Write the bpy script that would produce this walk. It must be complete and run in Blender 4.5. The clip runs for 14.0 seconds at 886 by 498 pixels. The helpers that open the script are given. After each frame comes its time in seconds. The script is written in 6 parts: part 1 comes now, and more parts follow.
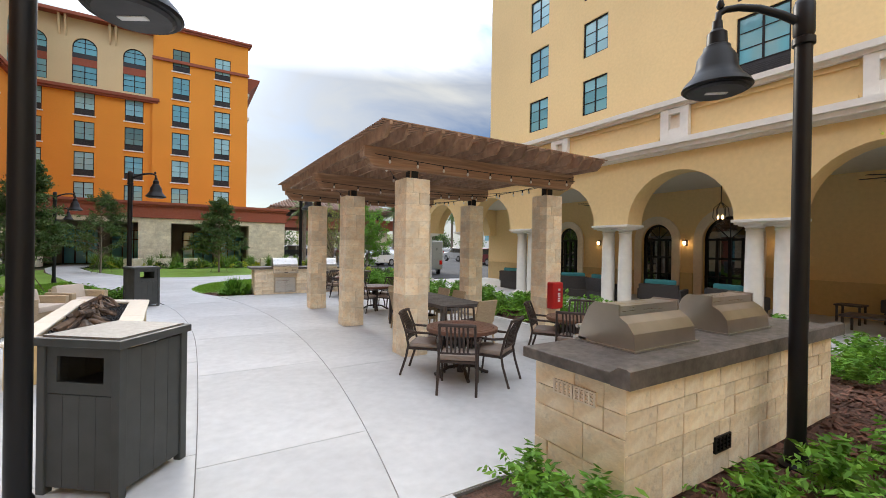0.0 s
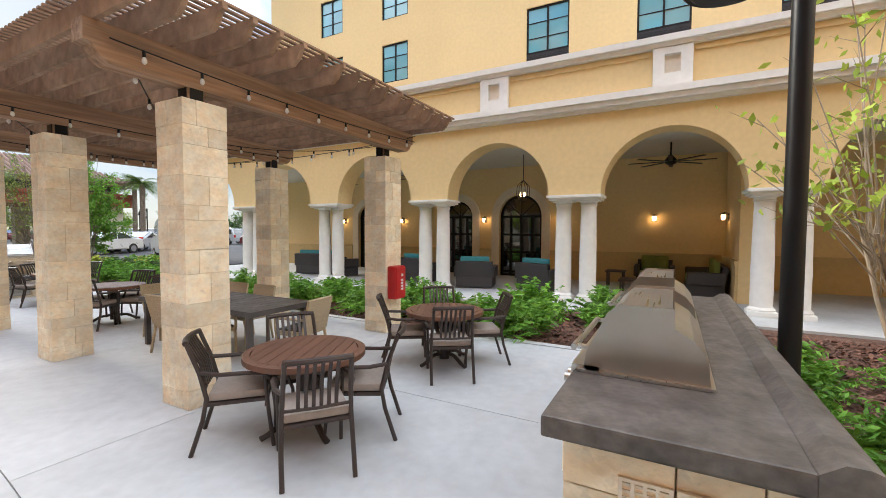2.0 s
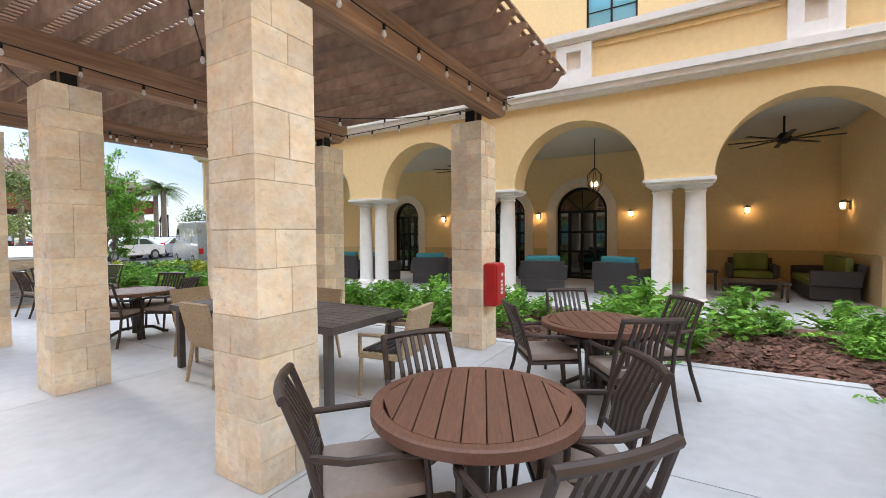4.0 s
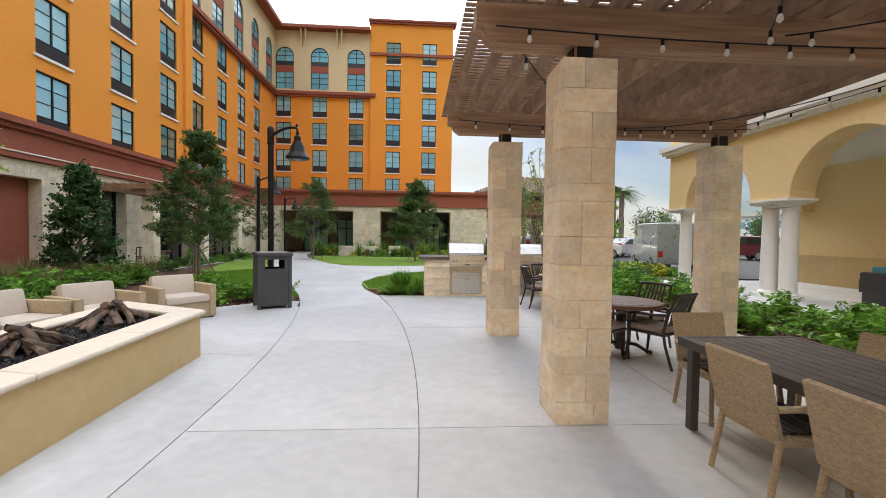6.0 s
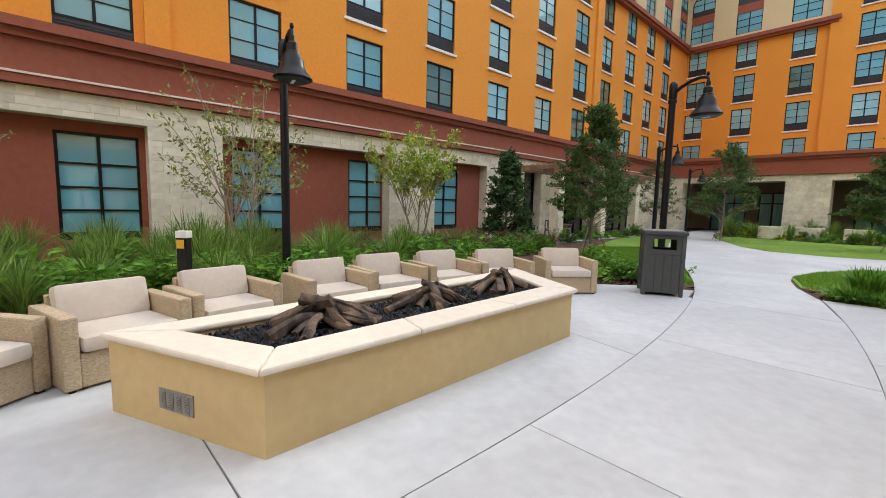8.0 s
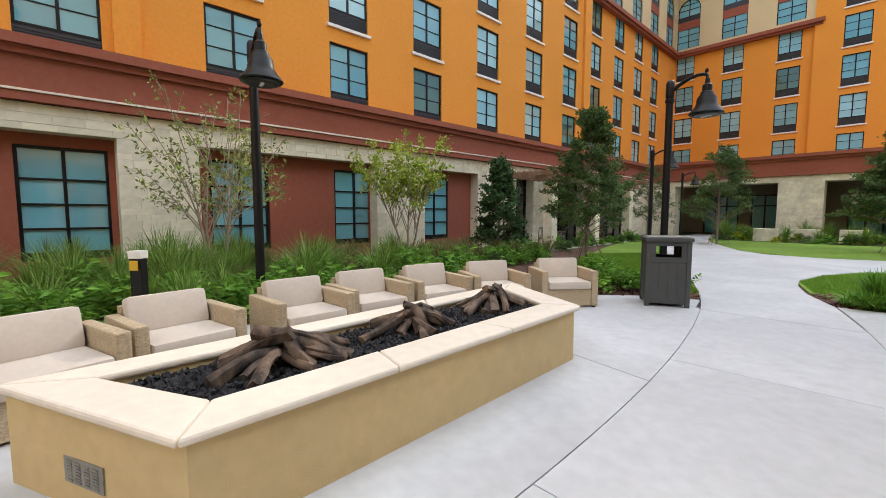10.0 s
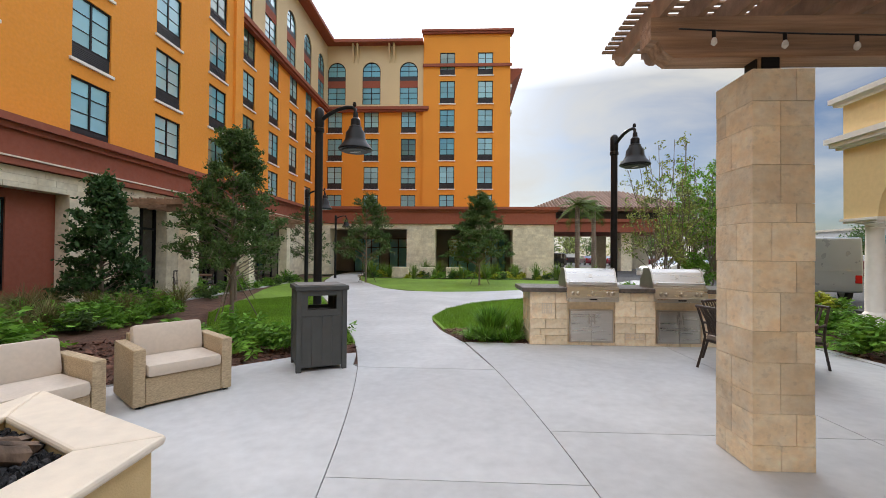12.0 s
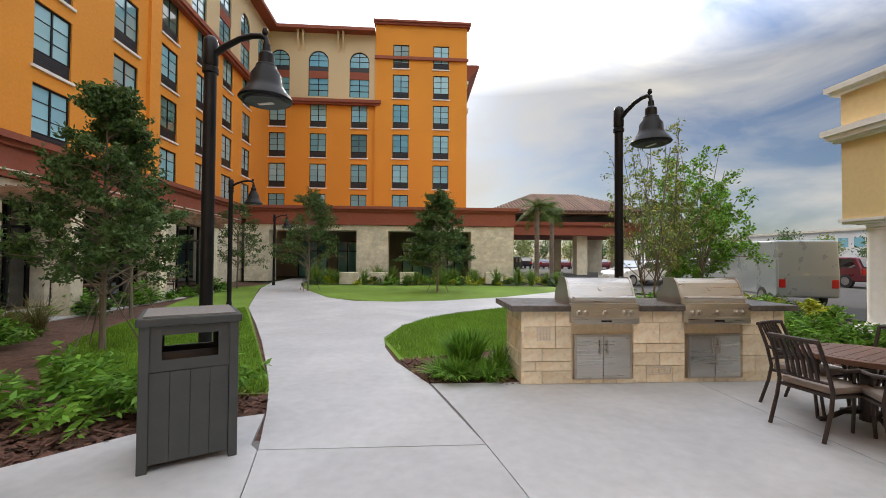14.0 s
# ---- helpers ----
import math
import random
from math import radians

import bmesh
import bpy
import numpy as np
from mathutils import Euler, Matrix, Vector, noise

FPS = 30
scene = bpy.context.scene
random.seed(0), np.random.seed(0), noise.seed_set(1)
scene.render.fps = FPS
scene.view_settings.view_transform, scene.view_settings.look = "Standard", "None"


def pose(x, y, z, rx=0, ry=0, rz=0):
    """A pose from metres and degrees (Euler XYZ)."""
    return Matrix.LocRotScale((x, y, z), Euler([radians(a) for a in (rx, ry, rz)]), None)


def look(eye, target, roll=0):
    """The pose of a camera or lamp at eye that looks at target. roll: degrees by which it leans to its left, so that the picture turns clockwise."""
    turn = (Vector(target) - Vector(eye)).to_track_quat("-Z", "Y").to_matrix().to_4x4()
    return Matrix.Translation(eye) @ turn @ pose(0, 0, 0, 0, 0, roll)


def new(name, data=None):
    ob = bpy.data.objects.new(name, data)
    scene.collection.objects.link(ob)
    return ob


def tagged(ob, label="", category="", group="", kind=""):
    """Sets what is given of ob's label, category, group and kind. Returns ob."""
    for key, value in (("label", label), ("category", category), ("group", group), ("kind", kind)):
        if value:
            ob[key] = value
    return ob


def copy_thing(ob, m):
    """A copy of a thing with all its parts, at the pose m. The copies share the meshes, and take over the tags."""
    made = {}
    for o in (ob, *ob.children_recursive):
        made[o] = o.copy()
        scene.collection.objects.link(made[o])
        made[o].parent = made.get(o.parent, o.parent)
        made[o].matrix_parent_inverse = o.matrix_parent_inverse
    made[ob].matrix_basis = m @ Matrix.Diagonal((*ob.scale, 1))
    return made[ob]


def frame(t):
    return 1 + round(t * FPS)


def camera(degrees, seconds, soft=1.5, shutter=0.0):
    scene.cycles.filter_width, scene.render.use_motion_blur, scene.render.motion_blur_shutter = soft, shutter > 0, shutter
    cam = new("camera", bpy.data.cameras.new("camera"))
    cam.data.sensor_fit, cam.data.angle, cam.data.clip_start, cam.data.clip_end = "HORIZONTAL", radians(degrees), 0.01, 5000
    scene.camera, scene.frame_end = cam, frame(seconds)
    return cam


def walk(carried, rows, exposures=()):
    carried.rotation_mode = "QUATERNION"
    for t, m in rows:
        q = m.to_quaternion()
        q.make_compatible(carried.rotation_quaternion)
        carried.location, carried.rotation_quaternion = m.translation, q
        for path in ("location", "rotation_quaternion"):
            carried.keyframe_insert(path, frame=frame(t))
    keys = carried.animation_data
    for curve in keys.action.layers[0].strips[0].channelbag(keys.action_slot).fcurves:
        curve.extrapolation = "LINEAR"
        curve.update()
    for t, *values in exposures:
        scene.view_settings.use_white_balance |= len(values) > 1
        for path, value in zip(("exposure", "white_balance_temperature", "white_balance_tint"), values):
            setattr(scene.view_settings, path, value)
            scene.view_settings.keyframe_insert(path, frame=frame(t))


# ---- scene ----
cam = camera(93.0, 14.0, soft=0.9)
PATH = [
    (0, (0.471, -0.413, 1.654), (1.517, 1.292, 1.648), 0.9),
    (0.5, (0.635, 0.106, 1.655), (1.829, 1.711, 1.656), 0.4),
    (1, (0.814, 0.61, 1.642), (2.189, 2.061, 1.623), 0.1),
    (1.5, (1.0, 1.092, 1.62), (2.576, 2.323, 1.568), 0.1),
    (2, (1.199, 1.591, 1.582), (2.951, 2.552, 1.492), 0.2),
    (2.2, (1.286, 1.772, 1.561), (3.095, 2.617, 1.453), 0.4),
    (4.3, (1.975, 3.565, 1.347), (3.636, 4.677, 1.31), -0.9),
    (4.5, (2.018, 3.736, 1.345), (3.562, 5.006, 1.313), -0.9),
    (5, (2.138, 4.168, 1.37), (3.286, 5.806, 1.341), -0.4),
    (5.4, (2.174, 4.488, 1.378), (2.949, 6.332, 1.347), -0.0),
    (5.5, (2.181, 4.575, 1.379), (2.853, 6.458, 1.342), 0.0),
    (6, (2.232, 4.977, 1.393), (2.361, 6.972, 1.33), 0.8),
    (6.5, (2.209, 5.31, 1.39), (1.792, 7.264, 1.292), 1.5),
    (7, (2.127, 5.567, 1.368), (1.21, 7.34, 1.231), 2.0),
    (7.5, (2.107, 5.734, 1.364), (0.783, 7.22, 1.172), 1.9),
    (7.7, (2.106, 5.785, 1.368), (0.655, 7.146, 1.153), 1.5),
    (10, (1.796, 6.23, 1.38), (0.356, 7.609, 1.214), 0.0),
    (10.5, (1.624, 6.556, 1.392), (0.51, 8.213, 1.283), 0.2),
    (11, (1.453, 6.908, 1.389), (0.716, 8.767, 1.34), -0.1),
    (11.5, (1.354, 7.357, 1.39), (0.978, 9.322, 1.384), 0.2),
    (12, (1.329, 7.834, 1.428), (1.242, 9.832, 1.453), 0.5),
    (12.5, (1.286, 8.314, 1.457), (1.388, 10.311, 1.496), 0.7),
    (13, (1.249, 8.811, 1.458), (1.436, 10.802, 1.497), 1.0),
    (13.5, (1.203, 9.317, 1.452), (1.391, 11.308, 1.491), 0.9),
    (14, (1.194, 9.83, 1.447), (1.331, 11.825, 1.491), 0.4),
]
SIZE = 1.1  # metres in one unit of the plan
walk(cam, [(t, look(Vector(eye) * SIZE, Vector(target) * SIZE, roll)) for t, eye, target, roll in PATH], [(0, 0.95, 6850, 8), (1, 0.98, 6850, 8), (2.2, 1.35, 6650, 7), (4.5, 1.48, 6400, 8), (5.5, 1.2, 7000, 8), (6.3, 1.02, 7100, 8), (10, 1.02, 7100, 8), (11, 0.95, 6950, 8), (12, 0.88, 7200, 9), (14, 0.8, 7500, 10)])
# ---- light and sky ----
SUN_ELEV, SUN_AZ = 28.0, 1.0
world = bpy.data.worlds.new("sky_world")
scene.world = world
world.use_nodes = True
wn, wl = world.node_tree.nodes, world.node_tree.links
wn.clear()
w_out = wn.new("ShaderNodeOutputWorld")
w_bg = wn.new("ShaderNodeBackground")
sky = wn.new("ShaderNodeTexSky")
sky.sky_type = "NISHITA"
sky.sun_disc = False
sky.sun_elevation = radians(SUN_ELEV)
sky.sun_rotation = radians(SUN_AZ)
sky.air_density, sky.dust_density, sky.ozone_density = 1.0, 1.2, 1.5
w_tc = wn.new("ShaderNodeTexCoord")
w_map = wn.new("ShaderNodeMapping")
w_map.inputs["Scale"].default_value = (1.1, 1.1, 3.2)
w_noise = wn.new("ShaderNodeTexNoise")
w_noise.inputs["Scale"].default_value = 2.5
w_noise.inputs["Detail"].default_value = 9
w_noise.inputs["Roughness"].default_value = 0.52
w_noise.inputs["Distortion"].default_value = 0.5
w_ramp = wn.new("ShaderNodeValToRGB")
w_ramp.color_ramp.elements[0].position = 0.36
w_ramp.color_ramp.elements[1].position = 0.70
w_mix = wn.new("ShaderNodeMixRGB")
w_tint = wn.new("ShaderNodeMixRGB")
w_tint.blend_type = "MULTIPLY"
w_tint.inputs[0].default_value = 1.0
w_tint.inputs[2].default_value = (0.47, 0.59, 0.80, 1)
w_mix.inputs[2].default_value = (8.1, 8.4, 8.8, 1)
w_bg.inputs["Strength"].default_value = 0.095
wl.new(w_tc.outputs["Generated"], w_map.inputs["Vector"])
wl.new(w_map.outputs["Vector"], w_noise.inputs["Vector"])
wl.new(w_noise.outputs["Fac"], w_ramp.inputs["Fac"])
wl.new(w_ramp.outputs["Color"], w_mix.inputs[0])
wl.new(sky.outputs["Color"], w_tint.inputs[1])
wl.new(w_tint.outputs[0], w_mix.inputs[1])
w_sep = wn.new("ShaderNodeSeparateXYZ")
w_rise = wn.new("ShaderNodeMapRange")
w_rise.inputs["From Min"].default_value, w_rise.inputs["From Max"].default_value = 0.36, 0.58
w_rise.inputs["To Min"].default_value, w_rise.inputs["To Max"].default_value = 0.50, 2.8
w_bright = wn.new("ShaderNodeMixRGB")
w_bright.blend_type = "MULTIPLY"
w_bright.inputs[0].default_value = 1.0
wl.new(w_tc.outputs["Generated"], w_sep.inputs[0])
wl.new(w_sep.outputs["Z"], w_rise.inputs["Value"])
wl.new(w_mix.outputs[0], w_bright.inputs[1])
wl.new(w_rise.outputs["Result"], w_bright.inputs[2])
wl.new(w_bright.outputs[0], w_bg.inputs["Color"])
wl.new(w_bg.outputs[0], w_out.inputs["Surface"])
sun_data = bpy.data.lights.new("sun", "SUN")
sun_data.energy, sun_data.angle, sun_data.color = 1.3, radians(12), (1.0, 0.93, 0.82)
sun = new("sun", sun_data)
sun.matrix_world = look((0, 40, 30), (0, 40 - math.cos(radians(SUN_ELEV)), 30 - math.sin(radians(SUN_ELEV))))


# ---- mesh and material helpers ----
class Mesh:
    """Collects vertices and faces of one part."""

    def __init__(self):
        self.v, self.f = [], []

    def box(self, x0, x1, y0, y1, z0, z1, bevel=0.0):
        if bevel <= 0:
            n = len(self.v)
            self.v += [(x0, y0, z0), (x1, y0, z0), (x1, y1, z0), (x0, y1, z0), (x0, y0, z1), (x1, y0, z1), (x1, y1, z1), (x0, y1, z1)]
            self.f += [tuple(n + i for i in q) for q in ((3, 2, 1, 0), (4, 5, 6, 7), (0, 1, 5, 4), (1, 2, 6, 5), (2, 3, 7, 6), (3, 0, 4, 7))]
            return self
        bm = bmesh.new()
        bmesh.ops.create_cube(bm, size=1)
        bmesh.ops.scale(bm, vec=(x1 - x0, y1 - y0, z1 - z0), verts=bm.verts)
        bmesh.ops.bevel(bm, geom=bm.edges[:] + bm.verts[:], offset=bevel, segments=2, affect="EDGES", profile=0.6)
        bmesh.ops.translate(bm, vec=((x0 + x1) / 2, (y0 + y1) / 2, (z0 + z1) / 2), verts=bm.verts)
        return self.take(bm)

    def take(self, bm):
        n = len(self.v)
        bm.verts.index_update()
        self.v += [tuple(v.co) for v in bm.verts]
        self.f += [tuple(n + v.index for v in f.verts) for f in bm.faces]
        bm.free()
        return self

    def prism(self, pts, z0, z1):
        """An upright block over the outline pts, counter-clockwise."""
        n, k = len(self.v), len(pts)
        self.v += [(x, y, z0) for x, y in pts] + [(x, y, z1) for x, y in pts]
        self.f += [tuple(n + k - 1 - i for i in range(k)), tuple(n + k + i for i in range(k))]
        self.f += [(n + i, n + (i + 1) % k, n + k + (i + 1) % k, n + k + i) for i in range(k)]
        return self

    def across(self, pts, axis, a, b):
        """A block with the outline pts in the plane across the axis 'x' or 'y', from a to b along it."""
        n, k = len(self.v), len(pts)
        for c in (a, b):
            self.v += [(c, p, q) if axis == "x" else (p, c, q) for p, q in pts]
        self.f += [tuple(n + k - 1 - i for i in range(k)), tuple(n + k + i for i in range(k))]
        self.f += [(n + i, n + (i + 1) % k, n + k + (i + 1) % k, n + k + i) for i in range(k)]
        return self

    def tube(self, path, r, n=8, r1=None):
        """A round bar along a path, from radius r to r1."""
        path = [Vector(p) for p in path]
        m, base = len(path), len(self.v)
        side = None
        for i, p in enumerate(path):
            d = (path[min(i + 1, m - 1)] - path[max(i - 1, 0)]).normalized()
            if side is None:
                side = d.orthogonal().normalized()
            side = (side - d * side.dot(d)).normalized()
            up = d.cross(side)
            rad = r if r1 is None else r + (r1 - r) * i / max(1, m - 1)
            for j in range(n):
                a = 2 * math.pi * j / n
                self.v.append(tuple(p + (side * math.cos(a) + up * math.sin(a)) * rad))
        for i in range(m - 1):
            for j in range(n):
                k = (j + 1) % n
                self.f.append((base + i * n + j, base + i * n + k, base + (i + 1) * n + k, base + (i + 1) * n + j))
        self.f.append(tuple(base + n - 1 - j for j in range(n)))
        self.f.append(tuple(base + (m - 1) * n + j for j in range(n)))
        return self

    def lathe(self, prof, cx=0, cy=0, n=24):
        """A turned shape: prof lists (radius, z) upward."""
        base, m = len(self.v), len(prof)
        for r, z in prof:
            for j in range(n):
                a = 2 * math.pi * j / n
                self.v.append((cx + r * math.cos(a), cy + r * math.sin(a), z))
        for i in range(m - 1):
            for j in range(n):
                k = (j + 1) % n
                self.f.append((base + i * n + j, base + i * n + k, base + (i + 1) * n + k, base + (i + 1) * n + j))
        self.f.append(tuple(base + n - 1 - j for j in range(n)))
        self.f.append(tuple(base + (m - 1) * n + j for j in range(n)))
        return self

    def grid(self, fn, nu, nv):
        """A sheet through fn(u, v)."""
        base = len(self.v)
        self.v += [tuple(fn(i / nu, j / nv)) for i in range(nu + 1) for j in range(nv + 1)]
        for i in range(nu):
            for j in range(nv):
                a = base + i * (nv + 1) + j
                self.f.append((a, a + nv + 1, a + nv + 2, a + 1))
        return self

    def data(self, name, material, smooth=False):
        me = bpy.data.meshes.new(name)
        me.from_pydata(self.v, [], self.f)
        me.materials.append(material)
        if smooth:
            me.polygons.foreach_set("use_smooth", [True] * len(me.polygons))
            me.set_sharp_from_angle(angle=radians(40))
        return me


def part(name, mesh, material, parent=None, label="", smooth=False, at=None):
    data = mesh.data(name, material, smooth) if isinstance(mesh, Mesh) else mesh
    ob = new(name, data)
    if parent is not None:
        ob.parent = parent
    if at is not None:
        ob.matrix_basis = at
    return tagged(ob, label)


def thing(name, label, category, group="", kind="", at=None):
    ob = new(name)
    ob.empty_display_size = 0.2
    if at is not None:
        ob.matrix_basis = at
    return tagged(ob, label, category, group, kind)


def structure(name, mesh, material, label, category, smooth=False):
    return tagged(part(name, mesh, material, None, "", smooth), label, category, "", "structure")


def surface(name, colour, rough=0.6, metal=0.0, spread=0.15, scale=6.0, stains=0.12, stain_scale=0.7, bump=0.15, bump_scale=60.0,
            tint=None, random=0.0, island=0.0, stretch=(1, 1, 1), spec=0.5, translucent=0.0, pits=0.0):
    """A surface with grain, larger stains and fine relief."""
    m = bpy.data.materials.new(name)
    m.use_nodes = True
    n, l = m.node_tree.nodes, m.node_tree.links
    b = n["Principled BSDF"]
    tc, mp = n.new("ShaderNodeTexCoord"), n.new("ShaderNodeMapping")
    mp.inputs["Scale"].default_value = stretch
    l.new(tc.outputs["Object"], mp.inputs["Vector"])

    def noise_node(s, detail):
        t = n.new("ShaderNodeTexNoise")
        t.inputs["Scale"].default_value = s
        t.inputs["Detail"].default_value = detail
        l.new(mp.outputs["Vector"], t.inputs["Vector"])
        return t.outputs["Fac"]

    def ranged(value, lo, hi, a=0.3, b_=0.7):
        r = n.new("ShaderNodeMapRange")
        r.inputs["From Min"].default_value, r.inputs["From Max"].default_value = a, b_
        r.inputs["To Min"].default_value, r.inputs["To Max"].default_value = lo, hi
        l.new(value, r.inputs["Value"])
        return r.outputs["Result"]

    def times(a, c):
        t = n.new("ShaderNodeMath")
        t.operation = "MULTIPLY"
        l.new(a, t.inputs[0])
        l.new(c, t.inputs[1])
        return t.outputs[0]

    value = times(ranged(noise_node(scale, 6), 1 - spread, 1 + spread), ranged(noise_node(stain_scale, 4), 1 - stains, 1 + stains))
    if random:
        info = n.new("ShaderNodeObjectInfo")
        value = times(value, ranged(info.outputs["Random"], 1 - random, 1 + random, 0, 1))
    if island:
        geo = n.new("ShaderNodeNewGeometry")
        value = times(value, ranged(geo.outputs["Random Per Island"], 1 - island, 1 + island, 0, 1))
    if pits:
        value = times(value, ranged(noise_node(16, 3), 1, 1 - pits, 0.60, 0.68))
    base = n.new("ShaderNodeMixRGB")
    base.inputs[1].default_value = (*colour, 1)
    base.inputs[2].default_value = (*(tint or colour), 1)
    l.new(ranged(noise_node(stain_scale * 2.7, 5), 0, 1, 0.38, 0.62), base.inputs[0])
    mul = n.new("ShaderNodeMixRGB")
    mul.blend_type = "MULTIPLY"
    mul.inputs[0].default_value = 1
    l.new(base.outputs[0], mul.inputs[1])
    l.new(value, mul.inputs[2])
    l.new(mul.outputs[0], b.inputs["Base Color"])
    l.new(ranged(noise_node(scale * 0.6, 3), rough * 0.85, min(1, rough * 1.15)), b.inputs["Roughness"])
    b.inputs["Metallic"].default_value = metal
    b.inputs["Specular IOR Level"].default_value = spec
    if bump:
        bp = n.new("ShaderNodeBump")
        bp.inputs["Strength"].default_value = bump
        bp.inputs["Distance"].default_value = 0.01
        l.new(noise_node(bump_scale, 4), bp.inputs["Height"])
        l.new(bp.outputs[0], b.inputs["Normal"])
    if translucent:
        tr = n.new("ShaderNodeBsdfTranslucent")
        l.new(mul.outputs[0], tr.inputs["Color"])
        mx = n.new("ShaderNodeMixShader")
        mx.inputs[0].default_value = translucent
        l.new(b.outputs[0], mx.inputs[1])
        l.new(tr.outputs[0], mx.inputs[2])
        l.new(mx.outputs[0], n["Material Output"].inputs["Surface"])
    return m


def glow(name, colour, strength):
    m = bpy.data.materials.new(name)
    m.use_nodes = True
    b = m.node_tree.nodes["Principled BSDF"]
    b.inputs["Base Color"].default_value = (*colour, 1)
    b.inputs["Emission Color"].default_value = (*colour, 1)
    b.inputs["Emission Strength"].default_value = strength
    return m


# ---- materials ----
M_CONCRETE = surface("broom_concrete", (0.525, 0.53, 0.53), 0.7, 0, 0.06, 9, 0.10, 0.45, 0.12, 140, tint=(0.475, 0.48, 0.48), random=0.03)
M_JOINT = surface("joint_filler", (0.19, 0.18, 0.17), 0.9, 0, 0.2, 20)
M_STONE = surface("coral_stone", (0.82, 0.66, 0.45), 0.85, 0, 0.07, 22, 0.14, 2.6, 0.75, 30, tint=(0.84, 0.74, 0.57), random=0.13, stretch=(1, 1, 1.3), pits=0.12)
M_MORTAR = surface("mortar", (0.66, 0.54, 0.37), 0.95, 0, 0.1, 20)
M_LIME = surface("pale_limestone", (0.78, 0.72, 0.565), 0.85, 0, 0.09, 10, 0.1, 1.0, 0.4, 40, tint=(0.68, 0.61, 0.46), random=0.09, island=0.09)
M_ORANGE = surface("orange_stucco", (0.80, 0.31, 0.042), 0.9, 0, 0.05, 12, 0.05, 0.25, 0.3, 120)
M_CREAM = surface("cream_stucco", (0.66, 0.52, 0.31), 0.9, 0, 0.04, 12, 0.05, 0.3, 0.3, 120)
M_RED = surface("brick_red_stucco", (0.30, 0.085, 0.050), 0.85, 0, 0.06, 10, 0.06, 0.3, 0.25, 110)
M_YELLOW = surface("yellow_stucco", (0.80, 0.60, 0.31), 0.9, 0, 0.04, 10, 0.05, 0.25, 0.3, 120)
M_TAN = surface("tan_stucco", (0.60, 0.44, 0.22), 0.9, 0, 0.05, 10, 0.06, 0.6, 0.3, 120)
M_WHITE = surface("white_trim", (0.80, 0.78, 0.74), 0.7, 0, 0.04, 8, 0.05, 0.6, 0.12, 90)
M_CAP = surface("cast_stone_cap", (0.75, 0.66, 0.54), 0.75, 0, 0.05, 12, 0.06, 0.9, 0.2, 90)
M_BLACK = surface("black_metal", (0.006, 0.006, 0.007), 0.42, 0.0, 0.15, 8, 0.1, 1, 0.05, 90, spec=0.3)
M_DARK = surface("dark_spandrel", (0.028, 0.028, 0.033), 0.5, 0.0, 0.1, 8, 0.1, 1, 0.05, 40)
M_BRONZE = surface("bronze_aluminium", (0.050, 0.034, 0.028), 0.45, 0.2, 0.12, 9, 0.1, 2, 0.05, 120)
M_CUSHION = surface("taupe_cushion", (0.33, 0.27, 0.23), 0.9, 0, 0.06, 30, 0.06, 3, 0.3, 260)
M_SOFT = surface("cream_cushion", (0.60, 0.52, 0.44), 0.95, 0, 0.04, 30, 0.05, 3, 0.3, 260)
M_WOODTOP = surface("brown_slat", (0.15, 0.070, 0.042), 0.5, 0, 0.2, 6, 0.1, 2, 0.12, 60, stretch=(3, 40, 40), random=0.08)
M_GREYTOP = surface("grey_slat", (0.085, 0.075, 0.072), 0.5, 0, 0.15, 8, 0.1, 2, 0.1, 80, random=0.06)
M_CEDAR = surface("stained_cedar", (0.24, 0.137, 0.080), 0.75, 0, 0.25, 8, 0.2, 0.9, 0.25, 60, tint=(0.31, 0.195, 0.125), random=0.16, island=0.1)
M_BEAM = surface("sawn_cedar_beam", (0.30, 0.165, 0.090), 0.75, 0, 0.3, 5, 0.2, 0.9, 0.3, 50, tint=(0.36, 0.22, 0.135), random=0.08, stretch=(0.3, 6, 6))
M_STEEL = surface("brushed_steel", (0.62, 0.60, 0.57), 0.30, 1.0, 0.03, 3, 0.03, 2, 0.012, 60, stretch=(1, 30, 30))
# darker copy of the brushed steel, with shade put into its colour
M_STEELSHADE = surface("shaded_steel", (0.52, 0.48, 0.43), 0.33, 1.0, 0.08, 4, 0.05, 2, 0.04, 60)
M_VENT = surface("dull_zinc", (0.30, 0.29, 0.26), 0.5, 0.6, 0.1, 20)
M_COUNTER = surface("charcoal_concrete_top", (0.075, 0.062, 0.052), 0.45, 0, 0.25, 24, 0.2, 2.2, 0.2, 50, tint=(0.125, 0.106, 0.092))
M_BIN = surface("grey_poly_lumber", (0.055, 0.060, 0.060), 0.6, 0, 0.06, 10, 0.06, 1.5, 0.08, 130, random=0.05)
M_BINTOP = surface("speckled_bin_top", (0.21, 0.20, 0.19), 0.6, 0, 0.15, 60, 0.06, 2, 0.15, 160)
M_WICKER = surface("tan_wicker", (0.46, 0.36, 0.235), 0.8, 0, 0.24, 45, 0.06, 3, 0.8, 55, stretch=(1, 1, 2.6))
M_WICKERDARK = surface("dark_wicker", (0.055, 0.050, 0.050), 0.7, 0, 0.3, 70, 0.06, 3, 0.6, 120)
M_TEAL = surface("teal_cloth", (0.06, 0.29, 0.33), 0.9, 0, 0.06, 30, 0.05, 3, 0.2, 200)
M_LAVA = surface("lava_rock", (0.016, 0.016, 0.018), 0.8, 0, 0.3, 30, 0.2, 5, 0.6, 90, island=0.45)
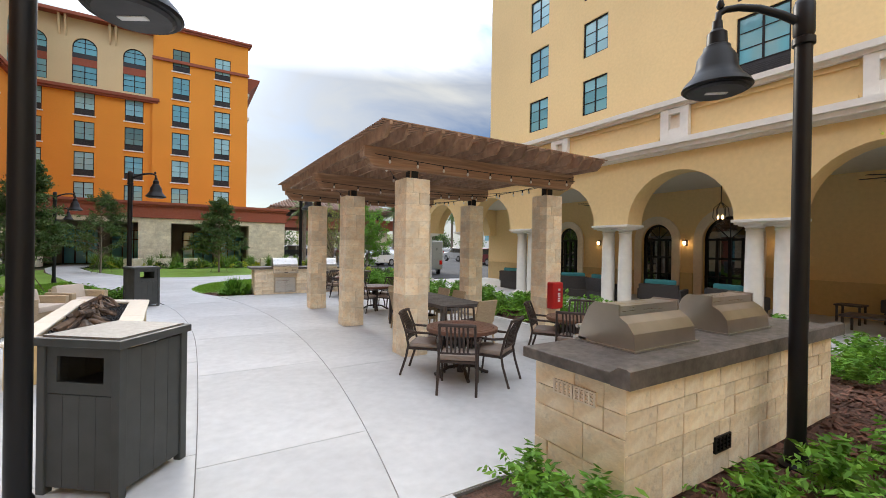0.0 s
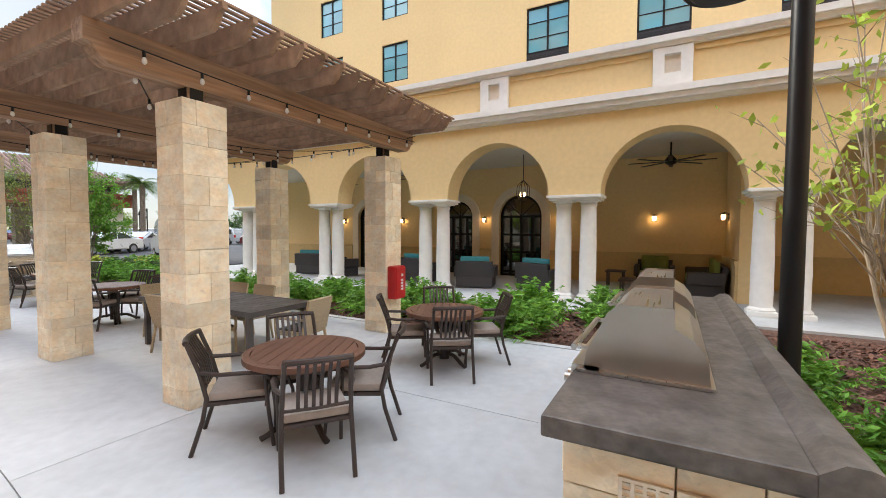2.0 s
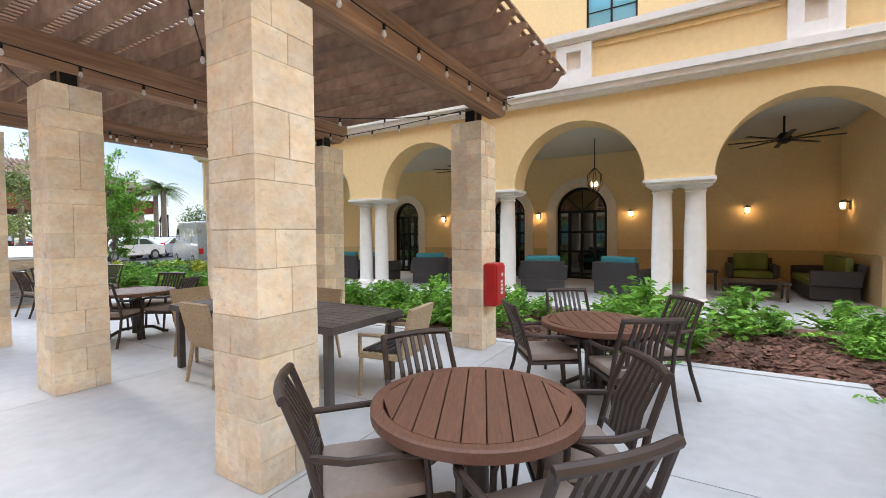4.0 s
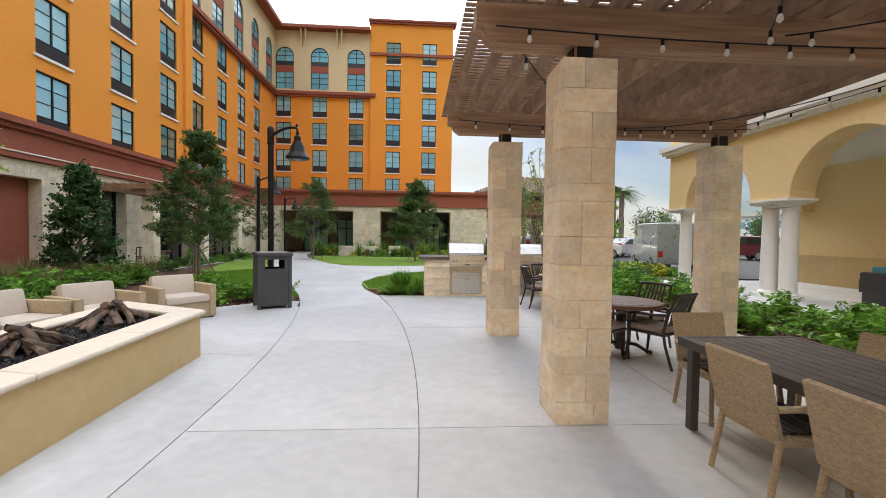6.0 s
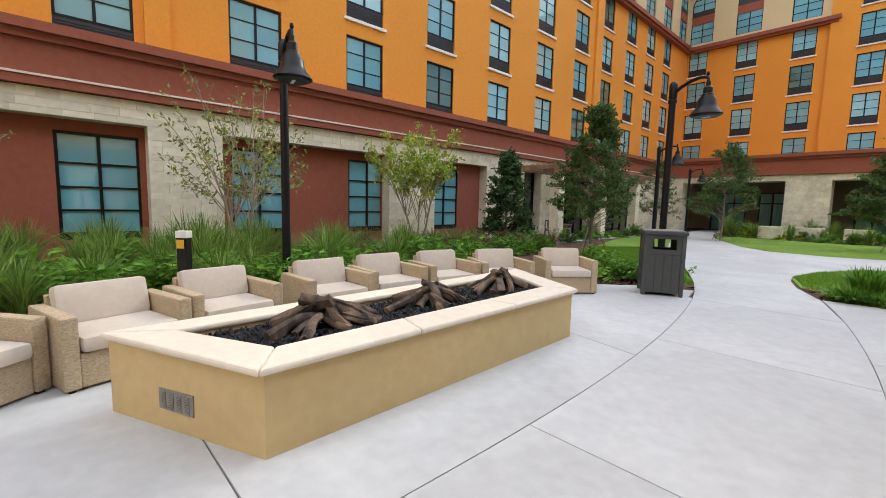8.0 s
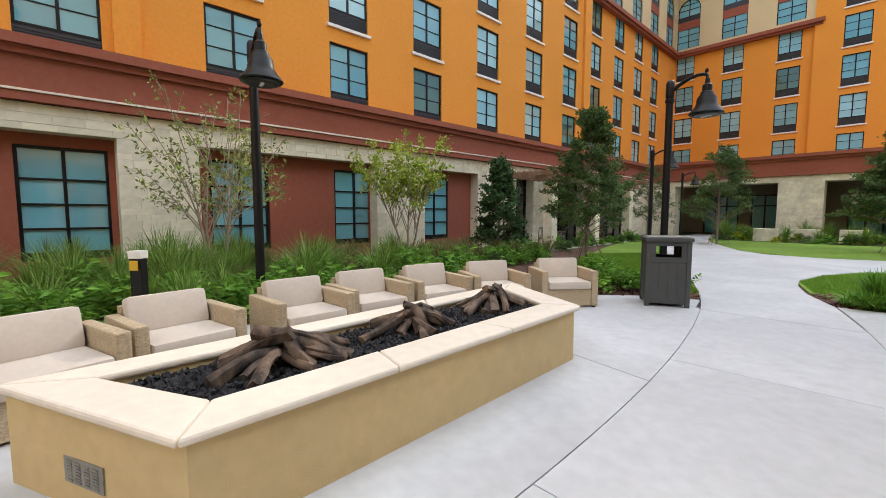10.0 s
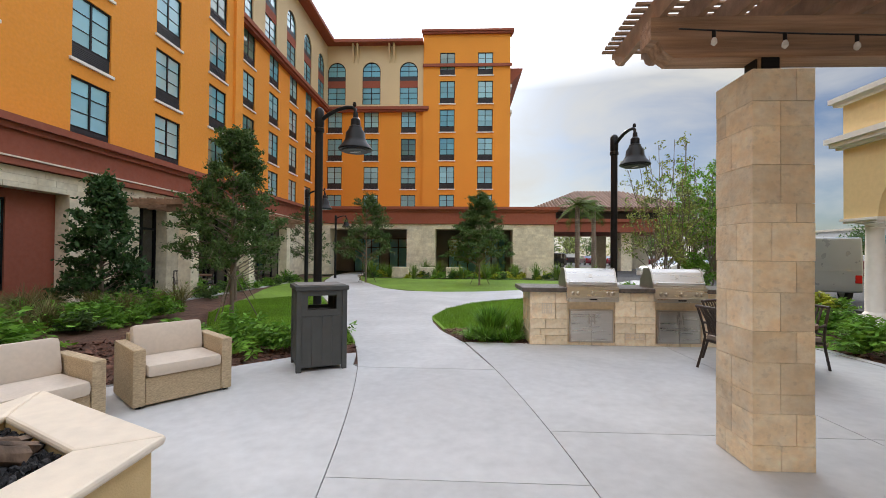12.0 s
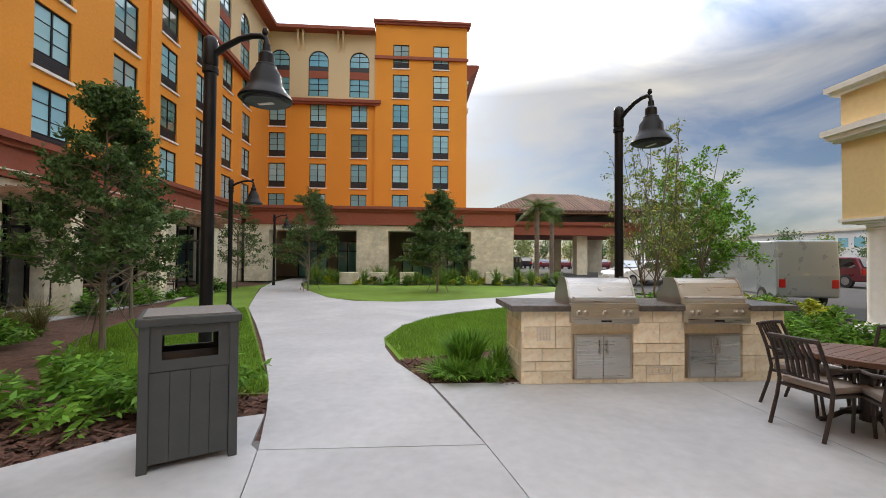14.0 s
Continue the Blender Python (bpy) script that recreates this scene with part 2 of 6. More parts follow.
M_LOG = surface("charred_log", (0.028, 0.020, 0.016), 0.9, 0, 0.5, 10, 0.45, 3, 0.9, 40, tint=(0.19, 0.125, 0.085), stretch=(1, 1, 0.4), random=0.3)
M_MULCH = surface("pine_mulch", (0.095, 0.045, 0.030), 0.95, 0, 0.45, 30, 0.25, 3, 0.9, 60, tint=(0.14, 0.075, 0.05))
M_CHIP = surface("bark_chip", (0.13, 0.060, 0.040), 0.9, 0, 0.25, 20, 0.2, 2, 0.4, 60, island=0.5)
M_GRASS = surface("lawn", (0.15, 0.26, 0.022), 0.9, 0, 0.3, 30, 0.18, 0.5, 0.8, 90, tint=(0.16, 0.28, 0.035))
M_BLADE = surface("grass_blade", (0.18, 0.34, 0.035), 0.7, 0, 0.1, 5, 0.15, 0.6, 0, island=0.35, translucent=0.3)
M_ASPHALT = surface("asphalt", (0.055, 0.055, 0.058), 0.9, 0, 0.2, 40, 0.15, 0.3, 0.4, 120)
M_EARTH = surface("far_ground", (0.07, 0.09, 0.035), 0.95, 0, 0.2, 2, 0.25, 0.06, 0.3, 10)
M_BARK = surface("tree_bark", (0.20, 0.16, 0.125), 0.9, 0, 0.25, 12, 0.15, 2, 0.6, 60, stretch=(1, 1, 0.3))
M_SMOOTHBARK = surface("pale_smooth_bark", (0.33, 0.26, 0.19), 0.8, 0, 0.2, 8, 0.2, 2, 0.3, 40, stretch=(1, 1, 0.3))


def leaf_material(name, colour, tint):
    return surface(name, colour, 0.6, 0, 0.12, 4, 0.18, 1.1, 0, tint=tint, island=0.4, translucent=0.25, spec=0.3)


M_LEAF = leaf_material("glossy_green_leaf", (0.12, 0.29, 0.035), (0.19, 0.38, 0.055))
M_LEAFLIME = leaf_material("lime_leaf", (0.30, 0.42, 0.05), (0.40, 0.48, 0.08))
M_LEAFOAK = leaf_material("oak_leaf", (0.065, 0.125, 0.038), (0.10, 0.17, 0.05))
M_LEAFDARK = leaf_material("magnolia_leaf", (0.035, 0.085, 0.028), (0.055, 0.12, 0.035))
M_LEAFOLIVE = leaf_material("olive_leaf", (0.20, 0.27, 0.08), (0.30, 0.34, 0.09))
M_REED = leaf_material("tall_grass_leaf", (0.14, 0.26, 0.045), (0.20, 0.29, 0.07))
M_RUSSET = leaf_material("russet_grass_leaf", (0.22, 0.17, 0.075), (0.19, 0.22, 0.07))
M_FLOWER = leaf_material("yellow_foliage", (0.45, 0.45, 0.04), (0.30, 0.40, 0.05))
M_PALM = leaf_material("palm_frond", (0.075, 0.13, 0.030), (0.11, 0.17, 0.04))
M_TILE = surface("roof_tile", (0.20, 0.115, 0.085), 0.8, 0, 0.15, 8, 0.15, 0.6, 0.3, 30, island=0.2)
M_REDBOX = surface("red_plastic", (0.50, 0.018, 0.022), 0.35, 0, 0.04, 8, 0.04, 2, 0.02)
M_RUBBER = surface("tyre_rubber", (0.02, 0.02, 0.02), 0.8)
# wall colour lowered: the dimness of the covered terrace is painted in
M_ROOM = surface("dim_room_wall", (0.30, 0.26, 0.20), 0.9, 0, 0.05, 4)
M_BLIND = surface("roller_blind", (0.26, 0.36, 0.34), 0.8, 0, 0.03, 4, 0.1, 0.5, 0)
M_BULB = glow("warm_lamp_glass", (1.0, 0.62, 0.30), 6.0)
M_PLASTER = surface("pale_plaster", (0.62, 0.60, 0.52), 0.9, 0, 0.03, 8, 0.04, 0.4, 0.1, 90)
M_CLEARBULB = surface("bulb_glass", (0.72, 0.68, 0.62), 0.12, 0, 0.02, 4, 0.02, 2, 0)
M_SIGN = surface("sign_white", (0.75, 0.73, 0.70), 0.5)
M_SIGNYELLOW = surface("sign_yellow", (0.70, 0.42, 0.03), 0.5)


def window_glass(name, colour, rough=0.03):
    """Reflective glazing; on hotel panes the base colour also stands in for reflected sky."""
    m = surface(name, colour, rough, 0.0, 0.05, 0.8, 0.12, 0.25, 0.012, 0.6, random=0.12, spec=1.0)
    b = m.node_tree.nodes["Principled BSDF"]
    b.inputs["Coat Weight"].default_value = 1.0
    b.inputs["Coat IOR"].default_value = 1.7
    b.inputs["Coat Roughness"].default_value = 0.01
    return m


# blue and pale cyan bases: glass tint with the sky's reflection painted in
M_GLASS = window_glass("sky_tinted_glazing", (0.17, 0.46, 0.55))
M_GLASSPALE = window_glass("pale_sky_tinted_glazing", (0.30, 0.62, 0.70))
M_GLASSGREEN = window_glass("grey_green_glazing", (0.10, 0.21, 0.18))
M_DARKGLASS = window_glass("dark_glazing", (0.015, 0.017, 0.018))
M_CARGLASS = window_glass("car_glass", (0.012, 0.014, 0.016))


# ---- ground ----
structure("ground", Mesh().grid(lambda u, v: (-1500 + 3000 * u, -1500 + 3000 * v, -0.10), 2, 2), M_EARTH, "flat green and brown ground reaching the horizon", "ground")


def left_arc(y):
    return 0.64 - 0.0193 * max(0.0, y - 7.5) ** 2 - 0.0045 * max(0.0, 7.5 - y) ** 2


def right_arc(y):
    return 2.27 - 0.0193 * max(0.0, y - 8.0) ** 2 - 0.0165 * max(0.0, 8.0 - y) ** 2


# mulch bed under everything round the patio, lawns, parking
structure("bed_floor", Mesh().prism([(-9.9, -14), (10.3, -14), (10.3, 19.5), (7, 24), (-9.9, 36)], -0.09, -0.035), M_MULCH, "brown pine bark mulch bed round the patio", "mulch bed")
PATH_W = [(0.0, 13.1), (-0.17, 13.9), (-0.45, 14.8), (-0.84, 15.84), (-1.45, 17.4), (-2.2, 19.2), (-3.48, 22.15), (-4.7, 26), (-5.9, 30), (-6.9, 34.5), (-7.2, 40)]
PATH_E = [(-5.4, 40), (-5.3, 34.5), (-4.0, 30), (-2.9, 27.5), (-1.9, 25.3), (-0.9, 24.2), (0.6, 23.8), (2.2, 24.2), (4.55, 25.5), (8.0, 28.5), (11.5, 33), (13.0, 32), (9.0, 26.5),
          (5.6, 23.2), (3.82, 22.12), (2.4, 21.2), (1.58, 20.1), (0.95, 18.9), (0.66, 17.6), (0.74, 16.7), (0.95, 15.77), (1.38, 14.7), (1.69, 13.4)]
structure("lawn", Mesh().prism([(-0.3, 14.45), (-0.9, 15.9), (-3.5, 22.2), (-6.0, 30), (-6.6, 33), (-7.6, 30), (-6.4, 24), (-5.2, 20), (-4.6, 17.5), (-3.3, 15.3), (-1.6, 14.55)], -0.05, -0.012), M_GRASS, "short mown green lawn strip beside the path", "lawn")
structure("lawn", Mesh().prism([(-5.0, 34), (-3.9, 29.9), (-1.8, 25.2), (0.6, 23.7), (4.5, 25.4), (8.0, 28.4), (9.0, 31.2), (4.5, 32.4), (-0.5, 32.2), (-3.2, 32.6)], -0.05, -0.012), M_GRASS, "mown green lawn in front of the stone podium", "lawn")
structure("lawn", Mesh().prism([(1.0, 15.9), (1.9, 16.2), (3.0, 16.9), (6.5, 17.6), (7.6, 21.5), (5.6, 23.3), (3.8, 22.2), (1.55, 20.2), (0.9, 18.9), (0.64, 17.4)], -0.05, -0.012), M_GRASS, "mown green lawn island edged by the curving path", "lawn")
structure("parking_lot", Mesh().prism([(7.6, 36.8), (9.5, 31.5), (12.0, 25.5), (12.3, 19.5), (120, 19.5), (120, 160), (-40, 160), (-40, 62), (7.6, 62)], -0.09, -0.03), M_ASPHALT, "grey asphalt parking lot with painted bays", "parking lot")

# concrete patio: slabs between open joints
structure("slab_base", Mesh().prism([(-3.6, -9), (2.03, -9), (2.03, 1.945), (6.85, 1.945), (6.85, 14.75), (1.3, 14.75), (0.0, 13.3), (-1.6, 12.9), (-2.9, 11.9), (-3.45, 10), (-3.6, 8), (-3.7, 5)], -0.09, -0.014), M_JOINT, "dark joint filler bed under the patio slabs", "paving base")
patio = tagged(new("patio"), "pale grey broom-finished concrete patio with saw-cut joints", "paving", "", "structure")


def slab(pts, name="slab"):
    cx, cy = sum(p[0] for p in pts) / len(pts), sum(p[1] for p in pts) / len(pts)
    part(name, Mesh().prism([(x - cx, y - cy) for x, y in pts], -0.08, 0.0), M_CONCRETE, patio, at=pose(cx, cy, 0))


def lin(a, b, n):
    return [a + (b - a) * i / n for i in range(n + 1)]


G = 0.004
cuts = [-9, -5.5, -2.2, 0.6, 3.15, 5.65, 7.98, 10.5, 13.1]
for y0, y1 in zip(cuts, cuts[1:]):
    ys = lin(y0 + G, y1 - G, 8)
    slab([(left_arc(y) + G, y) for y in (ys[0],)] + [(right_arc(y) - G, y) for y in ys] + [(left_arc(y) + G, y) for y in reversed(ys[1:])])
slab([(left_arc(13.1) + G, 13.108), (right_arc(13.1) - G, 13.108)] + [(x, y) for x, y in reversed(PATH_E)] + [(x, y) for x, y in reversed(PATH_W[1:])])
east = [-9, -5, -1.5, 1.95, 5.2, 7.98, 11.3, 14.72]
for y0, y1 in zip(east, east[1:]):
    edge = [(right_arc(y) + G, y) for y in lin(y1 - G, y0 + G, 8)]
    if y1 < 2.0:
        xs = [2.0]
        slab([(edge[-1][0], y0 + G), (2.02, y0 + G), (2.02, y1 - G)] + edge[:-1])
    else:
        slab([(edge[-1][0], y0 + G), (4.55, y0 + G), (4.55, y1 - G)] + edge[:-1])
        slab([(4.558, y0 + G), (6.85, y0 + G), (6.85, y1 - G), (4.558, y1 - G)])
west = [-9, -4, 0.2, 3.4, 6.4]
for y0, y1 in zip(west, west[1:]):
    slab([(-3.65, y0 + G), (left_arc(y0) - G, y0 + G)] + [(left_arc(y) - G, y) for y in lin(y0 + G, y1 - G, 6)[1:]] + [(-3.65, y1 - G)])
slab([(-3.65, 6.408), (left_arc(6.4) - G, 6.408)] + [(left_arc(y) - G, y) for y in lin(6.41, 9.8, 6)[1:]] + [(-3.4, 10.6), (-3.6, 8.3)])
slab([(-3.39, 10.61)] + [(left_arc(y) - G, y) for y in lin(9.81, 13.1, 8)] + [(-0.05, 13.2), (-0.17, 13.85), (-0.96, 13.55), (-1.57, 12.95), (-2.3, 12.2), (-3.0, 11.5)])
arcade_paving = structure("arcade_floor", Mesh().box(9.75, 15.05, -16, 18.6, -0.08, 0.01), M_CONCRETE, "pale smooth concrete floor of the covered arcade", "floor")


# ---- walls with openings ----
def pierced(u0, u1, z0, z1, holes, depth):
    """A wall panel from u0 to u1 with its outer face at y = 0; holes are (u0, u1, z0, z1)."""
    us = sorted({u0, u1, *[h[0] for h in holes], *[h[1] for h in holes]})
    m = Mesh()
    for a, b in zip(us, us[1:]):
        if b - a < 1e-4 or a < u0 - 1e-6 or b > u1 + 1e-6:
            continue
        mid = (a + b) / 2
        mine = sorted((h[2], h[3]) for h in holes if h[0] < mid < h[1])
        z = z0
        for h0, h1 in mine:
            if h0 > z + 1e-4:
                m.box(a, b, 0, depth, z, h0)
            z = max(z, h1)
        if z < z1 - 1e-4:
            m.box(a, b, 0, depth, z, z1)
    return m


def hotel_window(w=1.38, h=1.5, spandrel=0.46, sill=True, glass=None, rows=3, label="dark-framed hotel window above a black spandrel panel"):
    """Outer face looks to -y; the origin is the lower left corner of the glass."""
    t = thing("hotel_window", label, "window", "hotel windows", "structure")
    f = Mesh()
    b = 0.055
    for x0, x1, z0, z1 in ((0, b, 0, h), (w - b, w, 0, h), (b, w - b, 0, b), (b, w - b, h - b, h)):
        f.box(x0, x1, 0.05, 0.14, z0, z1)
    f.box(w / 2 - 0.03, w / 2 + 0.03, 0.055, 0.135, b, h - b)
    for r in range(1, rows):
        f.box(b, w - b, 0.07, 0.12, h * r / rows - 0.014, h * r / rows + 0.014)
    part("window_frame", f, M_BLACK, t)
    cw = (w - 2 * b - 0.06) / 2
    ch = (h - 2 * b) / rows
    pane = Mesh().box(0, cw, 0, 0.012, 0, ch).data("pane", glass or M_GLASS)
    for c in range(2):
        for r in range(rows):
            part("pane", pane, None, t, at=pose(b + c * (cw + 0.06), 0.088, b + r * ch))
    if spandrel:
        s = Mesh().box(0, w, 0.06, 0.16, -spandrel, 0)
        for k in range(7):
            s.box(0.03, w - 0.03, 0.045, 0.06, -spandrel + 0.05 + k * 0.055, -spandrel + 0.075 + k * 0.055)
        part("spandrel", s, M_DARK, t, "black louvred spandrel panel")
    if sill:
        part("window_sill", Mesh().box(-0.09, w + 0.09, -0.07, 0.08, -spandrel - 0.10, -spandrel - 0.004, 0.012), M_WHITE, t, "white stucco sill band")
    return t


ROW = 2.48
ROWS_Z = [5.10 + ROW * k for k in range(6)]
protos = [hotel_window(), hotel_window(glass=M_GLASSPALE), hotel_window(glass=M_GLASSGREEN)]
wr = random.Random(12)


def put_tinted(sources, m):
    """Places a window from one of three glass tints."""
    k = wr.choice((0, 0, 1, 1, 1, 2))
    if sources[k].name in placed:
        return copy_thing(sources[k], m)
    placed.add(sources[k].name)
    sources[k].matrix_basis = m
    return sources[k]


placed = set()


def put_window(source, m, used):
    if used[0]:
        used[0] = False
        source.matrix_basis = m
        return source
    return copy_thing(source, m)


LEFT_X = -10.1
left_cols = [-14.3, -10.9, -7.5, -4.1, -0.7, 2.66, 6.05, 9.45, 12.87, 16.17, 19.57, 22.95, 26.24]
far_cols_y = [30.3, 33.5, 36.6, 39.6]
holes = [(c, c + 1.38, z - 0.56, z + 1.5) for c in left_cols for z in ROWS_Z]
wall_left = structure("wall_west", pierced(-18, 28.9, 4.2, 20.4, holes, 0.35), M_ORANGE, "orange stucco hotel wall with rows of windows", "hotel wall")
wall_left.matrix_basis = pose(LEFT_X, 0, 0, 0, 0, 90)
for c in left_cols:
    for z in ROWS_Z:
        put_tinted(protos, pose(LEFT_X, c, z, 0, 0, 90))
structure("pilaster", Mesh().box(-10.1, -9.98, 7.62, 8.12, 4.55, 20.4), M_ORANGE, "flat orange stucco pilaster on the hotel wall", "pilaster")
structure("pilaster", Mesh().box(-10.1, -9.96, 28.2, 28.9, 4.55, 20.4), M_ORANGE, "flat orange stucco pilaster on the hotel wall", "pilaster")
FAR_X, TOWER_Y = -10.75, 44.5
holes2 = [(c, c + 1.38, z - 0.56, z + 1.5) for c in far_cols_y for z in ROWS_Z[:4]]
wall_far_left = structure("wall_west_2", pierced(28.9, TOWER_Y, 4.2, 14.3, holes2, 0.35), M_ORANGE, "recessed orange stucco hotel wall with windows", "hotel wall")
wall_far_left.matrix_basis = pose(FAR_X, 0, 0, 0, 0, 90)
for c in far_cols_y:
    for z in ROWS_Z[:4]:
        put_tinted(protos, pose(FAR_X, c, z, 0, 0, 90))


def arch_points(u0, u1, spring, n=16):
    r, c = (u1 - u0) / 2, (u0 + u1) / 2
    return [(c - r * math.cos(math.pi * i / n), spring + r * math.sin(math.pi * i / n)) for i in range(n + 1)]


def arched_panel(m, u0, u1, z0, z1, a0, a1, sill, spring, depth, n=16):
    """A wall panel u0..u1, z0..z1 with one round-headed opening a0..a1 from sill up."""
    if a0 > u0:
        m.box(u0, a0, 0, depth, z0, z1)
    if u1 > a1:
        m.box(a1, u1, 0, depth, z0, z1)
    if sill > z0:
        m.box(a0, a1, 0, depth, z0, sill)
    pts = arch_points(a0, a1, spring, n)
    for p, q in zip(pts, pts[1:]):
        m.across([(p[0], p[1]), (q[0], q[1]), (q[0], z1), (p[0], z1)], "y", 0, depth)
    return m


def arched_window():
    """The two-storey round-headed window of the cream top floors."""
    t = thing("arched_window", "tall round-headed window with a red spandrel, set in cream stucco", "window", "arched windows", "structure")
    w, low, spring = 1.6, 1.5, 2.95
    f = Mesh()
    for x0, x1 in ((0, 0.06), (w - 0.06, w), (w / 2 - 0.03, w / 2 + 0.03)):
        f.box(x0, x1, 0.08, 0.16, 0, spring if x0 in (0, w - 0.06) else spring + w / 2 - 0.05)
    for z in (0, 0.5, 1.0, low, 2.45, spring, spring + 0.4):
        ww = 0.06 if z < spring + 0.1 else 0.13
        f.box(ww, w - ww, 0.09, 0.15, z, z + 0.05)
    arc = arch_points(0, w, spring)
    inner = arch_points(0.07, w - 0.07, spring)
    for i in range(len(arc) - 1):
        f.across([arc[i], arc[i + 1], inner[i + 1], inner[i]], "y", 0.08, 0.16)
    part("window_frame", f, M_BLACK, t)
    part("pane", Mesh().box(0.03, w / 2, 0.11, 0.125, 0, low), M_GLASS, t)
    part("pane", Mesh().box(w / 2, w - 0.03, 0.11, 0.125, 0, low), M_GLASS, t)
    part("pane", Mesh().across([(0.03, 2.45)] + [(w - 0.03, 2.45)] + list(reversed(inner)), "y", 0.11, 0.125), M_GLASS, t)
    part("spandrel", Mesh().box(0, w, 0.05, 0.14, low, 2.1), M_RED, t, "brick red stucco spandrel")
    part("spandrel", Mesh().box(0, w, 0.06, 0.15, 2.1, 2.46), M_DARK, t, "black louvred panel")
    return t


# far tower
TX0, TX1, BX0 = FAR_X, 5.45, -2.1
tower_cols = [-7.35, -4.05, -0.65, 2.65]
tower_holes = [(c, c + 1.3, z - 0.56, z + 1.5) for c in (-10.6, -7.35, -4.05) for z in ROWS_Z[:4]]
tower_holes += [(c, c + 1.3, z - 0.56, z + 1.5) for c in (-0.65, 2.65) for z in ROWS_Z]
m = pierced(TX0, BX0, 3, 14.3, [h for h in tower_holes if h[0] < BX0 and h[0] > TX0], 0.35)
tower = structure("wall_north", m, M_ORANGE, "orange stucco tower wall at the end of the court", "hotel wall")
tower.matrix_basis = pose(0, TOWER_Y, 0)
m = pierced(BX0, TX1, 3, 20.6, [h for h in tower_holes if h[0] > BX0], 0.35)
block = structure("wall_north_2", m, M_ORANGE, "orange stucco corner block of the tower", "hotel wall")
block.matrix_basis = pose(0, TOWER_Y - 0.25, 0)
protos_n = [hotel_window(1.3), hotel_window(1.3, glass=M_GLASSPALE), hotel_window(1.3, glass=M_GLASSGREEN)]
for c in (-7.35, -4.05):
    for z in ROWS_Z[:4]:
        put_tinted(protos_n, pose(c, TOWER_Y, z))
for z in ROWS_Z[:4]:
    put_tinted(protos_n, pose(-10.6, TOWER_Y, z))
for c in (-0.65, 2.65):
    for z in ROWS_Z:
        put_tinted(protos_n, pose(c, TOWER_Y - 0.25, z))
structure("wall_east_return", Mesh().box(TX1 - 0.35, TX1, TOWER_Y + 0.1, 70, 0, 20.6), M_CREAM, "cream stucco side wall of the tower", "hotel wall")
# cream top storeys with round-headed windows
m = Mesh()
top_arches = [(-10.6, -9.0), (-7.5, -5.9), (-4.2, -2.6)]
edges = [TX0, -8.25, -5.05, BX0]
for (a0, a1), u0, u1 in zip(top_arches, edges, edges[1:]):
    arched_panel(m, u0, u1, 14.3, 19.75, a0, a1, 14.55, 17.5, 0.3)
cream = structure("wall_north_cream", m, M_CREAM, "cream stucco top storeys with arched windows", "hotel wall")
cream.matrix_basis = pose(0, TOWER_Y - 0.12, 0)
aw = arched_window()
a_first = [True]
for a0, a1 in top_arches:
    put_window(aw, pose(a0, TOWER_Y - 0.12, 14.55), a_first)
m = Mesh()
wl_edges = [28.9, 31.8, 35.0, 38.1, 41.2, TOWER_Y - 0.12]
for k, (u0, u1) in enumerate(zip(wl_edges, wl_edges[1:])):
    c = (u0 + u1) / 2
    arched_panel(m, u0, u1, 14.3, 19.75, c - 0.8, c + 0.8, 14.55, 17.5, 0.3)
    copy_thing(aw, pose(FAR_X + 0.12, c - 0.8, 14.55, 0, 0, 90))
cream_w = structure("wall_west_cream", m, M_CREAM, "cream stucco top storeys with arched windows", "hotel wall")
cream_w.matrix_basis = pose(FAR_X + 0.12, 0, 0, 0, 0, 90)


def bands(name, boxes, material, label, category="trim"):
    m = Mesh()
    for b in boxes:
        m.box(*b)
    return structure(name, m, material, label, category)


bands("trim", [(TX0, BX0 + 0.5, TOWER_Y - 0.42, TOWER_Y - 0.003, 14.05, 14.3), (TX0, BX0 + 0.4, TOWER_Y - 0.30, TOWER_Y - 0.004, 13.88, 14.05)], M_RED, "brick red band under the cream storeys")
bands("trim", [(FAR_X + 0.003, FAR_X + 0.42, 28.9, TOWER_Y - 0.43, 14.05, 14.3), (FAR_X + 0.004, FAR_X + 0.3, 28.9, TOWER_Y - 0.43, 13.88, 14.05)], M_RED, "brick red band under the cream storeys")
bands("trim", [(BX0 - 0.05, TX1 + 0.12, TOWER_Y - 0.40, TOWER_Y - 0.254, 17.75, 18.0)], M_RED, "brick red string course on the tower block")
bands("trim", [(BX0 - 0.1, TX1 + 0.2, TOWER_Y - 0.45, TOWER_Y + 0.3, 20.6, 20.78), (BX0 - 0.15, TX1 + 0.3, TOWER_Y - 0.55, TOWER_Y + 0.3, 20.78, 20.95)], M_RED, "brick red parapet cap of the tower block")
bands("trim", [(TX0, BX0, TOWER_Y - 0.9, TOWER_Y + 0.3, 19.75, 20.0), (FAR_X - 0.3, FAR_X + 0.95, 28.9, TOWER_Y - 0.9, 19.75, 20.0)], M_RED, "brick red overhanging eave of the hotel roof")
bands("trim", [(LEFT_X - 0.3, LEFT_X + 0.55, -18, 29.2, 20.4, 20.65)], M_RED, "brick red parapet cap of the hotel wall")
for c in (-8.35, -7.95, -5.15, -4.75):
    structure("bracket", Mesh().across([(TOWER_Y - 0.13, 18.2), (TOWER_Y - 0.13, 19.75), (TOWER_Y - 0.65, 19.75), (TOWER_Y - 0.5, 19.2)], "x", c, c + 0.14), M_CREAM, "cream stucco eave bracket", "bracket")
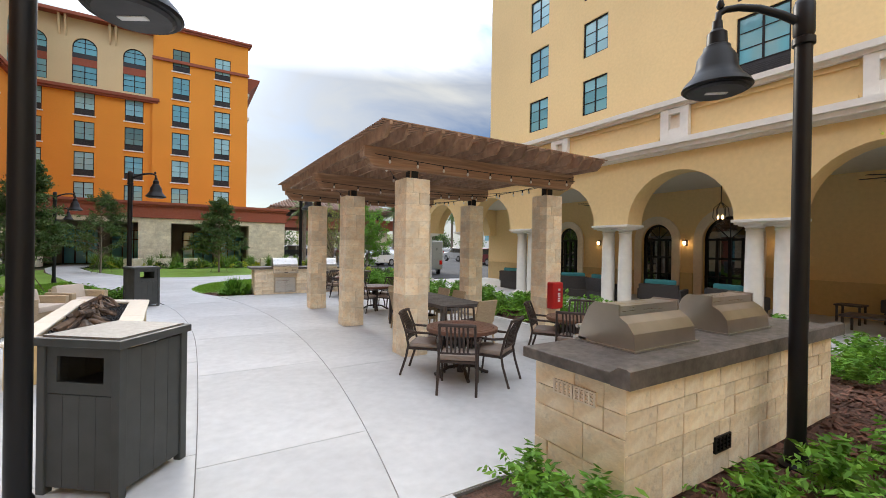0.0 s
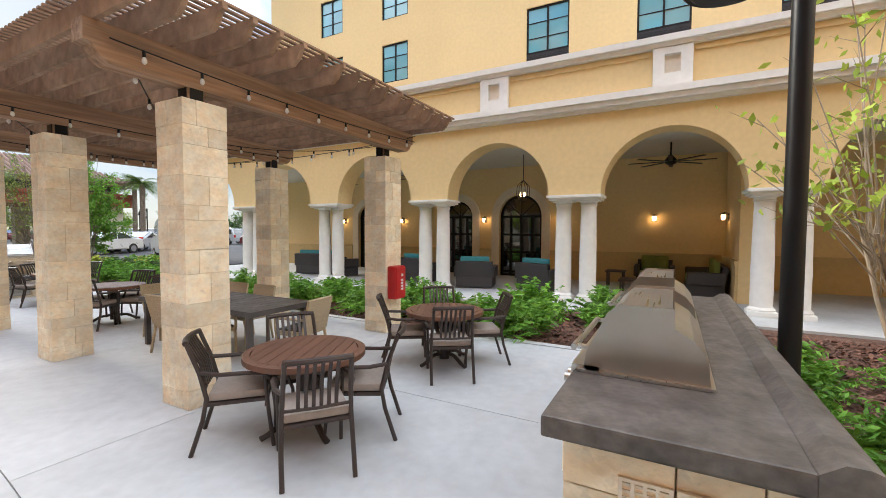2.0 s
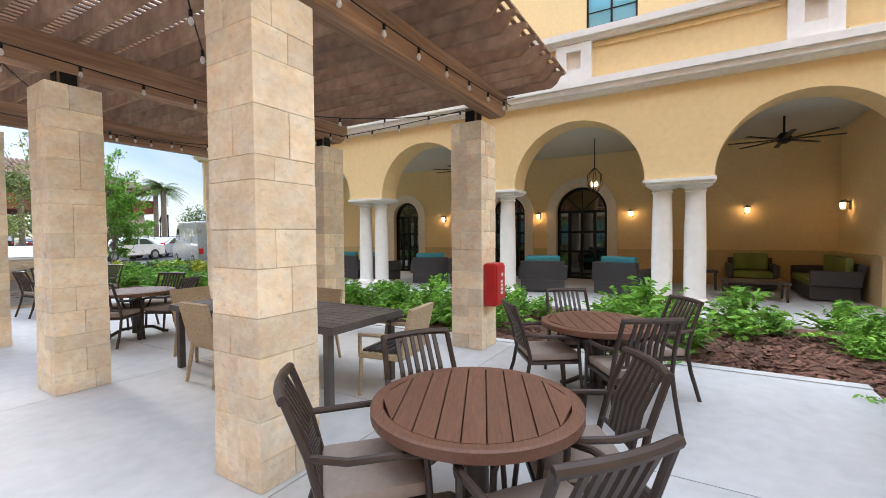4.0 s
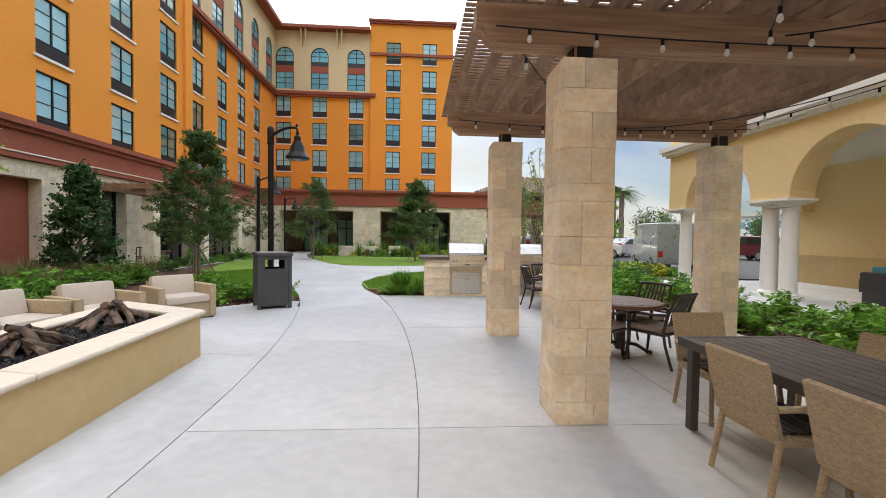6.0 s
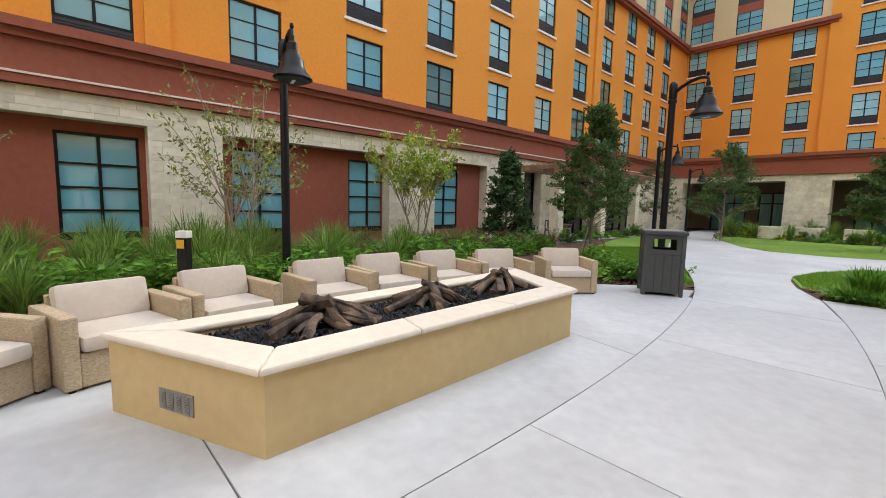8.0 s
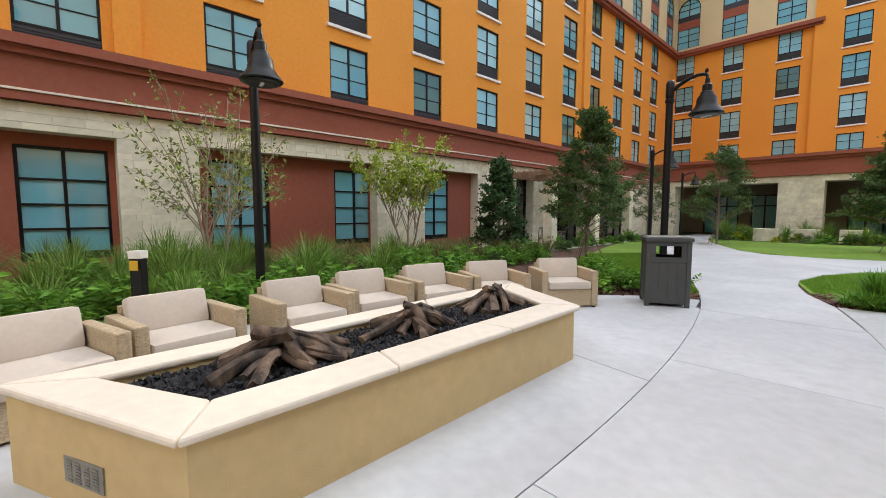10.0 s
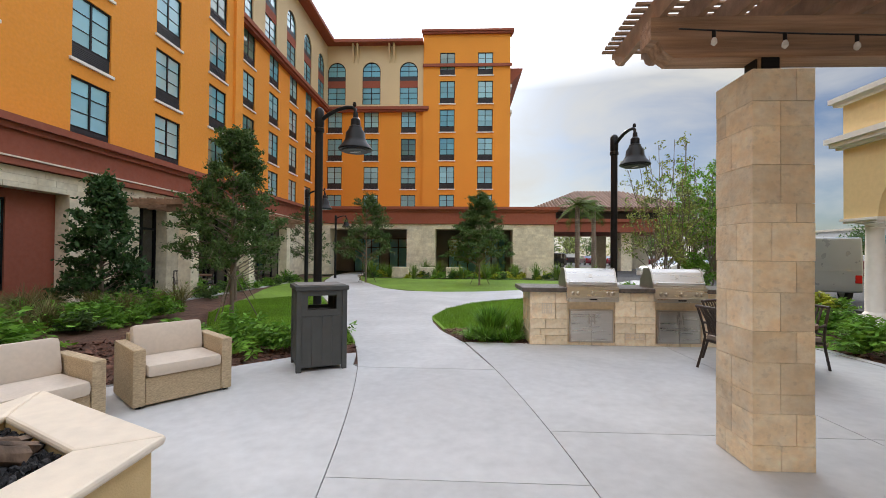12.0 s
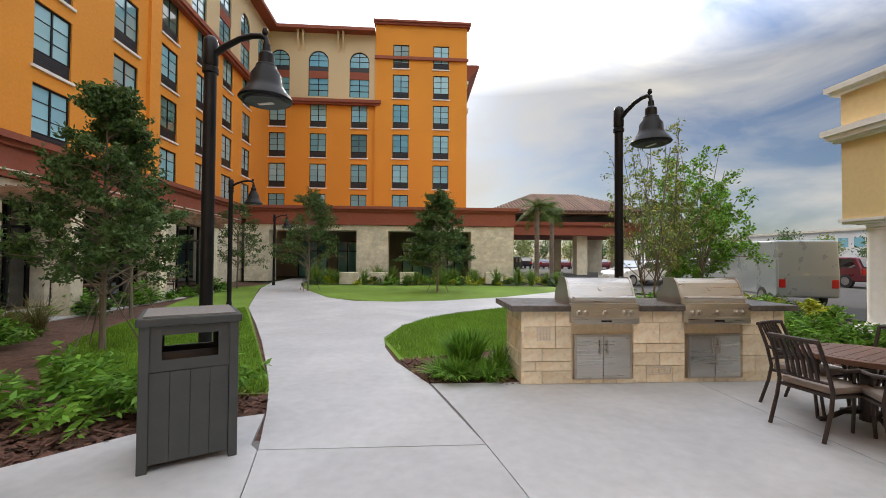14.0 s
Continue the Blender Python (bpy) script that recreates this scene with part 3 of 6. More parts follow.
structure("roof_eave", Mesh().across([(TX1, 16.6), (TX1 + 1.3, 18.2), (TX1 + 1.3, 18.35), (TX1, 18.35)], "y", TOWER_Y + 1.5, 70), M_RED, "brick red overhanging roof edge on the tower side", "eave")
for z in (13.9, 16.2):
    bands("trim", [(TX1 + 0.003, TX1 + 0.22, TOWER_Y + 0.4, 70, z, z + 0.25)], M_WHITE, "white string course on the side wall")
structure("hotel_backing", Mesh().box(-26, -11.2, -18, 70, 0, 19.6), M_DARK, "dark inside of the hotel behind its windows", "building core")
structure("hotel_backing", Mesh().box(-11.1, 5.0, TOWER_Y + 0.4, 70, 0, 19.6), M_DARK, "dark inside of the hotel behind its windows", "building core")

# podium of the west wing: stone piers, red recessed bays, cornice
PX = -9.35
recess = [(-12.5, -8.5), (-6.2, -1.2), (1.0, 7.48), (9.0, 14.0), (16.0, 18.8)]
dark_open = [(21.3, 22.6), (24.0, 27.3), (29.2, 33.0)]
wp = structure("wall_podium_west", pierced(-18, 36.4, 0, 3.45, [(a, b, -0.1, 2.95) for a, b in recess + dark_open], 0.38), M_LIME, "pale limestone podium wall of the west wing", "stone wall")
wp.matrix_basis = pose(PX + 0.0, 0, 0, 0, 0, 90)
gwins = [(-11.9, -10.4), (-6.0, -4.5), (-3.0, -1.5), (1.4, 2.9), (5.93, 7.36), (9.3, 10.77), (12.72, 14.0 - 0.02), (16.15, 17.55)]
m = pierced(-18, 20.2, 0, 3.2, [(a, b, 0.45, 2.72) for a, b in gwins], 0.25)
rec = structure("wall_bay_west", m, M_RED, "brick red stucco bays recessed between stone piers", "stucco wall")
rec.matrix_basis = pose(PX - 0.385, 0, 0, 0, 0, 90)


def ground_window():
    t = thing("ground_window", "black-framed ground-floor window with grid muntins and blinds", "window", "ground-floor windows", "structure")
    w, h, b = 1.44, 2.27, 0.06
    f = Mesh()
    for x0, x1, z0, z1 in ((0, b, 0, h), (w - b, w, 0, h), (b, w - b, 0, 0.16), (b, w - b, h - b, h), (w / 2 - 0.03, w / 2 + 0.03, 0.16, h - b)):
        f.box(x0, x1, 0.04, 0.13, z0, z1)
    zs = [0.16, 0.63, 1.12, 1.62, h - b]
    for z in zs[1:-1]:
        f.box(b, w - b, 0.05, 0.12, z - 0.022, z + 0.022)
    part("window_frame", f, M_BLACK, t)
    for x0, x1 in ((b, w / 2 - 0.03), (w / 2 + 0.03, w - b)):
        for z0, z1 in zip(zs, zs[1:]):
            part("pane", Mesh().box(x0, x1, 0.09, 0.1, z0, z1), M_GLASS, t)
    return t


gw = ground_window()
g_first = [True]
for a, b in gwins:
    put_window(gw, pose(PX - 0.385, a, 0.45, 0, 0, 90), g_first)
structure("trim", Mesh().box(PX + 0.0, PX + 0.16, -18, 35.9, 3.46, 3.62).box(PX - 0.75, PX + 0.10, -18, 35.9, 3.62, 4.28).box(PX - 0.75, PX + 0.2, -18, 35.9, 4.28, 4.42).box(PX - 0.75, PX + 0.32, -18, 35.9, 4.42, 4.6), M_RED, "brick red stucco cornice over the stone podium", "cornice")
structure("trim", Mesh().box(PX + 0.002, PX + 0.19, -18, 35.9, 3.625, 3.665), M_CAP, "pale bead along the red cornice", "bead")
for a, b in dark_open:
    d = thing("glass_door", "dark-framed glass doors under the stone podium", "door", "", "structure")
    f = Mesh()
    n = max(2, round((b - a) / 0.9))
    for i in range(n + 1):
        x = a + (b - a) * i / n
        f.box(PX - 0.5, PX - 0.4, x - 0.04, x + 0.04, 0, 2.95)
    f.box(PX - 0.495, PX - 0.405, a, b, 2.2, 2.28)
    part("door_frame", f, M_BLACK, d)
    part("pane", Mesh().box(PX - 0.46, PX - 0.45, a, b, 0.02, 2.95), M_DARKGLASS, d)

# north podium with deep dark openings
PY, PTOP = 36.0, 4.6
north_open = [(-7.6, -2.35), (-0.42, 4.75)]
structure("wall_podium_north", pierced(PX + 0.3, 7.45, 0, 3.45, [(a, b, -0.1, 3.12) for a, b in north_open], 1.4), M_LIME, "pale limestone podium wall at the end of the court", "stone wall").matrix_basis = pose(0, PY, 0)
structure("trim", Mesh().box(PX + 0.4, 7.6, PY - 0.14, PY + 8.4, 3.46, 3.62).box(PX + 0.4, 7.55, PY - 0.08, PY + 8.4, 3.62, 4.28).box(PX + 0.4, 7.65, PY - 0.18, PY + 8.4, 4.28, 4.42).box(PX + 0.4, 7.77, PY - 0.3, PY + 8.4, 4.42, 4.6), M_RED, "brick red stucco cornice over the stone podium", "cornice")
structure("wall_podium_side", Mesh().box(7.05, 7.45, PY + 1.4, 60, 0, 3.45), M_LIME, "pale limestone end wall of the podium", "stone wall")
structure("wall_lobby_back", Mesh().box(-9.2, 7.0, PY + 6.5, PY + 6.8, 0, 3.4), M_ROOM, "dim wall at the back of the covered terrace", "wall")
for x0, x1 in ((-7.5, -5.4), (-4.6, -2.4), (0.3, 2.6), (3.2, 4.9)):
    d = thing("storefront", "black storefront glazing at the back of the terrace", "window", "", "structure")
    f = Mesh()
    n = 3
    for i in range(n + 1):
        x = x0 + (x1 - x0) * i / n
        f.box(x - 0.05, x + 0.05, PY + 6.3, PY + 6.4, 0, 2.7)
    f.box(x0, x1, PY + 6.305, PY + 6.395, 2.62, 2.7).box(x0, x1, PY + 6.305, PY + 6.395, 1.9, 1.98)
    part("window_frame", f, M_BLACK, d)
    part("pane", Mesh().box(x0, x1, PY + 6.35, PY + 6.36, 0.02, 2.65), M_GLASS, d)

# ---- yellow building with its arcade ----
AX, TX, ROT = 10.6, 15.1, -90
COLS = [18.15, 14.5, 10.84, 7.18, 3.52, -0.14, -3.8, -7.46, -11.1, -14.8]
SPRING, CW = 2.36, 0.54
m = Mesh()
for n_, s_ in zip(COLS, COLS[1:]):
    arched_panel(m, -n_ + (0 if n_ < 18 else -0.3), -s_, SPRING, 4.1, -n_ + CW + 0.01, -s_ - CW - 0.01, SPRING, SPRING, 0.62, 24)
arcade = structure("wall_arcade", m, M_YELLOW, "yellow stucco arcade wall with round arches", "arcade wall")
arcade.matrix_basis = pose(AX, 0, 0, 0, 0, ROT)
m = Mesh()
arched_panel(m, AX + 0.62, TX, SPRING, 4.1, AX + 1.1, TX - 0.4, SPRING, SPRING, 0.6, 24)
structure("wall_arcade_end", m, M_YELLOW, "yellow stucco end arch of the arcade", "arcade wall").matrix_basis = pose(0, 17.85, 0)
bands("trim", [(AX - 0.10, AX + 0.02, -15, 18.55, 4.05, 4.12), (AX - 0.2, AX + 0.02, -15, 18.62, 4.12, 4.22), (AX - 0.26, AX + 0.02, -15, 18.7, 4.22, 4.35), (AX + 0.02, TX - 0.3, 18.45, 18.7, 4.12, 4.35)], M_WHITE, "white moulded cornice along the arcade")
structure("parapet", Mesh().box(AX, AX + 0.35, -15, 18.45, 4.1, 5.12).box(AX + 0.35, TX - 0.05, 18.15, 18.45, 4.1, 5.12), M_YELLOW, "yellow stucco parapet wall above the arcade", "parapet")
bands("trim", [(AX - 0.13, AX + 0.45, -15, 18.58, 5.12, 5.2), (AX - 0.2, AX + 0.5, -15, 18.65, 5.2, 5.32), (AX + 0.5, TX - 0.05, 18.1, 18.62, 5.125, 5.3)], M_WHITE, "white coping along the parapet")
for c in COLS[:-1]:
    p = thing("parapet_post", "white framed post with a small opening on the parapet", "post", "parapet posts", "structure")
    y0 = c - 1.83 - 0.34
    part("post_frame", Mesh().box(AX - 0.12, AX - 0.003, y0, y0 + 0.2, 4.36, 5.11).box(AX - 0.12, AX - 0.003, y0 + 0.48, y0 + 0.68, 4.36, 5.11).box(AX - 0.11, AX - 0.003, y0 + 0.2, y0 + 0.48, 4.36, 4.62).box(AX - 0.11, AX - 0.003, y0 + 0.2, y0 + 0.48, 4.98, 5.11), M_WHITE, p)
    part("niche", Mesh().box(AX - 0.02, AX - 0.002, y0 + 0.2, y0 + 0.48, 4.62, 4.98), M_CAP, p, "shaded niche")
    b = thing("trim_panel", "raised stucco moulding round a parapet panel", "moulding", "parapet panels", "structure")
    q0, q1 = y0 - 2.9, y0 - 0.05
    part("rail", Mesh().box(AX - 0.04, AX - 0.003, q0, q1, 4.40, 4.47).box(AX - 0.04, AX - 0.003, q0, q1, 5.0, 5.06), M_YELLOW, b)


def column():
    t = thing("column", "white round Tuscan column on a square base", "column", "arcade columns", "structure")
    part("base", Mesh().box(-0.23, 0.23, -0.23, 0.23, 0, 0.1, 0.01).lathe([(0.22, 0.1), (0.225, 0.13), (0.2, 0.16), (0.185, 0.18)]), M_WHITE, t, smooth=True)
    part("shaft", Mesh().lathe([(0.18, 0.18), (0.182, 0.8), (0.175, 1.4), (0.16, 2.1), (0.165, 2.12), (0.18, 2.13), (0.18, 2.15), (0.16, 2.17)]), M_WHITE, t, smooth=True)
    part("capital", Mesh().lathe([(0.165, 2.17), (0.2, 2.22)]).box(-0.23, 0.23, -0.23, 0.23, 2.22, 2.25), M_WHITE, t)
    return t


col = column()
c_first = [True]
for c in COLS[:-1]:
    for d in ((-0.27, 0.27) if c < 18 else (-0.15,)):
        put_window(col, pose(AX + 0.31, c + d, 0), c_first)
    m = Mesh().box(AX - 0.02, AX + 0.64, c - 0.54, c + 0.54 if c < 18 else c + 0.3, 2.25, 2.30).box(AX - 0.06, AX + 0.68, c - 0.58, c + 0.58 if c < 18 else c + 0.34, 2.30, 2.357)
    structure("trim", m, M_WHITE, "white impost block over paired columns", "impost")
structure("ceiling", Mesh().box(AX + 0.62, TX, -15, 17.84, 3.75, 3.9), M_PLASTER, "pale plaster ceiling of the arcade", "ceiling")
doors = [(6.2, 1.5), (8.55, 1.15), (12.7, 1.15), (-9.0, 2.0)]
m = Mesh()
us = [-18.45, -10.9, -7.4, -3.0, 6.0, 15.0]
spans = {12.7: (-18.45, -10.9), 8.55: (-10.9, -7.4), 6.2: (-7.4, -3.0), -9.0: (6.0, 15.0)}
for y, w in doors:
    u0, u1 = spans[y]
    arched_panel(m, u0, u1, 0, 4.1, -y - w / 2, -y + w / 2, 0, 2.05, 0.3, 20)
m.box(-3.0, 6.0, 0, 0.3, 0, 4.1)
inner = structure("wall_arcade_inner", m, M_YELLOW, "yellow stucco inner wall of the arcade", "wall")
inner.matrix_basis = pose(TX, 0, 0, 0, 0, ROT)
m = Mesh()
for a, b in ((-18.4, -13.6), (-11.8, -9.43), (-7.67, -7.25), (-5.15, 7.8), (10.3, 15)):
    m.box(a, b, -0.06, -0.003, 0, 0.86).box(a, b, -0.08, -0.004, 0.86, 0.93)
structure("wainscot", m, M_TAN, "tan stone wainscot along the arcade wall", "wainscot").matrix_basis = pose(TX, 0, 0, 0, 0, ROT)
structure("wall_arcade_cross", Mesh().box(AX + 1.6, TX - 0.1, 0.0, 0.35, 0, 3.74), M_YELLOW, "yellow stucco cross wall in the arcade", "wall")
structure("wainscot", Mesh().box(AX + 1.58, TX - 0.1, 0.354, 0.41, 0, 0.86).box(AX + 1.57, TX - 0.1, 0.354, 0.43, 0.86, 0.93), M_TAN, "tan stone wainscot on the cross wall", "wainscot")
for y, w in doors:
    d = thing("arched_door", "dark arched double door with glass panes and a pale surround", "door", "arched doors", "structure")
    f = Mesh()
    arc, inn = arch_points(-y - w / 2, -y + w / 2, 2.05), arch_points(-y - w / 2 + 0.09, -y + w / 2 - 0.09, 2.05)
    for i in range(16):
        f.across([arc[i], arc[i + 1], inn[i + 1], inn[i]], "y", 0.1, 0.2)
    for x in (-y - w / 2 + 0.05, -y - w / 2 + w * 0.25, -y, -y + w * 0.25, -y + w / 2 - 0.05):
        f.box(x - 0.045, x + 0.045, 0.1, 0.2, 0, 2.1)
    for z in (0, 0.12, 0.8, 1.4, 2.02):
        f.box(-y - w / 2, -y + w / 2, 0.105, 0.195, z, z + 0.07)
    for a in (45, 90, 135):
        f.tube([(-y, 0.15, 2.07), (-y - w / 2 * math.cos(radians(a)), 0.15, 2.05 + w / 2 * math.sin(radians(a)))], 0.02, 6)
    o = part("door_frame", f, M_BLACK, d)
    o.matrix_basis = pose(TX, 0, 0, 0, 0, ROT)
    o = part("pane", Mesh().across([(-y - w / 2, 0.02), (-y + w / 2, 0.02)] + list(reversed(arc)), "y", 0.14, 0.15), M_DARKGLASS, d)
    o.matrix_basis = pose(TX, 0, 0, 0, 0, ROT)
    s = Mesh()
    big = arch_points(-y - w / 2 - 0.28, -y + w / 2 + 0.28, 2.05)
    for i in range(16):
        s.across([big[i], big[i + 1], arc[i + 1], arc[i]], "y", -0.07, -0.003)
    s.box(-y - w / 2 - 0.28, -y - w / 2, -0.07, -0.003, 0, 2.05).box(-y + w / 2, -y + w / 2 + 0.28, -0.07, -0.003, 0, 2.05)
    o = part("surround", s, M_CAP, d, "cast stone arched surround")
    o.matrix_basis = pose(TX, 0, 0, 0, 0, ROT)
# upper tower of the yellow building
ty = [(15.35, 1.25), (12.05, 1.25)]
tz = [7.45 + ROW * k for k in range(4)]
big_y = [(6.07, 1.4), (2.7, 1.4), (-0.7, 1.4), (-4.1, 1.4), (-7.5, 1.4)]
holes = [(-y, -y + w, z, z + 1.5) for y, w in ty for z in tz] + [(-y, -y + w, z - 0.46, z + 1.5) for y, w in big_y for z in tz]
yt = structure("wall_tower_east", pierced(-18.5, 15, 4.1, 16.7, holes, 0.35), M_YELLOW, "yellow stucco tower wall set back above the arcade", "hotel wall")
yt.matrix_basis = pose(TX, 0, 0, 0, 0, ROT)
yw = hotel_window(1.25, 1.5, 0, False, None, 3, "black-framed window in the yellow stucco tower")
y_first = [True]
for y, w in ty:
    for z in tz:
        put_window(yw, pose(TX, y, z, 0, 0, ROT), y_first)
yw2 = hotel_window(1.4, 1.5, 0.46, False, None, 3, "black-framed window above a black panel in the yellow tower")
y2_first = [True]
for y, w in big_y:
    for z in tz:
        put_window(yw2, pose(TX, y, z, 0, 0, ROT), y2_first)
structure("wall_tower_side", Mesh().box(TX, 30, 18.15, 18.5, 0, 16.7), M_YELLOW, "yellow stucco side wall of the tower", "hotel wall")
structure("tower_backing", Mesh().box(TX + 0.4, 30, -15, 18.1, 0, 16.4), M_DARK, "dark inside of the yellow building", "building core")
structure("terrace_roof", Mesh().box(AX + 0.36, TX, -15, 18.1, 4.11, 4.2), M_CONCRETE, "flat roof over the arcade behind the parapet", "roof")
structure("trim", Mesh().box(TX - 0.25, TX + 0.4, -15, 18.7, 16.7, 17.0), M_WHITE, "white cornice at the top of the yellow tower", "cornice")
structure("wall_south", Mesh().box(-10, 15, -16.5, -16, 0, 12), M_YELLOW, "yellow stucco wall closing the court", "wall")


# ---- pergola ----
rng = random.Random(4)
PILLAR_X, PILLAR_Y, PW, PH = (3.28, 6.37), (5.24, 7.99, 10.74), 0.41, 2.70
PILLAR_Y2 = (5.42, 7.98, 10.6)


def pillar():
    t = thing("stone_pillar", "square pillar of coursed tan coral stone blocks under the pergola", "pillar", "pergola pillars")
    part("core", Mesh().box(0.012, PW - 0.012, 0.012, PW - 0.012, 0, PH - 0.004), M_MORTAR, t)
    z, i = 0.0, 0
    while z < PH - 0.01:
        h = rng.choice((0.13, 0.17, 0.21, 0.26))
        if PH - z - h < 0.14:
            h = PH - z
        sx, sy = rng.choice((0.3, 0.4, 0.55, 0.7)) * PW, rng.choice((0.3, 0.45, 0.6, 0.7)) * PW
        g = 0.0015
        cells = [(0, sx, 0, sy), (sx, PW, 0, sy), (0, sx, sy, PW), (sx, PW, sy, PW)]
        if i % 3 == 1:
            cells = [(0, PW, 0, sy), (0, sx, sy, PW), (sx, PW, sy, PW)]
        elif i % 3 == 2:
            cells = [(0, sx, 0, PW), (sx, PW, 0, sy), (sx, PW, sy, PW)]
        for a, b, c, d in cells:
            o = rng.uniform(0, 0.004)
            part("stone_block", Mesh().box(a + (g if a else o), b - (g if b < PW else o), c + (g if c else o), d - (g if d < PW else o), z + g, z + h - g, 0.004), M_STONE, t)
        z += h
        i += 1
    return t


pil = pillar()
pil.matrix_basis = pose(PILLAR_X[0], PILLAR_Y[0], 0)
for xi, x in enumerate(PILLAR_X):
    for yi, y in enumerate(PILLAR_Y if not xi else PILLAR_Y2):
        if xi or yi:
            turn = (xi * 3 + yi) % 4 * 90
            off = {0: (0, 0), 90: (PW, 0), 180: (PW, PW), 270: (0, PW)}[turn]
            copy_thing(pil, pose(x + off[0], y + off[1], 0, 0, 0, turn))
perg = thing("pergola", "stained brown cedar pergola roof of beams, rafters and close slats", "pergola")
RX0, RX1, RY0, RY1 = 2.62, 7.1, 4.62, 11.8
for x in PILLAR_X:
    for y in (PILLAR_Y if x < 4 else PILLAR_Y2):
        cx, cy = x + PW / 2, y + PW / 2
        part("post", Mesh().box(cx - 0.075, cx + 0.075, cy - 0.075, cy + 0.075, PH, 2.9, 0.006), M_CEDAR, perg)
        part("bracket", Mesh().box(cx - 0.085, cx - 0.077, cy - 0.06, cy + 0.06, PH, 2.86).box(cx - 0.06, cx + 0.06, cy - 0.085, cy - 0.077, PH, 2.86), M_BLACK, perg, "black steel post bracket")


def beam_outline(a, b, z0, z1):
    s = 0.16
    return [(a, z1), (a, z0 + 0.13), (a + 0.05, z0 + 0.12), (a + 0.09, z0 + 0.05), (a + s, z0), (b - s, z0), (b - 0.09, z0 + 0.05), (b - 0.05, z0 + 0.12), (b, z0 + 0.13), (b, z1)]


for y in PILLAR_Y:
    cy = y + PW / 2
    part("beam", Mesh().across(beam_outline(2.66, 7.02, 2.83, 3.12), "y", cy - 0.09, cy + 0.09), M_BEAM, perg)
n_raft = 17
for i in range(n_raft):
    x = RX0 + 0.12 + (RX1 - RX0 - 0.24) * i / (n_raft - 1)
    part("rafter", Mesh().across(beam_outline(RY0, RY1, 3.124, 3.30), "x", x - 0.022, x + 0.022), M_CEDAR, perg)
n_slat = 86
slat_mesh = Mesh().box(RX0, RX1, -0.019, 0.019, 0, 0.018).data("slat", M_CEDAR)
for i in range(n_slat):
    part("slat", slat_mesh, M_CEDAR, perg, at=pose(0, RY0 + 0.03 + (RY1 - RY0 - 0.06) * i / (n_slat - 1), 3.302))


def string_light(a, b, sag, count):
    t = thing("string_lights", "sagging cord of small clear bulbs hung under the pergola", "string lights", "pergola string lights")
    A, B = Vector(a), Vector(b)
    pts = []
    for i in range(17):
        u = i / 16
        p = A.lerp(B, u)
        p.z -= sag * 4 * u * (1 - u)
        pts.append(p)
    part("cord", Mesh().tube(pts, 0.006, 5), M_BLACK, t)
    for i in range(count):
        u = (i + 0.5) / count
        p = A.lerp(B, u)
        p.z -= sag * 4 * u * (1 - u)
        part("socket", Mesh().tube([p, p - Vector((0, 0, 0.05))], 0.013, 6), M_BLACK, t)
        part("bulb", Mesh().lathe([(0.006, p.z - 0.105), (0.02, p.z - 0.09), (0.02, p.z - 0.07), (0.011, p.z - 0.05)], p.x, p.y, 8), M_CLEARBULB, t, smooth=True)


for a, b, s, c in (((2.8, 5.3, 3.0), (7.0, 5.3, 3.0), 0.06, 9), ((3.0, 5.5, 3.0), (5.0, 8.2, 3.0), 0.18, 6), ((5.0, 8.2, 3.0), (6.9, 5.5, 3.0), 0.18, 6), ((2.8, 8.1, 2.95), (6.9, 8.1, 2.95), 0.05, 8),
                   ((3.0, 8.4, 3.0), (5.0, 11, 3.0), 0.18, 6), ((5.0, 11, 3.0), (6.9, 8.4, 3.0), 0.18, 6), ((2.8, 10.75, 2.98), (7.0, 10.75, 2.98), 0.07, 9), ((6.85, 5.2, 3.05), (6.85, 11.2, 3.05), 0.12, 12)):
    string_light(a, b, s, c)


# ---- barbecue counters ----
def stone_face(parent, u0, u1, z0, z1, place, skip=(), seed=1, thick=0.035):
    """Ashlar blocks on a face; place(u, z, d) gives the world point d in front of the face."""
    r = random.Random(seed)
    z = z0
    while z < z1 - 0.02:
        h = r.choice((0.11, 0.15, 0.2, 0.25))
        if z1 - z - h < 0.08:
            h = z1 - z
        u = u0
        while u < u1 - 0.02:
            w = r.choice((0.16, 0.24, 0.32, 0.4))
            if u1 - u - w < 0.1:
                w = u1 - u
            if not any(a < u + w - 0.01 and b > u + 0.01 and c < z + h - 0.01 and d > z + 0.01 for a, b, c, d in skip):
                d = thick + r.uniform(-0.004, 0.004)
                p = [place(u + 0.003, z + 0.003, 0), place(u + w - 0.003, z + h - 0.003, d)]
                lo = [min(p[0][k], p[1][k]) for k in range(3)]
                hi = [max(p[0][k], p[1][k]) for k in range(3)]
                c = [(lo[k] + hi[k]) / 2 for k in range(3)]
                part("stone_block", Mesh().box(lo[0] - c[0], hi[0] - c[0], lo[1] - c[1], hi[1] - c[1], lo[2] - c[2], hi[2] - c[2], 0.005), M_STONE, parent, at=pose(*c))
            u += w
        z += h


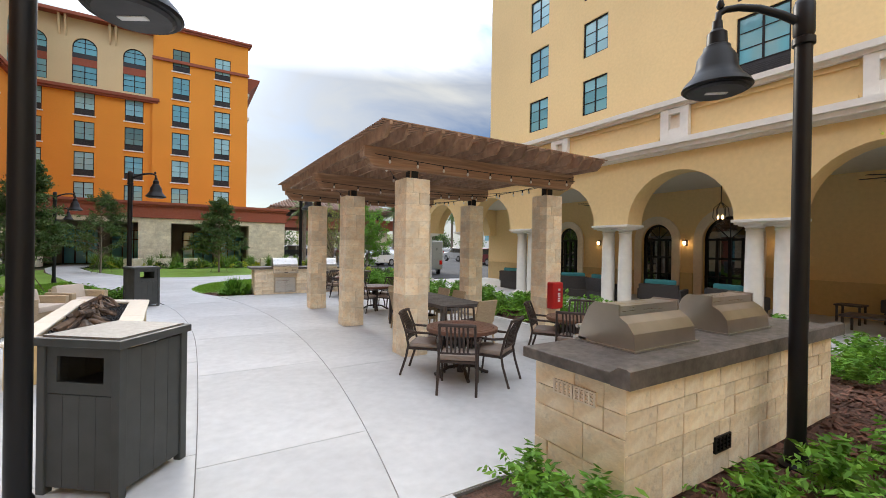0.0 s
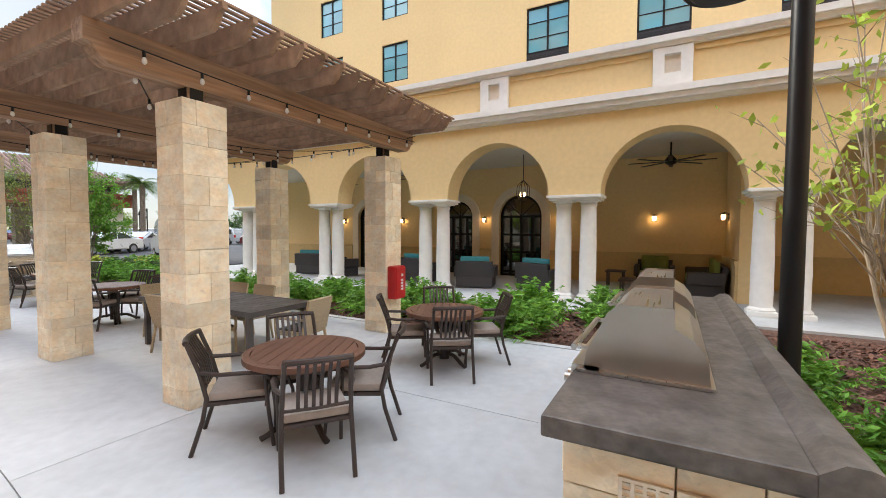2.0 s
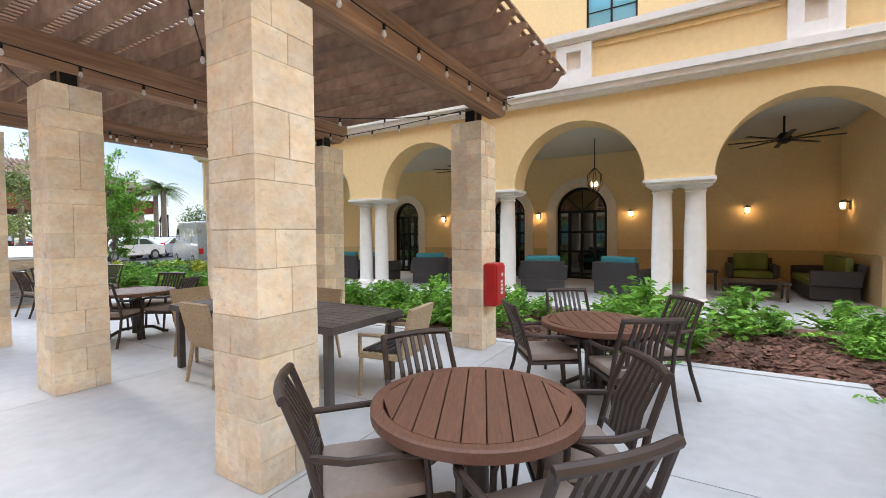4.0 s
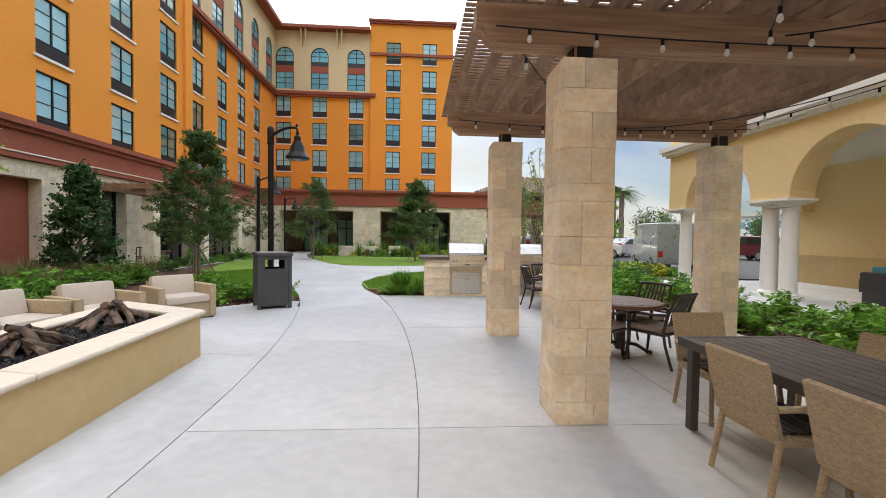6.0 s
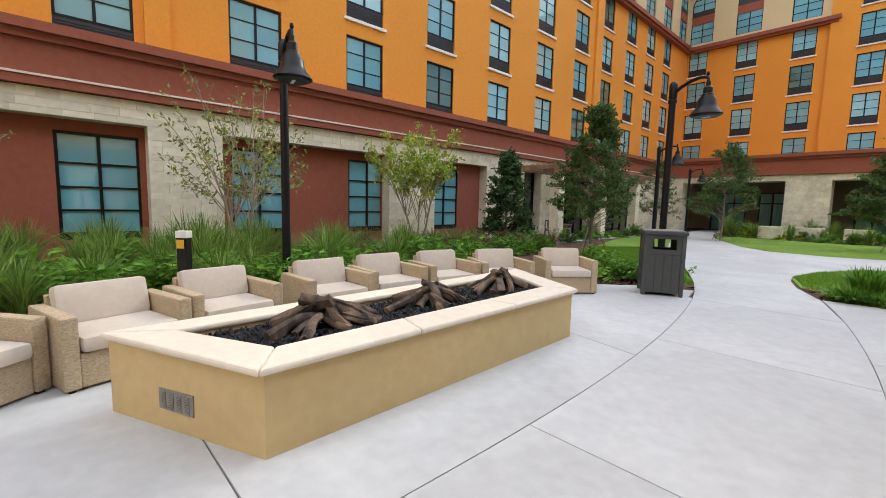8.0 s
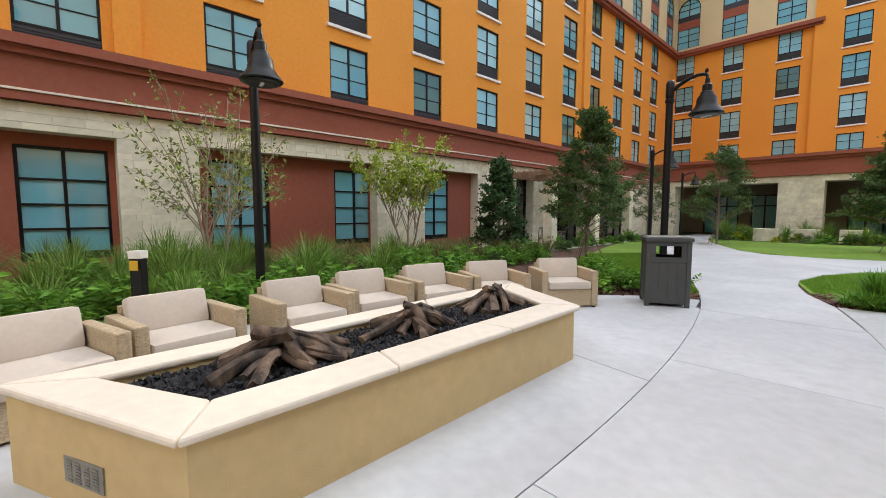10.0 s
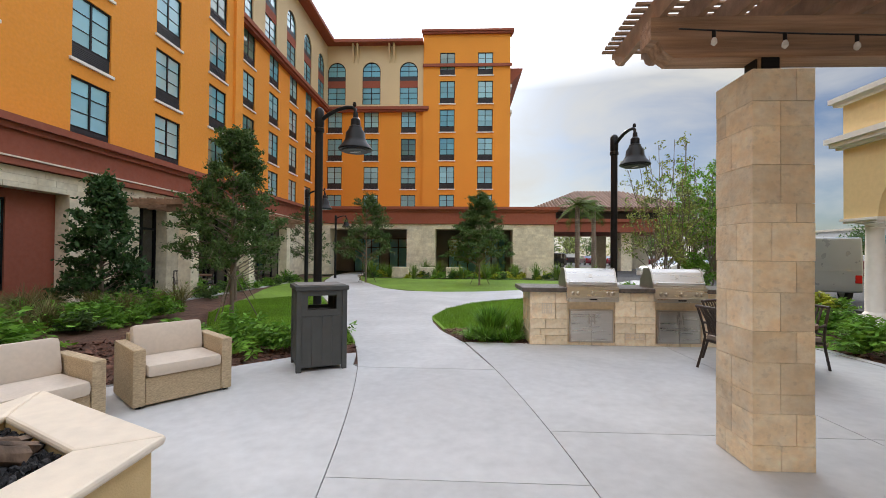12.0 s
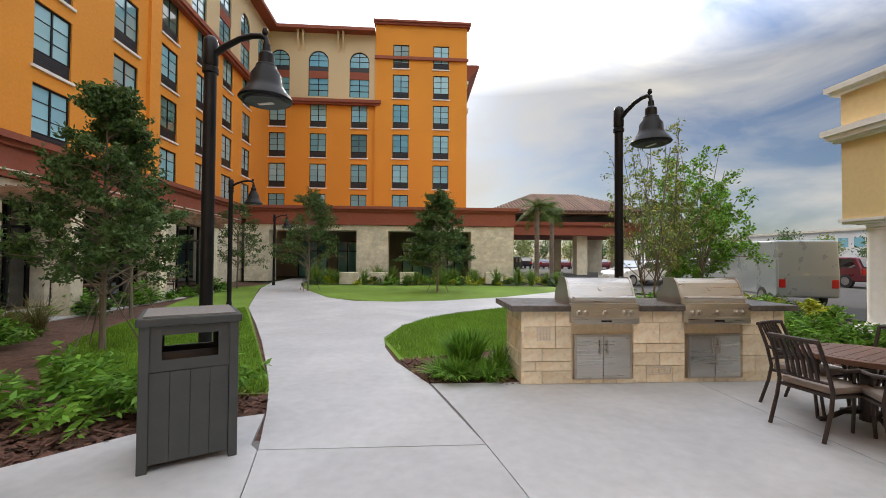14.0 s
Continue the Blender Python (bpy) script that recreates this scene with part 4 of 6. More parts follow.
def vent(parent, place, u0, u1, z0, z1, material):
    m = Mesh()

    def add(a, b, c, d, e):
        p, q = place(a, c, 0.025), place(b, d, e)
        m.box(*[v for k in range(3) for v in (min(p[k], q[k]), max(p[k], q[k]))])
    add(u0, u1, z0, z0 + 0.012, 0.05), add(u0, u1, z1 - 0.012, z1, 0.05)
    for i in range(5):
        x = u0 + (u1 - u0 - 0.014) * i / 4
        add(x, x + 0.014, z0 + 0.012, z1 - 0.012, 0.05)
    for i in range(1, 4):
        z = z0 + (z1 - z0) * i / 4
        add(u0 + 0.014, u1 - 0.014, z - 0.005, z + 0.005, 0.044)
    part("vent_grille", m, material, parent, "metal vent grille")


def grill(at):
    """Built-in gas grill 0.81 wide; its front looks to -y and its feet stand on the counter at z = 0."""
    t = thing("gas_grill", "stainless steel built-in gas grill with a closed hood", "grill", "gas grills", at=at)
    w = 0.405
    hood = [(-0.02, 0.03), (0.0, 0.10), (0.10, 0.30), (0.16, 0.35), (0.42, 0.35), (0.42, 0.03)]
    part("hood", Mesh().across(hood, "x", -w + 0.02, w - 0.02), M_STEEL, t)
    side = [(-0.03, 0.0), (-0.01, 0.11), (0.095, 0.315), (0.155, 0.365), (0.43, 0.365), (0.43, 0.0)]
    part("hood_side", Mesh().across(side, "x", -w, -w + 0.02), M_STEELSHADE, t)
    part("hood_side", Mesh().across(side, "x", w - 0.02, w), M_STEELSHADE, t)
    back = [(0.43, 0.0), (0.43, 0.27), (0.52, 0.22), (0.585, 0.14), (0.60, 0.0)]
    part("rear_cover", Mesh().across(back, "x", -w, w), M_STEELSHADE, t, "bent steel rear heat shield")
    part("trim_lip", Mesh().box(-w - 0.02, w + 0.02, -0.06, 0.62, 0.0, 0.014), M_STEEL, t)
    part("handle", Mesh().tube([(-w + 0.04, -0.075, 0.10), (w - 0.04, -0.075, 0.10)], 0.016, 10).box(-w + 0.05, -w + 0.08, -0.07, 0.0, 0.09, 0.11).box(w - 0.08, w - 0.05, -0.07, 0.0, 0.09, 0.11), M_STEEL, t, smooth=True)
    part("badge", Mesh().lathe([(0.03, 0), (0.03, 0.006)], 0, 0, 14), M_STEELSHADE, t, at=pose(0, 0.048, 0.20, 62, 0, 0))
    part("control_panel", Mesh().across([(-0.10, -0.19), (-0.075, 0.03), (0.05, 0.03), (0.05, -0.19)], "x", -w, w), M_STEEL, t)
    for x in (-0.31, -0.23, 0.0, 0.23, 0.31):
        k = part("knob", Mesh().lathe([(0.034, 0), (0.034, 0.008), (0.024, 0.012), (0.022, 0.04)], 0, 0, 16), M_STEELSHADE, t, smooth=True, at=pose(x, -0.087, -0.075, 83, 0, 0))
    part("drip_tray", Mesh().box(-w + 0.02, w - 0.02, -0.115, 0.0, -0.20, -0.13, 0.006), M_STEEL, t)
    for o in t.children:
        if o.name.split(".")[0] in ("hood", "hood_side", "rear_cover", "trim_lip"):
            o.data.transform(Matrix.Diagonal((1, 0.82, 0.9, 1)))
    part("tray_pull", Mesh().box(-0.06, 0.06, -0.122, -0.113, -0.175, -0.155), M_BLACK, t)
    return t


def cabinet_doors(parent, place, u0, u1, z0, z1):
    m = Mesh()

    def span(a, b, c, d, e0, e1):
        p, q = place(a, c, e0), place(b, d, e1)
        return Mesh().box(*[v for k in range(3) for v in (min(p[k], q[k]), max(p[k], q[k]))])
    part("door_frame", span(u0, u1, z0, z1, 0.0, 0.045), M_STEELSHADE, parent, "stainless door frame")
    mid = (u0 + u1) / 2
    for a, b, h in ((u0 + 0.025, mid - 0.004, mid - 0.05), (mid + 0.004, u1 - 0.025, mid + 0.035)):
        d = part("door", span(a, b, z0 + 0.025, z1 - 0.025, 0.046, 0.06), M_STEEL, parent, "brushed stainless access door")
        part("handle", span(h, h + 0.015, z1 - 0.22, z1 - 0.06, 0.07, 0.09), M_STEELSHADE, d)


def counter_top(parent, x0, x1, y0, y1, z0, z1, name="countertop"):
    part(name, Mesh().box(x0, x1, y0, y1, z0, z1, 0.012), M_COUNTER, parent, "charcoal concrete slab")


bar = thing("barbecue_counter", "stone-clad barbecue counter with a dark concrete top by the lawn", "outdoor kitchen", "barbecue counters")
part("core", Mesh().box(2.47, 5.62, 14.66, 15.4, 0, 0.84), M_MORTAR, bar)
front = lambda u, z, d: (u, 14.66 - d, z)
for k, (a, b) in enumerate(((2.44, 3.03), (3.77, 4.40), (5.12, 5.65))):
    stone_face(bar, a, b, 0, 0.84, front, (), 3 + 20 * k)
stone_face(bar, 14.62, 15.4, 0, 0.84, lambda u, z, d: (2.47 - d, u, z), (), 5)
stone_face(bar, 14.62, 15.4, 0, 0.84, lambda u, z, d: (5.62 + d, u, z), (), 6)
for a, b in ((3.06, 3.74), (4.43, 5.09)):
    stone_face(bar, a - 0.055, b + 0.075, 0, 0.05, front, (), 7)
    cabinet_doors(bar, front, a, b, 0.05, 0.57)
vent(bar, front, 3.93, 4.23, 0.10, 0.20, M_CAP)
vent(bar, front, 2.62, 2.78, 0.50, 0.66, M_CAP)
for a, b in ((2.30, 3.0), (3.82, 4.37), (5.18, 5.78)):
    counter_top(bar, a, b, 14.55, 15.48, 0.845, 0.915)
counter_top(bar, 3.0, 3.82, 15.22, 15.478, 0.847, 0.913), counter_top(bar, 4.37, 5.18, 15.22, 15.478, 0.847, 0.913)
grill(pose(3.41, 14.66, 0.90))
grill(pose(4.775, 14.66, 0.90))

bar2 = thing("barbecue_counter", "stone-clad barbecue counter with a dark concrete top beside the mulch bed", "outdoor kitchen", "barbecue counters")
part("core", Mesh().box(2.79, 6.08, 1.20, 1.90, 0, 0.83), M_MORTAR, bar2)
south = lambda u, z, d: (u, 1.20 - d, z)
west_f = lambda u, z, d: (2.79 - d, u, z)
stone_face(bar2, 2.755, 6.115, 0, 0.83, south, (), 11)
stone_face(bar2, 1.165, 1.935, 0, 0.83, west_f, (), 12)
stone_face(bar2, 1.165, 1.935, 0, 0.83, lambda u, z, d: (6.08 + d, u, z), (), 13)
stone_face(bar2, 2.755, 6.115, 0, 0.83, lambda u, z, d: (u, 1.90 + d, z), (), 14)
vent(bar2, south, 3.80, 4.03, 0.17, 0.29, M_BLACK)
vent(bar2, west_f, 1.38, 1.56, 0.63, 0.73, M_CAP), vent(bar2, west_f, 1.57, 1.74, 0.63, 0.73, M_CAP)
counter_top(bar2, 2.68, 6.22, 1.22, 2.0, 0.835, 0.915)
part("backsplash_ledge", Mesh().across([(1.09, 0.835), (1.09, 0.945), (1.12, 0.955), (1.17, 0.955), (1.225, 0.915), (1.225, 0.835)], "x", 2.68, 6.22), M_COUNTER, bar2, "raised rear ledge of the slab")
grill(pose(3.65, 1.93, 0.917, 0, 0, 180))
grill(pose(5.0, 1.93, 0.917, 0, 0, 180))


# ---- litter bins, lamps ----
def litter_bin(at):
    t = thing("litter_bin", "dark grey slatted litter bin with an open chute and speckled top", "bin", "litter bins", at=at)
    w, h = 0.27, 1.0
    for sx in (-1, 1):
        for sy in (-1, 1):
            part("corner_post", Mesh().box(sx * w - 0.03, sx * w + 0.03, sy * w - 0.03, sy * w + 0.03, 0, h, 0.006), M_BIN, t)
    for i in range(4):
        x = -w + 0.03 + i * (2 * w - 0.06) / 4
        ww = (2 * w - 0.06) / 4 - 0.002
        part("board", Mesh().box(x, x + ww, -w - 0.016, -w + 0.008, 0.05, 0.66, 0.003), M_BIN, t)
        part("board", Mesh().box(x, x + ww, w - 0.008, w + 0.016, 0.05, 0.66, 0.003), M_BIN, t)
        part("board", Mesh().box(-w - 0.016, -w + 0.008, x, x + ww, 0.05, h - 0.04, 0.003), M_BIN, t)
        part("board", Mesh().box(w - 0.008, w + 0.016, x, x + ww, 0.05, h - 0.04, 0.003), M_BIN, t)
    for y in (-w - 0.014, w - 0.01):
        part("chute_frame", Mesh().box(-w + 0.03, w - 0.03, y, y + 0.024, 0.665, 0.74).box(-w + 0.03, w - 0.03, y, y + 0.024, 0.91, h - 0.03).box(-w + 0.03, -w + 0.1, y, y + 0.024, 0.74, 0.91).box(w - 0.1, w - 0.03, y, y + 0.024, 0.74, 0.91), M_BIN, t)
    part("liner", Mesh().box(-w + 0.04, w - 0.04, -w + 0.04, w - 0.04, 0.05, 0.70), M_BLACK, t, "black inner bin liner")
    part("lid", Mesh().box(-w - 0.05, w + 0.05, -w - 0.05, w + 0.05, h - 0.025, h + 0.03, 0.01), M_BIN, t)
    part("lid_panel", Mesh().box(-w - 0.01, w + 0.01, -w - 0.01, w + 0.01, h + 0.031, h + 0.042), M_BINTOP, t, "pale speckled lid panel")
    return t


litter_bin(pose(-0.49, 13.15, 0, 0, 0, 28))
litter_bin(pose(0.075, 3.35, 0, 0, 0, -38))


def street_lamp(at):
    t = thing("street_lamp", "black steel post lamp with a curved arm and bell shade", "lamp", "bell lamps", at=at)
    part("base", Mesh().lathe([(0.12, 0), (0.12, 0.03), (0.08, 0.05), (0.075, 0.2), (0.065, 0.22)], n=20), M_BLACK, t, smooth=True)
    part("pole", Mesh().lathe([(0.062, 0.2), (0.058, 3.3), (0.075, 3.31), (0.075, 3.36), (0.06, 3.37), (0.07, 3.40), (0.07, 3.62), (0.055, 3.66), (0.03, 3.68)], n=20), M_BLACK, t, smooth=True)
    arm = [(0.05, 0, 3.5), (0.16, 0, 3.56), (0.32, 0, 3.62), (0.46, 0, 3.64), (0.56, 0, 3.63), (0.61, 0, 3.60), (0.62, 0, 3.52)]
    part("arm", Mesh().tube(arm, 0.032, 10, 0.024), M_BLACK, t, smooth=True)
    part("finial", Mesh().lathe([(0.02, 3.64), (0.03, 3.66), (0.02, 3.70), (0.004, 3.71)], 0.60, 0, 12), M_BLACK, t, smooth=True)
    part("shade", Mesh().lathe([(0.235, 2.985), (0.25, 3.0), (0.235, 3.03), (0.18, 3.09), (0.15, 3.15), (0.14, 3.24), (0.10, 3.30), (0.095, 3.33), (0.075, 3.345), (0.07, 3.44), (0.04, 3.47), (0.035, 3.54)], 0.62, 0, 32), M_BLACK, t, smooth=True)
    part("lens", Mesh().lathe([(0.19, 2.965), (0.21, 2.98)], 0.62, 0, 24), M_DARK, t, "dark flat lens under the shade")
    part("led_strip", Mesh().box(0.54, 0.70, -0.02, 0.02, 2.957, 2.964), M_SIGN, t, "pale row of small diodes")
    return t


for x, y, a in ((4.57, 0.93, 139), (-0.327, 2.88, -31), (-0.85, 14.14, -15), (-4.0, 22.1, 0), (-5.99, 32.0, 0), (4.12, 15.66, -78), (-4.07, 8.38, -12), (30, 62, 0), (24, 48, 180)):
    street_lamp(pose(x, y, -0.03, 0, 0, a))


# ---- furniture ----
def dining_chair():
    """Faces +y."""
    t = thing("dining_chair", "dark bronze aluminium armchair with a slatted back and taupe seat cushion", "chair", "dining chairs")
    part("seat_frame", Mesh().box(-0.25, 0.25, -0.23, 0.24, 0.385, 0.415, 0.006), M_BRONZE, t)
    part("cushion", Mesh().box(-0.235, 0.235, -0.215, 0.235, 0.416, 0.485, 0.028), M_CUSHION, t, "taupe seat cushion", smooth=True)
    for s in (-1, 1):
        part("leg", Mesh().tube([(s * 0.25, 0.27, 0), (s * 0.25, 0.235, 0.3), (s * 0.26, 0.21, 0.62)], 0.016, 8), M_BRONZE, t, smooth=True)
        part("leg", Mesh().tube([(s * 0.25, -0.34, 0), (s * 0.25, -0.25, 0.28), (s * 0.245, -0.22, 0.45), (s * 0.235, -0.27, 0.66), (s * 0.225, -0.36, 0.90)], 0.018, 8), M_BRONZE, t, smooth=True)
        part("armrest", Mesh().tube([(s * 0.235, -0.27, 0.66), (s * 0.28, -0.12, 0.645), (s * 0.29, 0.08, 0.645), (s * 0.27, 0.22, 0.62), (s * 0.26, 0.235, 0.58)], 0.018, 8), M_BRONZE, t, smooth=True)
    part("top_rail", Mesh().tube([(-0.235, -0.362, 0.90), (-0.12, -0.385, 0.905), (0, -0.392, 0.905), (0.12, -0.385, 0.905), (0.235, -0.362, 0.90)], 0.022, 8), M_BRONZE, t, smooth=True)
    part("lower_rail", Mesh().tube([(-0.23, -0.235, 0.52), (0, -0.255, 0.52), (0.23, -0.235, 0.52)], 0.013, 8), M_BRONZE, t, smooth=True)
    for i in range(6):
        x = -0.14 + i * 0.056
        part("back_slat", Mesh().across([(-0.248, 0.52), (-0.23, 0.52), (-0.27, 0.7), (-0.375, 0.9), (-0.39, 0.9), (-0.29, 0.7)], "x", x * 0.95 - 0.013, x * 0.95 + 0.013), M_BRONZE, t)
    return t


def round_table(r=0.465):
    t = thing("round_table", "round brown slatted patio table on a dark pedestal", "table", "round patio tables")
    z0, z1 = 0.70, 0.728
    part("rim", Mesh().lathe([(r - 0.01, 0.67), (r, 0.675), (r, 0.722), (r - 0.012, 0.7285), (r - 0.055, 0.7285), (r - 0.055, 0.67)], n=40), M_WOODTOP, t, smooth=False)
    n = 9
    for i in range(n):
        y0, y1 = -r + 0.05 + (2 * r - 0.1) * i / n + 0.003, -r + 0.05 + (2 * r - 0.1) * (i + 1) / n - 0.003
        ri = r - 0.052
        a = math.sqrt(max(0.001, ri * ri - min(y0 * y0, ri * ri))) if abs(y0) < ri else 0.06
        b = math.sqrt(max(0.001, ri * ri - min(y1 * y1, ri * ri))) if abs(y1) < ri else 0.06
        part("slat", Mesh().prism([(-a, y0), (a, y0), (b, y1), (-b, y1)], z0, z1 + 0.003), M_WOODTOP, t)
    part("pedestal", Mesh().lathe([(0.06, 0.05), (0.055, 0.5), (0.07, 0.66), (0.2, 0.69)], n=16), M_BRONZE, t, smooth=True)
    for k in range(4):
        a = radians(45 + 90 * k)
        c, s = math.cos(a), math.sin(a)
        part("foot", Mesh().tube([(0.03 * c, 0.03 * s, 0.14), (0.18 * c, 0.18 * s, 0.12), (0.3 * c, 0.3 * s, 0.04), (0.36 * c, 0.36 * s, 0.022)], 0.024, 8), M_BRONZE, t, smooth=True)
        part("strut", Mesh().tube([(0.10 * c, 0.10 * s, 0.10), (0.11 * c, 0.11 * s, 0.4), (0.2 * c, 0.2 * s, 0.68)], 0.014, 8), M_BRONZE, t, smooth=True)
    return t


chair, table = dining_chair(), round_table()
for o in chair.children:
    o.data.transform(Matrix.Scale(0.88, 4))
for o in table.children:
    o.data.transform(Matrix.Diagonal((1, 1, 0.87, 1)))
ch_first, tb_first = [True], [True]
for x, y, angles in ((3.57, 4.13, ((-60, 0.43), (59, 0.31), (137, 0.47), (232, 0.53))), (5.6, 3.98, ((35, 0.42), (125, 0.45), (215, 0.48), (305, 0.45))), (4.75, 9.95, ((30, 0.45), (120, 0.45), (215, 0.45), (300, 0.45))), (5.2, 13.3, ((20, 0.45), (110, 0.45), (188, 0.5), (245, 0.5)))):
    put_window(table, pose(x, y, 0, 0, 0, 25), tb_first)
    for a, ring in angles:
        # the chair stands beyond the rim and faces the table
        dx, dy = math.cos(radians(a)), math.sin(radians(a))
        put_window(chair, pose(x + ring * dx, y + ring * dy, 0, 0, 0, a + 90), ch_first)


def dining_table():
    t = thing("dining_table", "long dark grey slatted patio dining table under the pergola", "table")
    x0, x1, y0, y1 = 4.21, 5.12, 5.66, 8.0
    for i in range(9):
        a = x0 + 0.04 + (x1 - x0 - 0.08) * i / 9
        part("slat", Mesh().box(a + 0.003, a + (x1 - x0 - 0.08) / 9 - 0.003, y0 + 0.04, y1 - 0.04, 0.635, 0.66), M_GREYTOP, t)
    part("apron", Mesh().box(x0, x0 + 0.04, y0, y1, 0.60, 0.662).box(x1 - 0.04, x1, y0, y1, 0.60, 0.662).box(x0 + 0.04, x1 - 0.04, y0, y0 + 0.04, 0.60, 0.662).box(x0 + 0.04, x1 - 0.04, y1 - 0.04, y1, 0.60, 0.662), M_GREYTOP, t)
    for x in (x0 + 0.06, x1 - 0.06):
        for y in (y0 + 0.1, y1 - 0.1):
            part("leg", Mesh().box(x - 0.03, x + 0.03, y - 0.03, y + 0.03, 0, 0.60, 0.005), M_GREYTOP, t)
    return t


dining_table()


def wicker_chair():
    t = thing("wicker_chair", "tan woven wicker armchair with a dark striped seat", "chair", "wicker dining chairs")
    for s in (-1, 1):
        part("leg", Mesh().tube([(s * 0.24, 0.24, 0), (s * 0.23, 0.22, 0.42)], 0.018, 8, 0.022), M_WICKER, t, smooth=True)
        part("leg", Mesh().tube([(s * 0.24, -0.27, 0), (s * 0.23, -0.2, 0.42)], 0.018, 8, 0.022), M_WICKER, t, smooth=True)
        part("armrest", Mesh().tube([(s * 0.25, -0.25, 0.6), (s * 0.27, 0.0, 0.61), (s * 0.26, 0.22, 0.6), (s * 0.24, 0.23, 0.42)], 0.022, 8), M_WICKER, t, smooth=True)
    part("seat", Mesh().box(-0.25, 0.25, -0.22, 0.25, 0.37, 0.43, 0.015), M_WICKER, t)
    for i in range(7):
        part("seat_stripe", Mesh().box(-0.22, 0.22, -0.19 + i * 0.06, -0.145 + i * 0.06, 0.431, 0.455, 0.008), M_WICKERDARK if i % 2 else M_GREYTOP, t, "dark striped seat band")
    part("backrest", Mesh().across([(-0.20, 0.42), (-0.235, 0.42), (-0.34, 0.86), (-0.305, 0.87)], "x", -0.25, 0.25), M_WICKER, t)
    return t


wk = wicker_chair()
for o in wk.children:
    o.data.transform(Matrix.Scale(0.88, 4))
w_first = [True]
for x, y, a in ((4.3, 6.55, -90), (4.3, 7.2, -90), (5.1, 6.9, 90), (5.1, 7.5, 90), (4.84, 5.56, 8), (4.66, 8.15, 180)):
    put_window(wk, pose(x, y, 0, 0, 0, a), w_first)


def lounge_chair():
    """Faces +y."""
    t = thing("lounge_chair", "tan woven wicker lounge armchair with cream cushions", "armchair", "fire pit lounge chairs")
    part("base", Mesh().box(-0.329, 0.329, -0.33, 0.33, 0.02, 0.27, 0.012), M_WICKER, t)
    for s in (-1, 1):
        part("armrest", Mesh().box(s * 0.43 - (0.10 if s > 0 else 0), s * 0.43 + (0 if s > 0 else 0.10), -0.335, 0.345, 0.02, 0.54, 0.015), M_WICKER, t)
    part("backrest", Mesh().across([(-0.33, 0.27), (-0.36, 0.60), (-0.28, 0.60), (-0.24, 0.27)], "x", -0.328, 0.328), M_WICKER, t)
    part("seat_cushion", Mesh().box(-0.322, 0.322, -0.22, 0.37, 0.272, 0.39, 0.04), M_SOFT, t, "cream seat cushion", smooth=True)
    part("back_cushion", Mesh().box(-0.32, 0.32, -0.08, 0.06, 0, 0.32, 0.045), M_SOFT, t, "cream back cushion", smooth=True, at=pose(0, -0.16, 0.37, 14, 0, 0))
    for s in (-1, 1):
        for y in (-0.3, 0.3):
            part("foot", Mesh().box(s * 0.38 - 0.02, s * 0.38 + 0.02, y - 0.02, y + 0.02, 0, 0.02), M_BLACK, t)
    return t


lg = lounge_chair()
l_first = [True]
for x, y, a in ((-1.88, 5.22, -52), (-2.12, 6.16, -75), (-2.38, 7.05, -80), (-2.42, 8.2, -88), (-2.5, 9.1, -93), (-2.4, 10.05, -100), (-2.08, 10.95, -115), (-1.6, 12.03, -128)):
    put_window(lg, pose(x + 0.0, y, 0, 0, 0, a), l_first)

# ---- fire pit ----
pit = thing("fire_pit", "long tan stucco fire pit with a cream stone rim", "fire pit")
outer = [(-0.02, 6.555), (-0.126, 9.876), (-1.41, 10.49), (-1.27, 6.01)]
inner_pts = [(-0.33, 6.76), (-0.44, 9.69), (-1.17, 10.05), (-1.04, 6.40)]


def shrink(pts, d):
    cx, cy = sum(p[0] for p in pts) / 4, sum(p[1] for p in pts) / 4
    return [(x + (d if x < cx else -d), y + (d if y < cy else -d)) for x, y in pts]


wall_o, wall_i = shrink(outer, 0.045), shrink(inner_pts, -0.02)
for i in range(4):
    j = (i + 1) % 4
    part("wall", Mesh().prism([wall_o[i], wall_o[j], wall_i[j], wall_i[i]], 0, 0.474), M_TAN, pit)
    cuts_n = 3 if i in (0, 2) else 1
    for k in range(cuts_n):
        u0, u1 = k / cuts_n, (k + 1) / cuts_n
        g = 0.0006
        mix = lambda p, q, u: (p[0] + (q[0] - p[0]) * u, p[1] + (q[1] - p[1]) * u)
        bm = Mesh().prism([mix(outer[i], outer[j], u0 + g), mix(outer[i], outer[j], u1 - g), mix(inner_pts[i], inner_pts[j], u1 - g), mix(inner_pts[i], inner_pts[j], u0 + g)], 0.475, 0.52)
        ob = part("rim_stone", bm, M_CAP, pit)
        bv = ob.modifiers.new("round", "BEVEL")
        bv.width, bv.segments = 0.016, 2
part("gravel_bed", Mesh().prism(shrink(inner_pts, -0.01), 0.2, 0.44), M_LAVA, pit, "black lava bed")
grille = Mesh().box(-0.15, 0.15, -0.006, 0.0, 0, 0.13)
for i in range(4):
    for k in range(7):
        grille.box(-0.125 + i * 0.068, -0.085 + i * 0.068, -0.010, -0.006, 0.012 + k * 0.0155, 0.020 + k * 0.0155)
part("vent_grille", grille, M_VENT, pit, "louvred grey metal vent", at=pose(-0.68, 6.313, 0.12, 0, 0, 23.6))
rocks = Mesh()
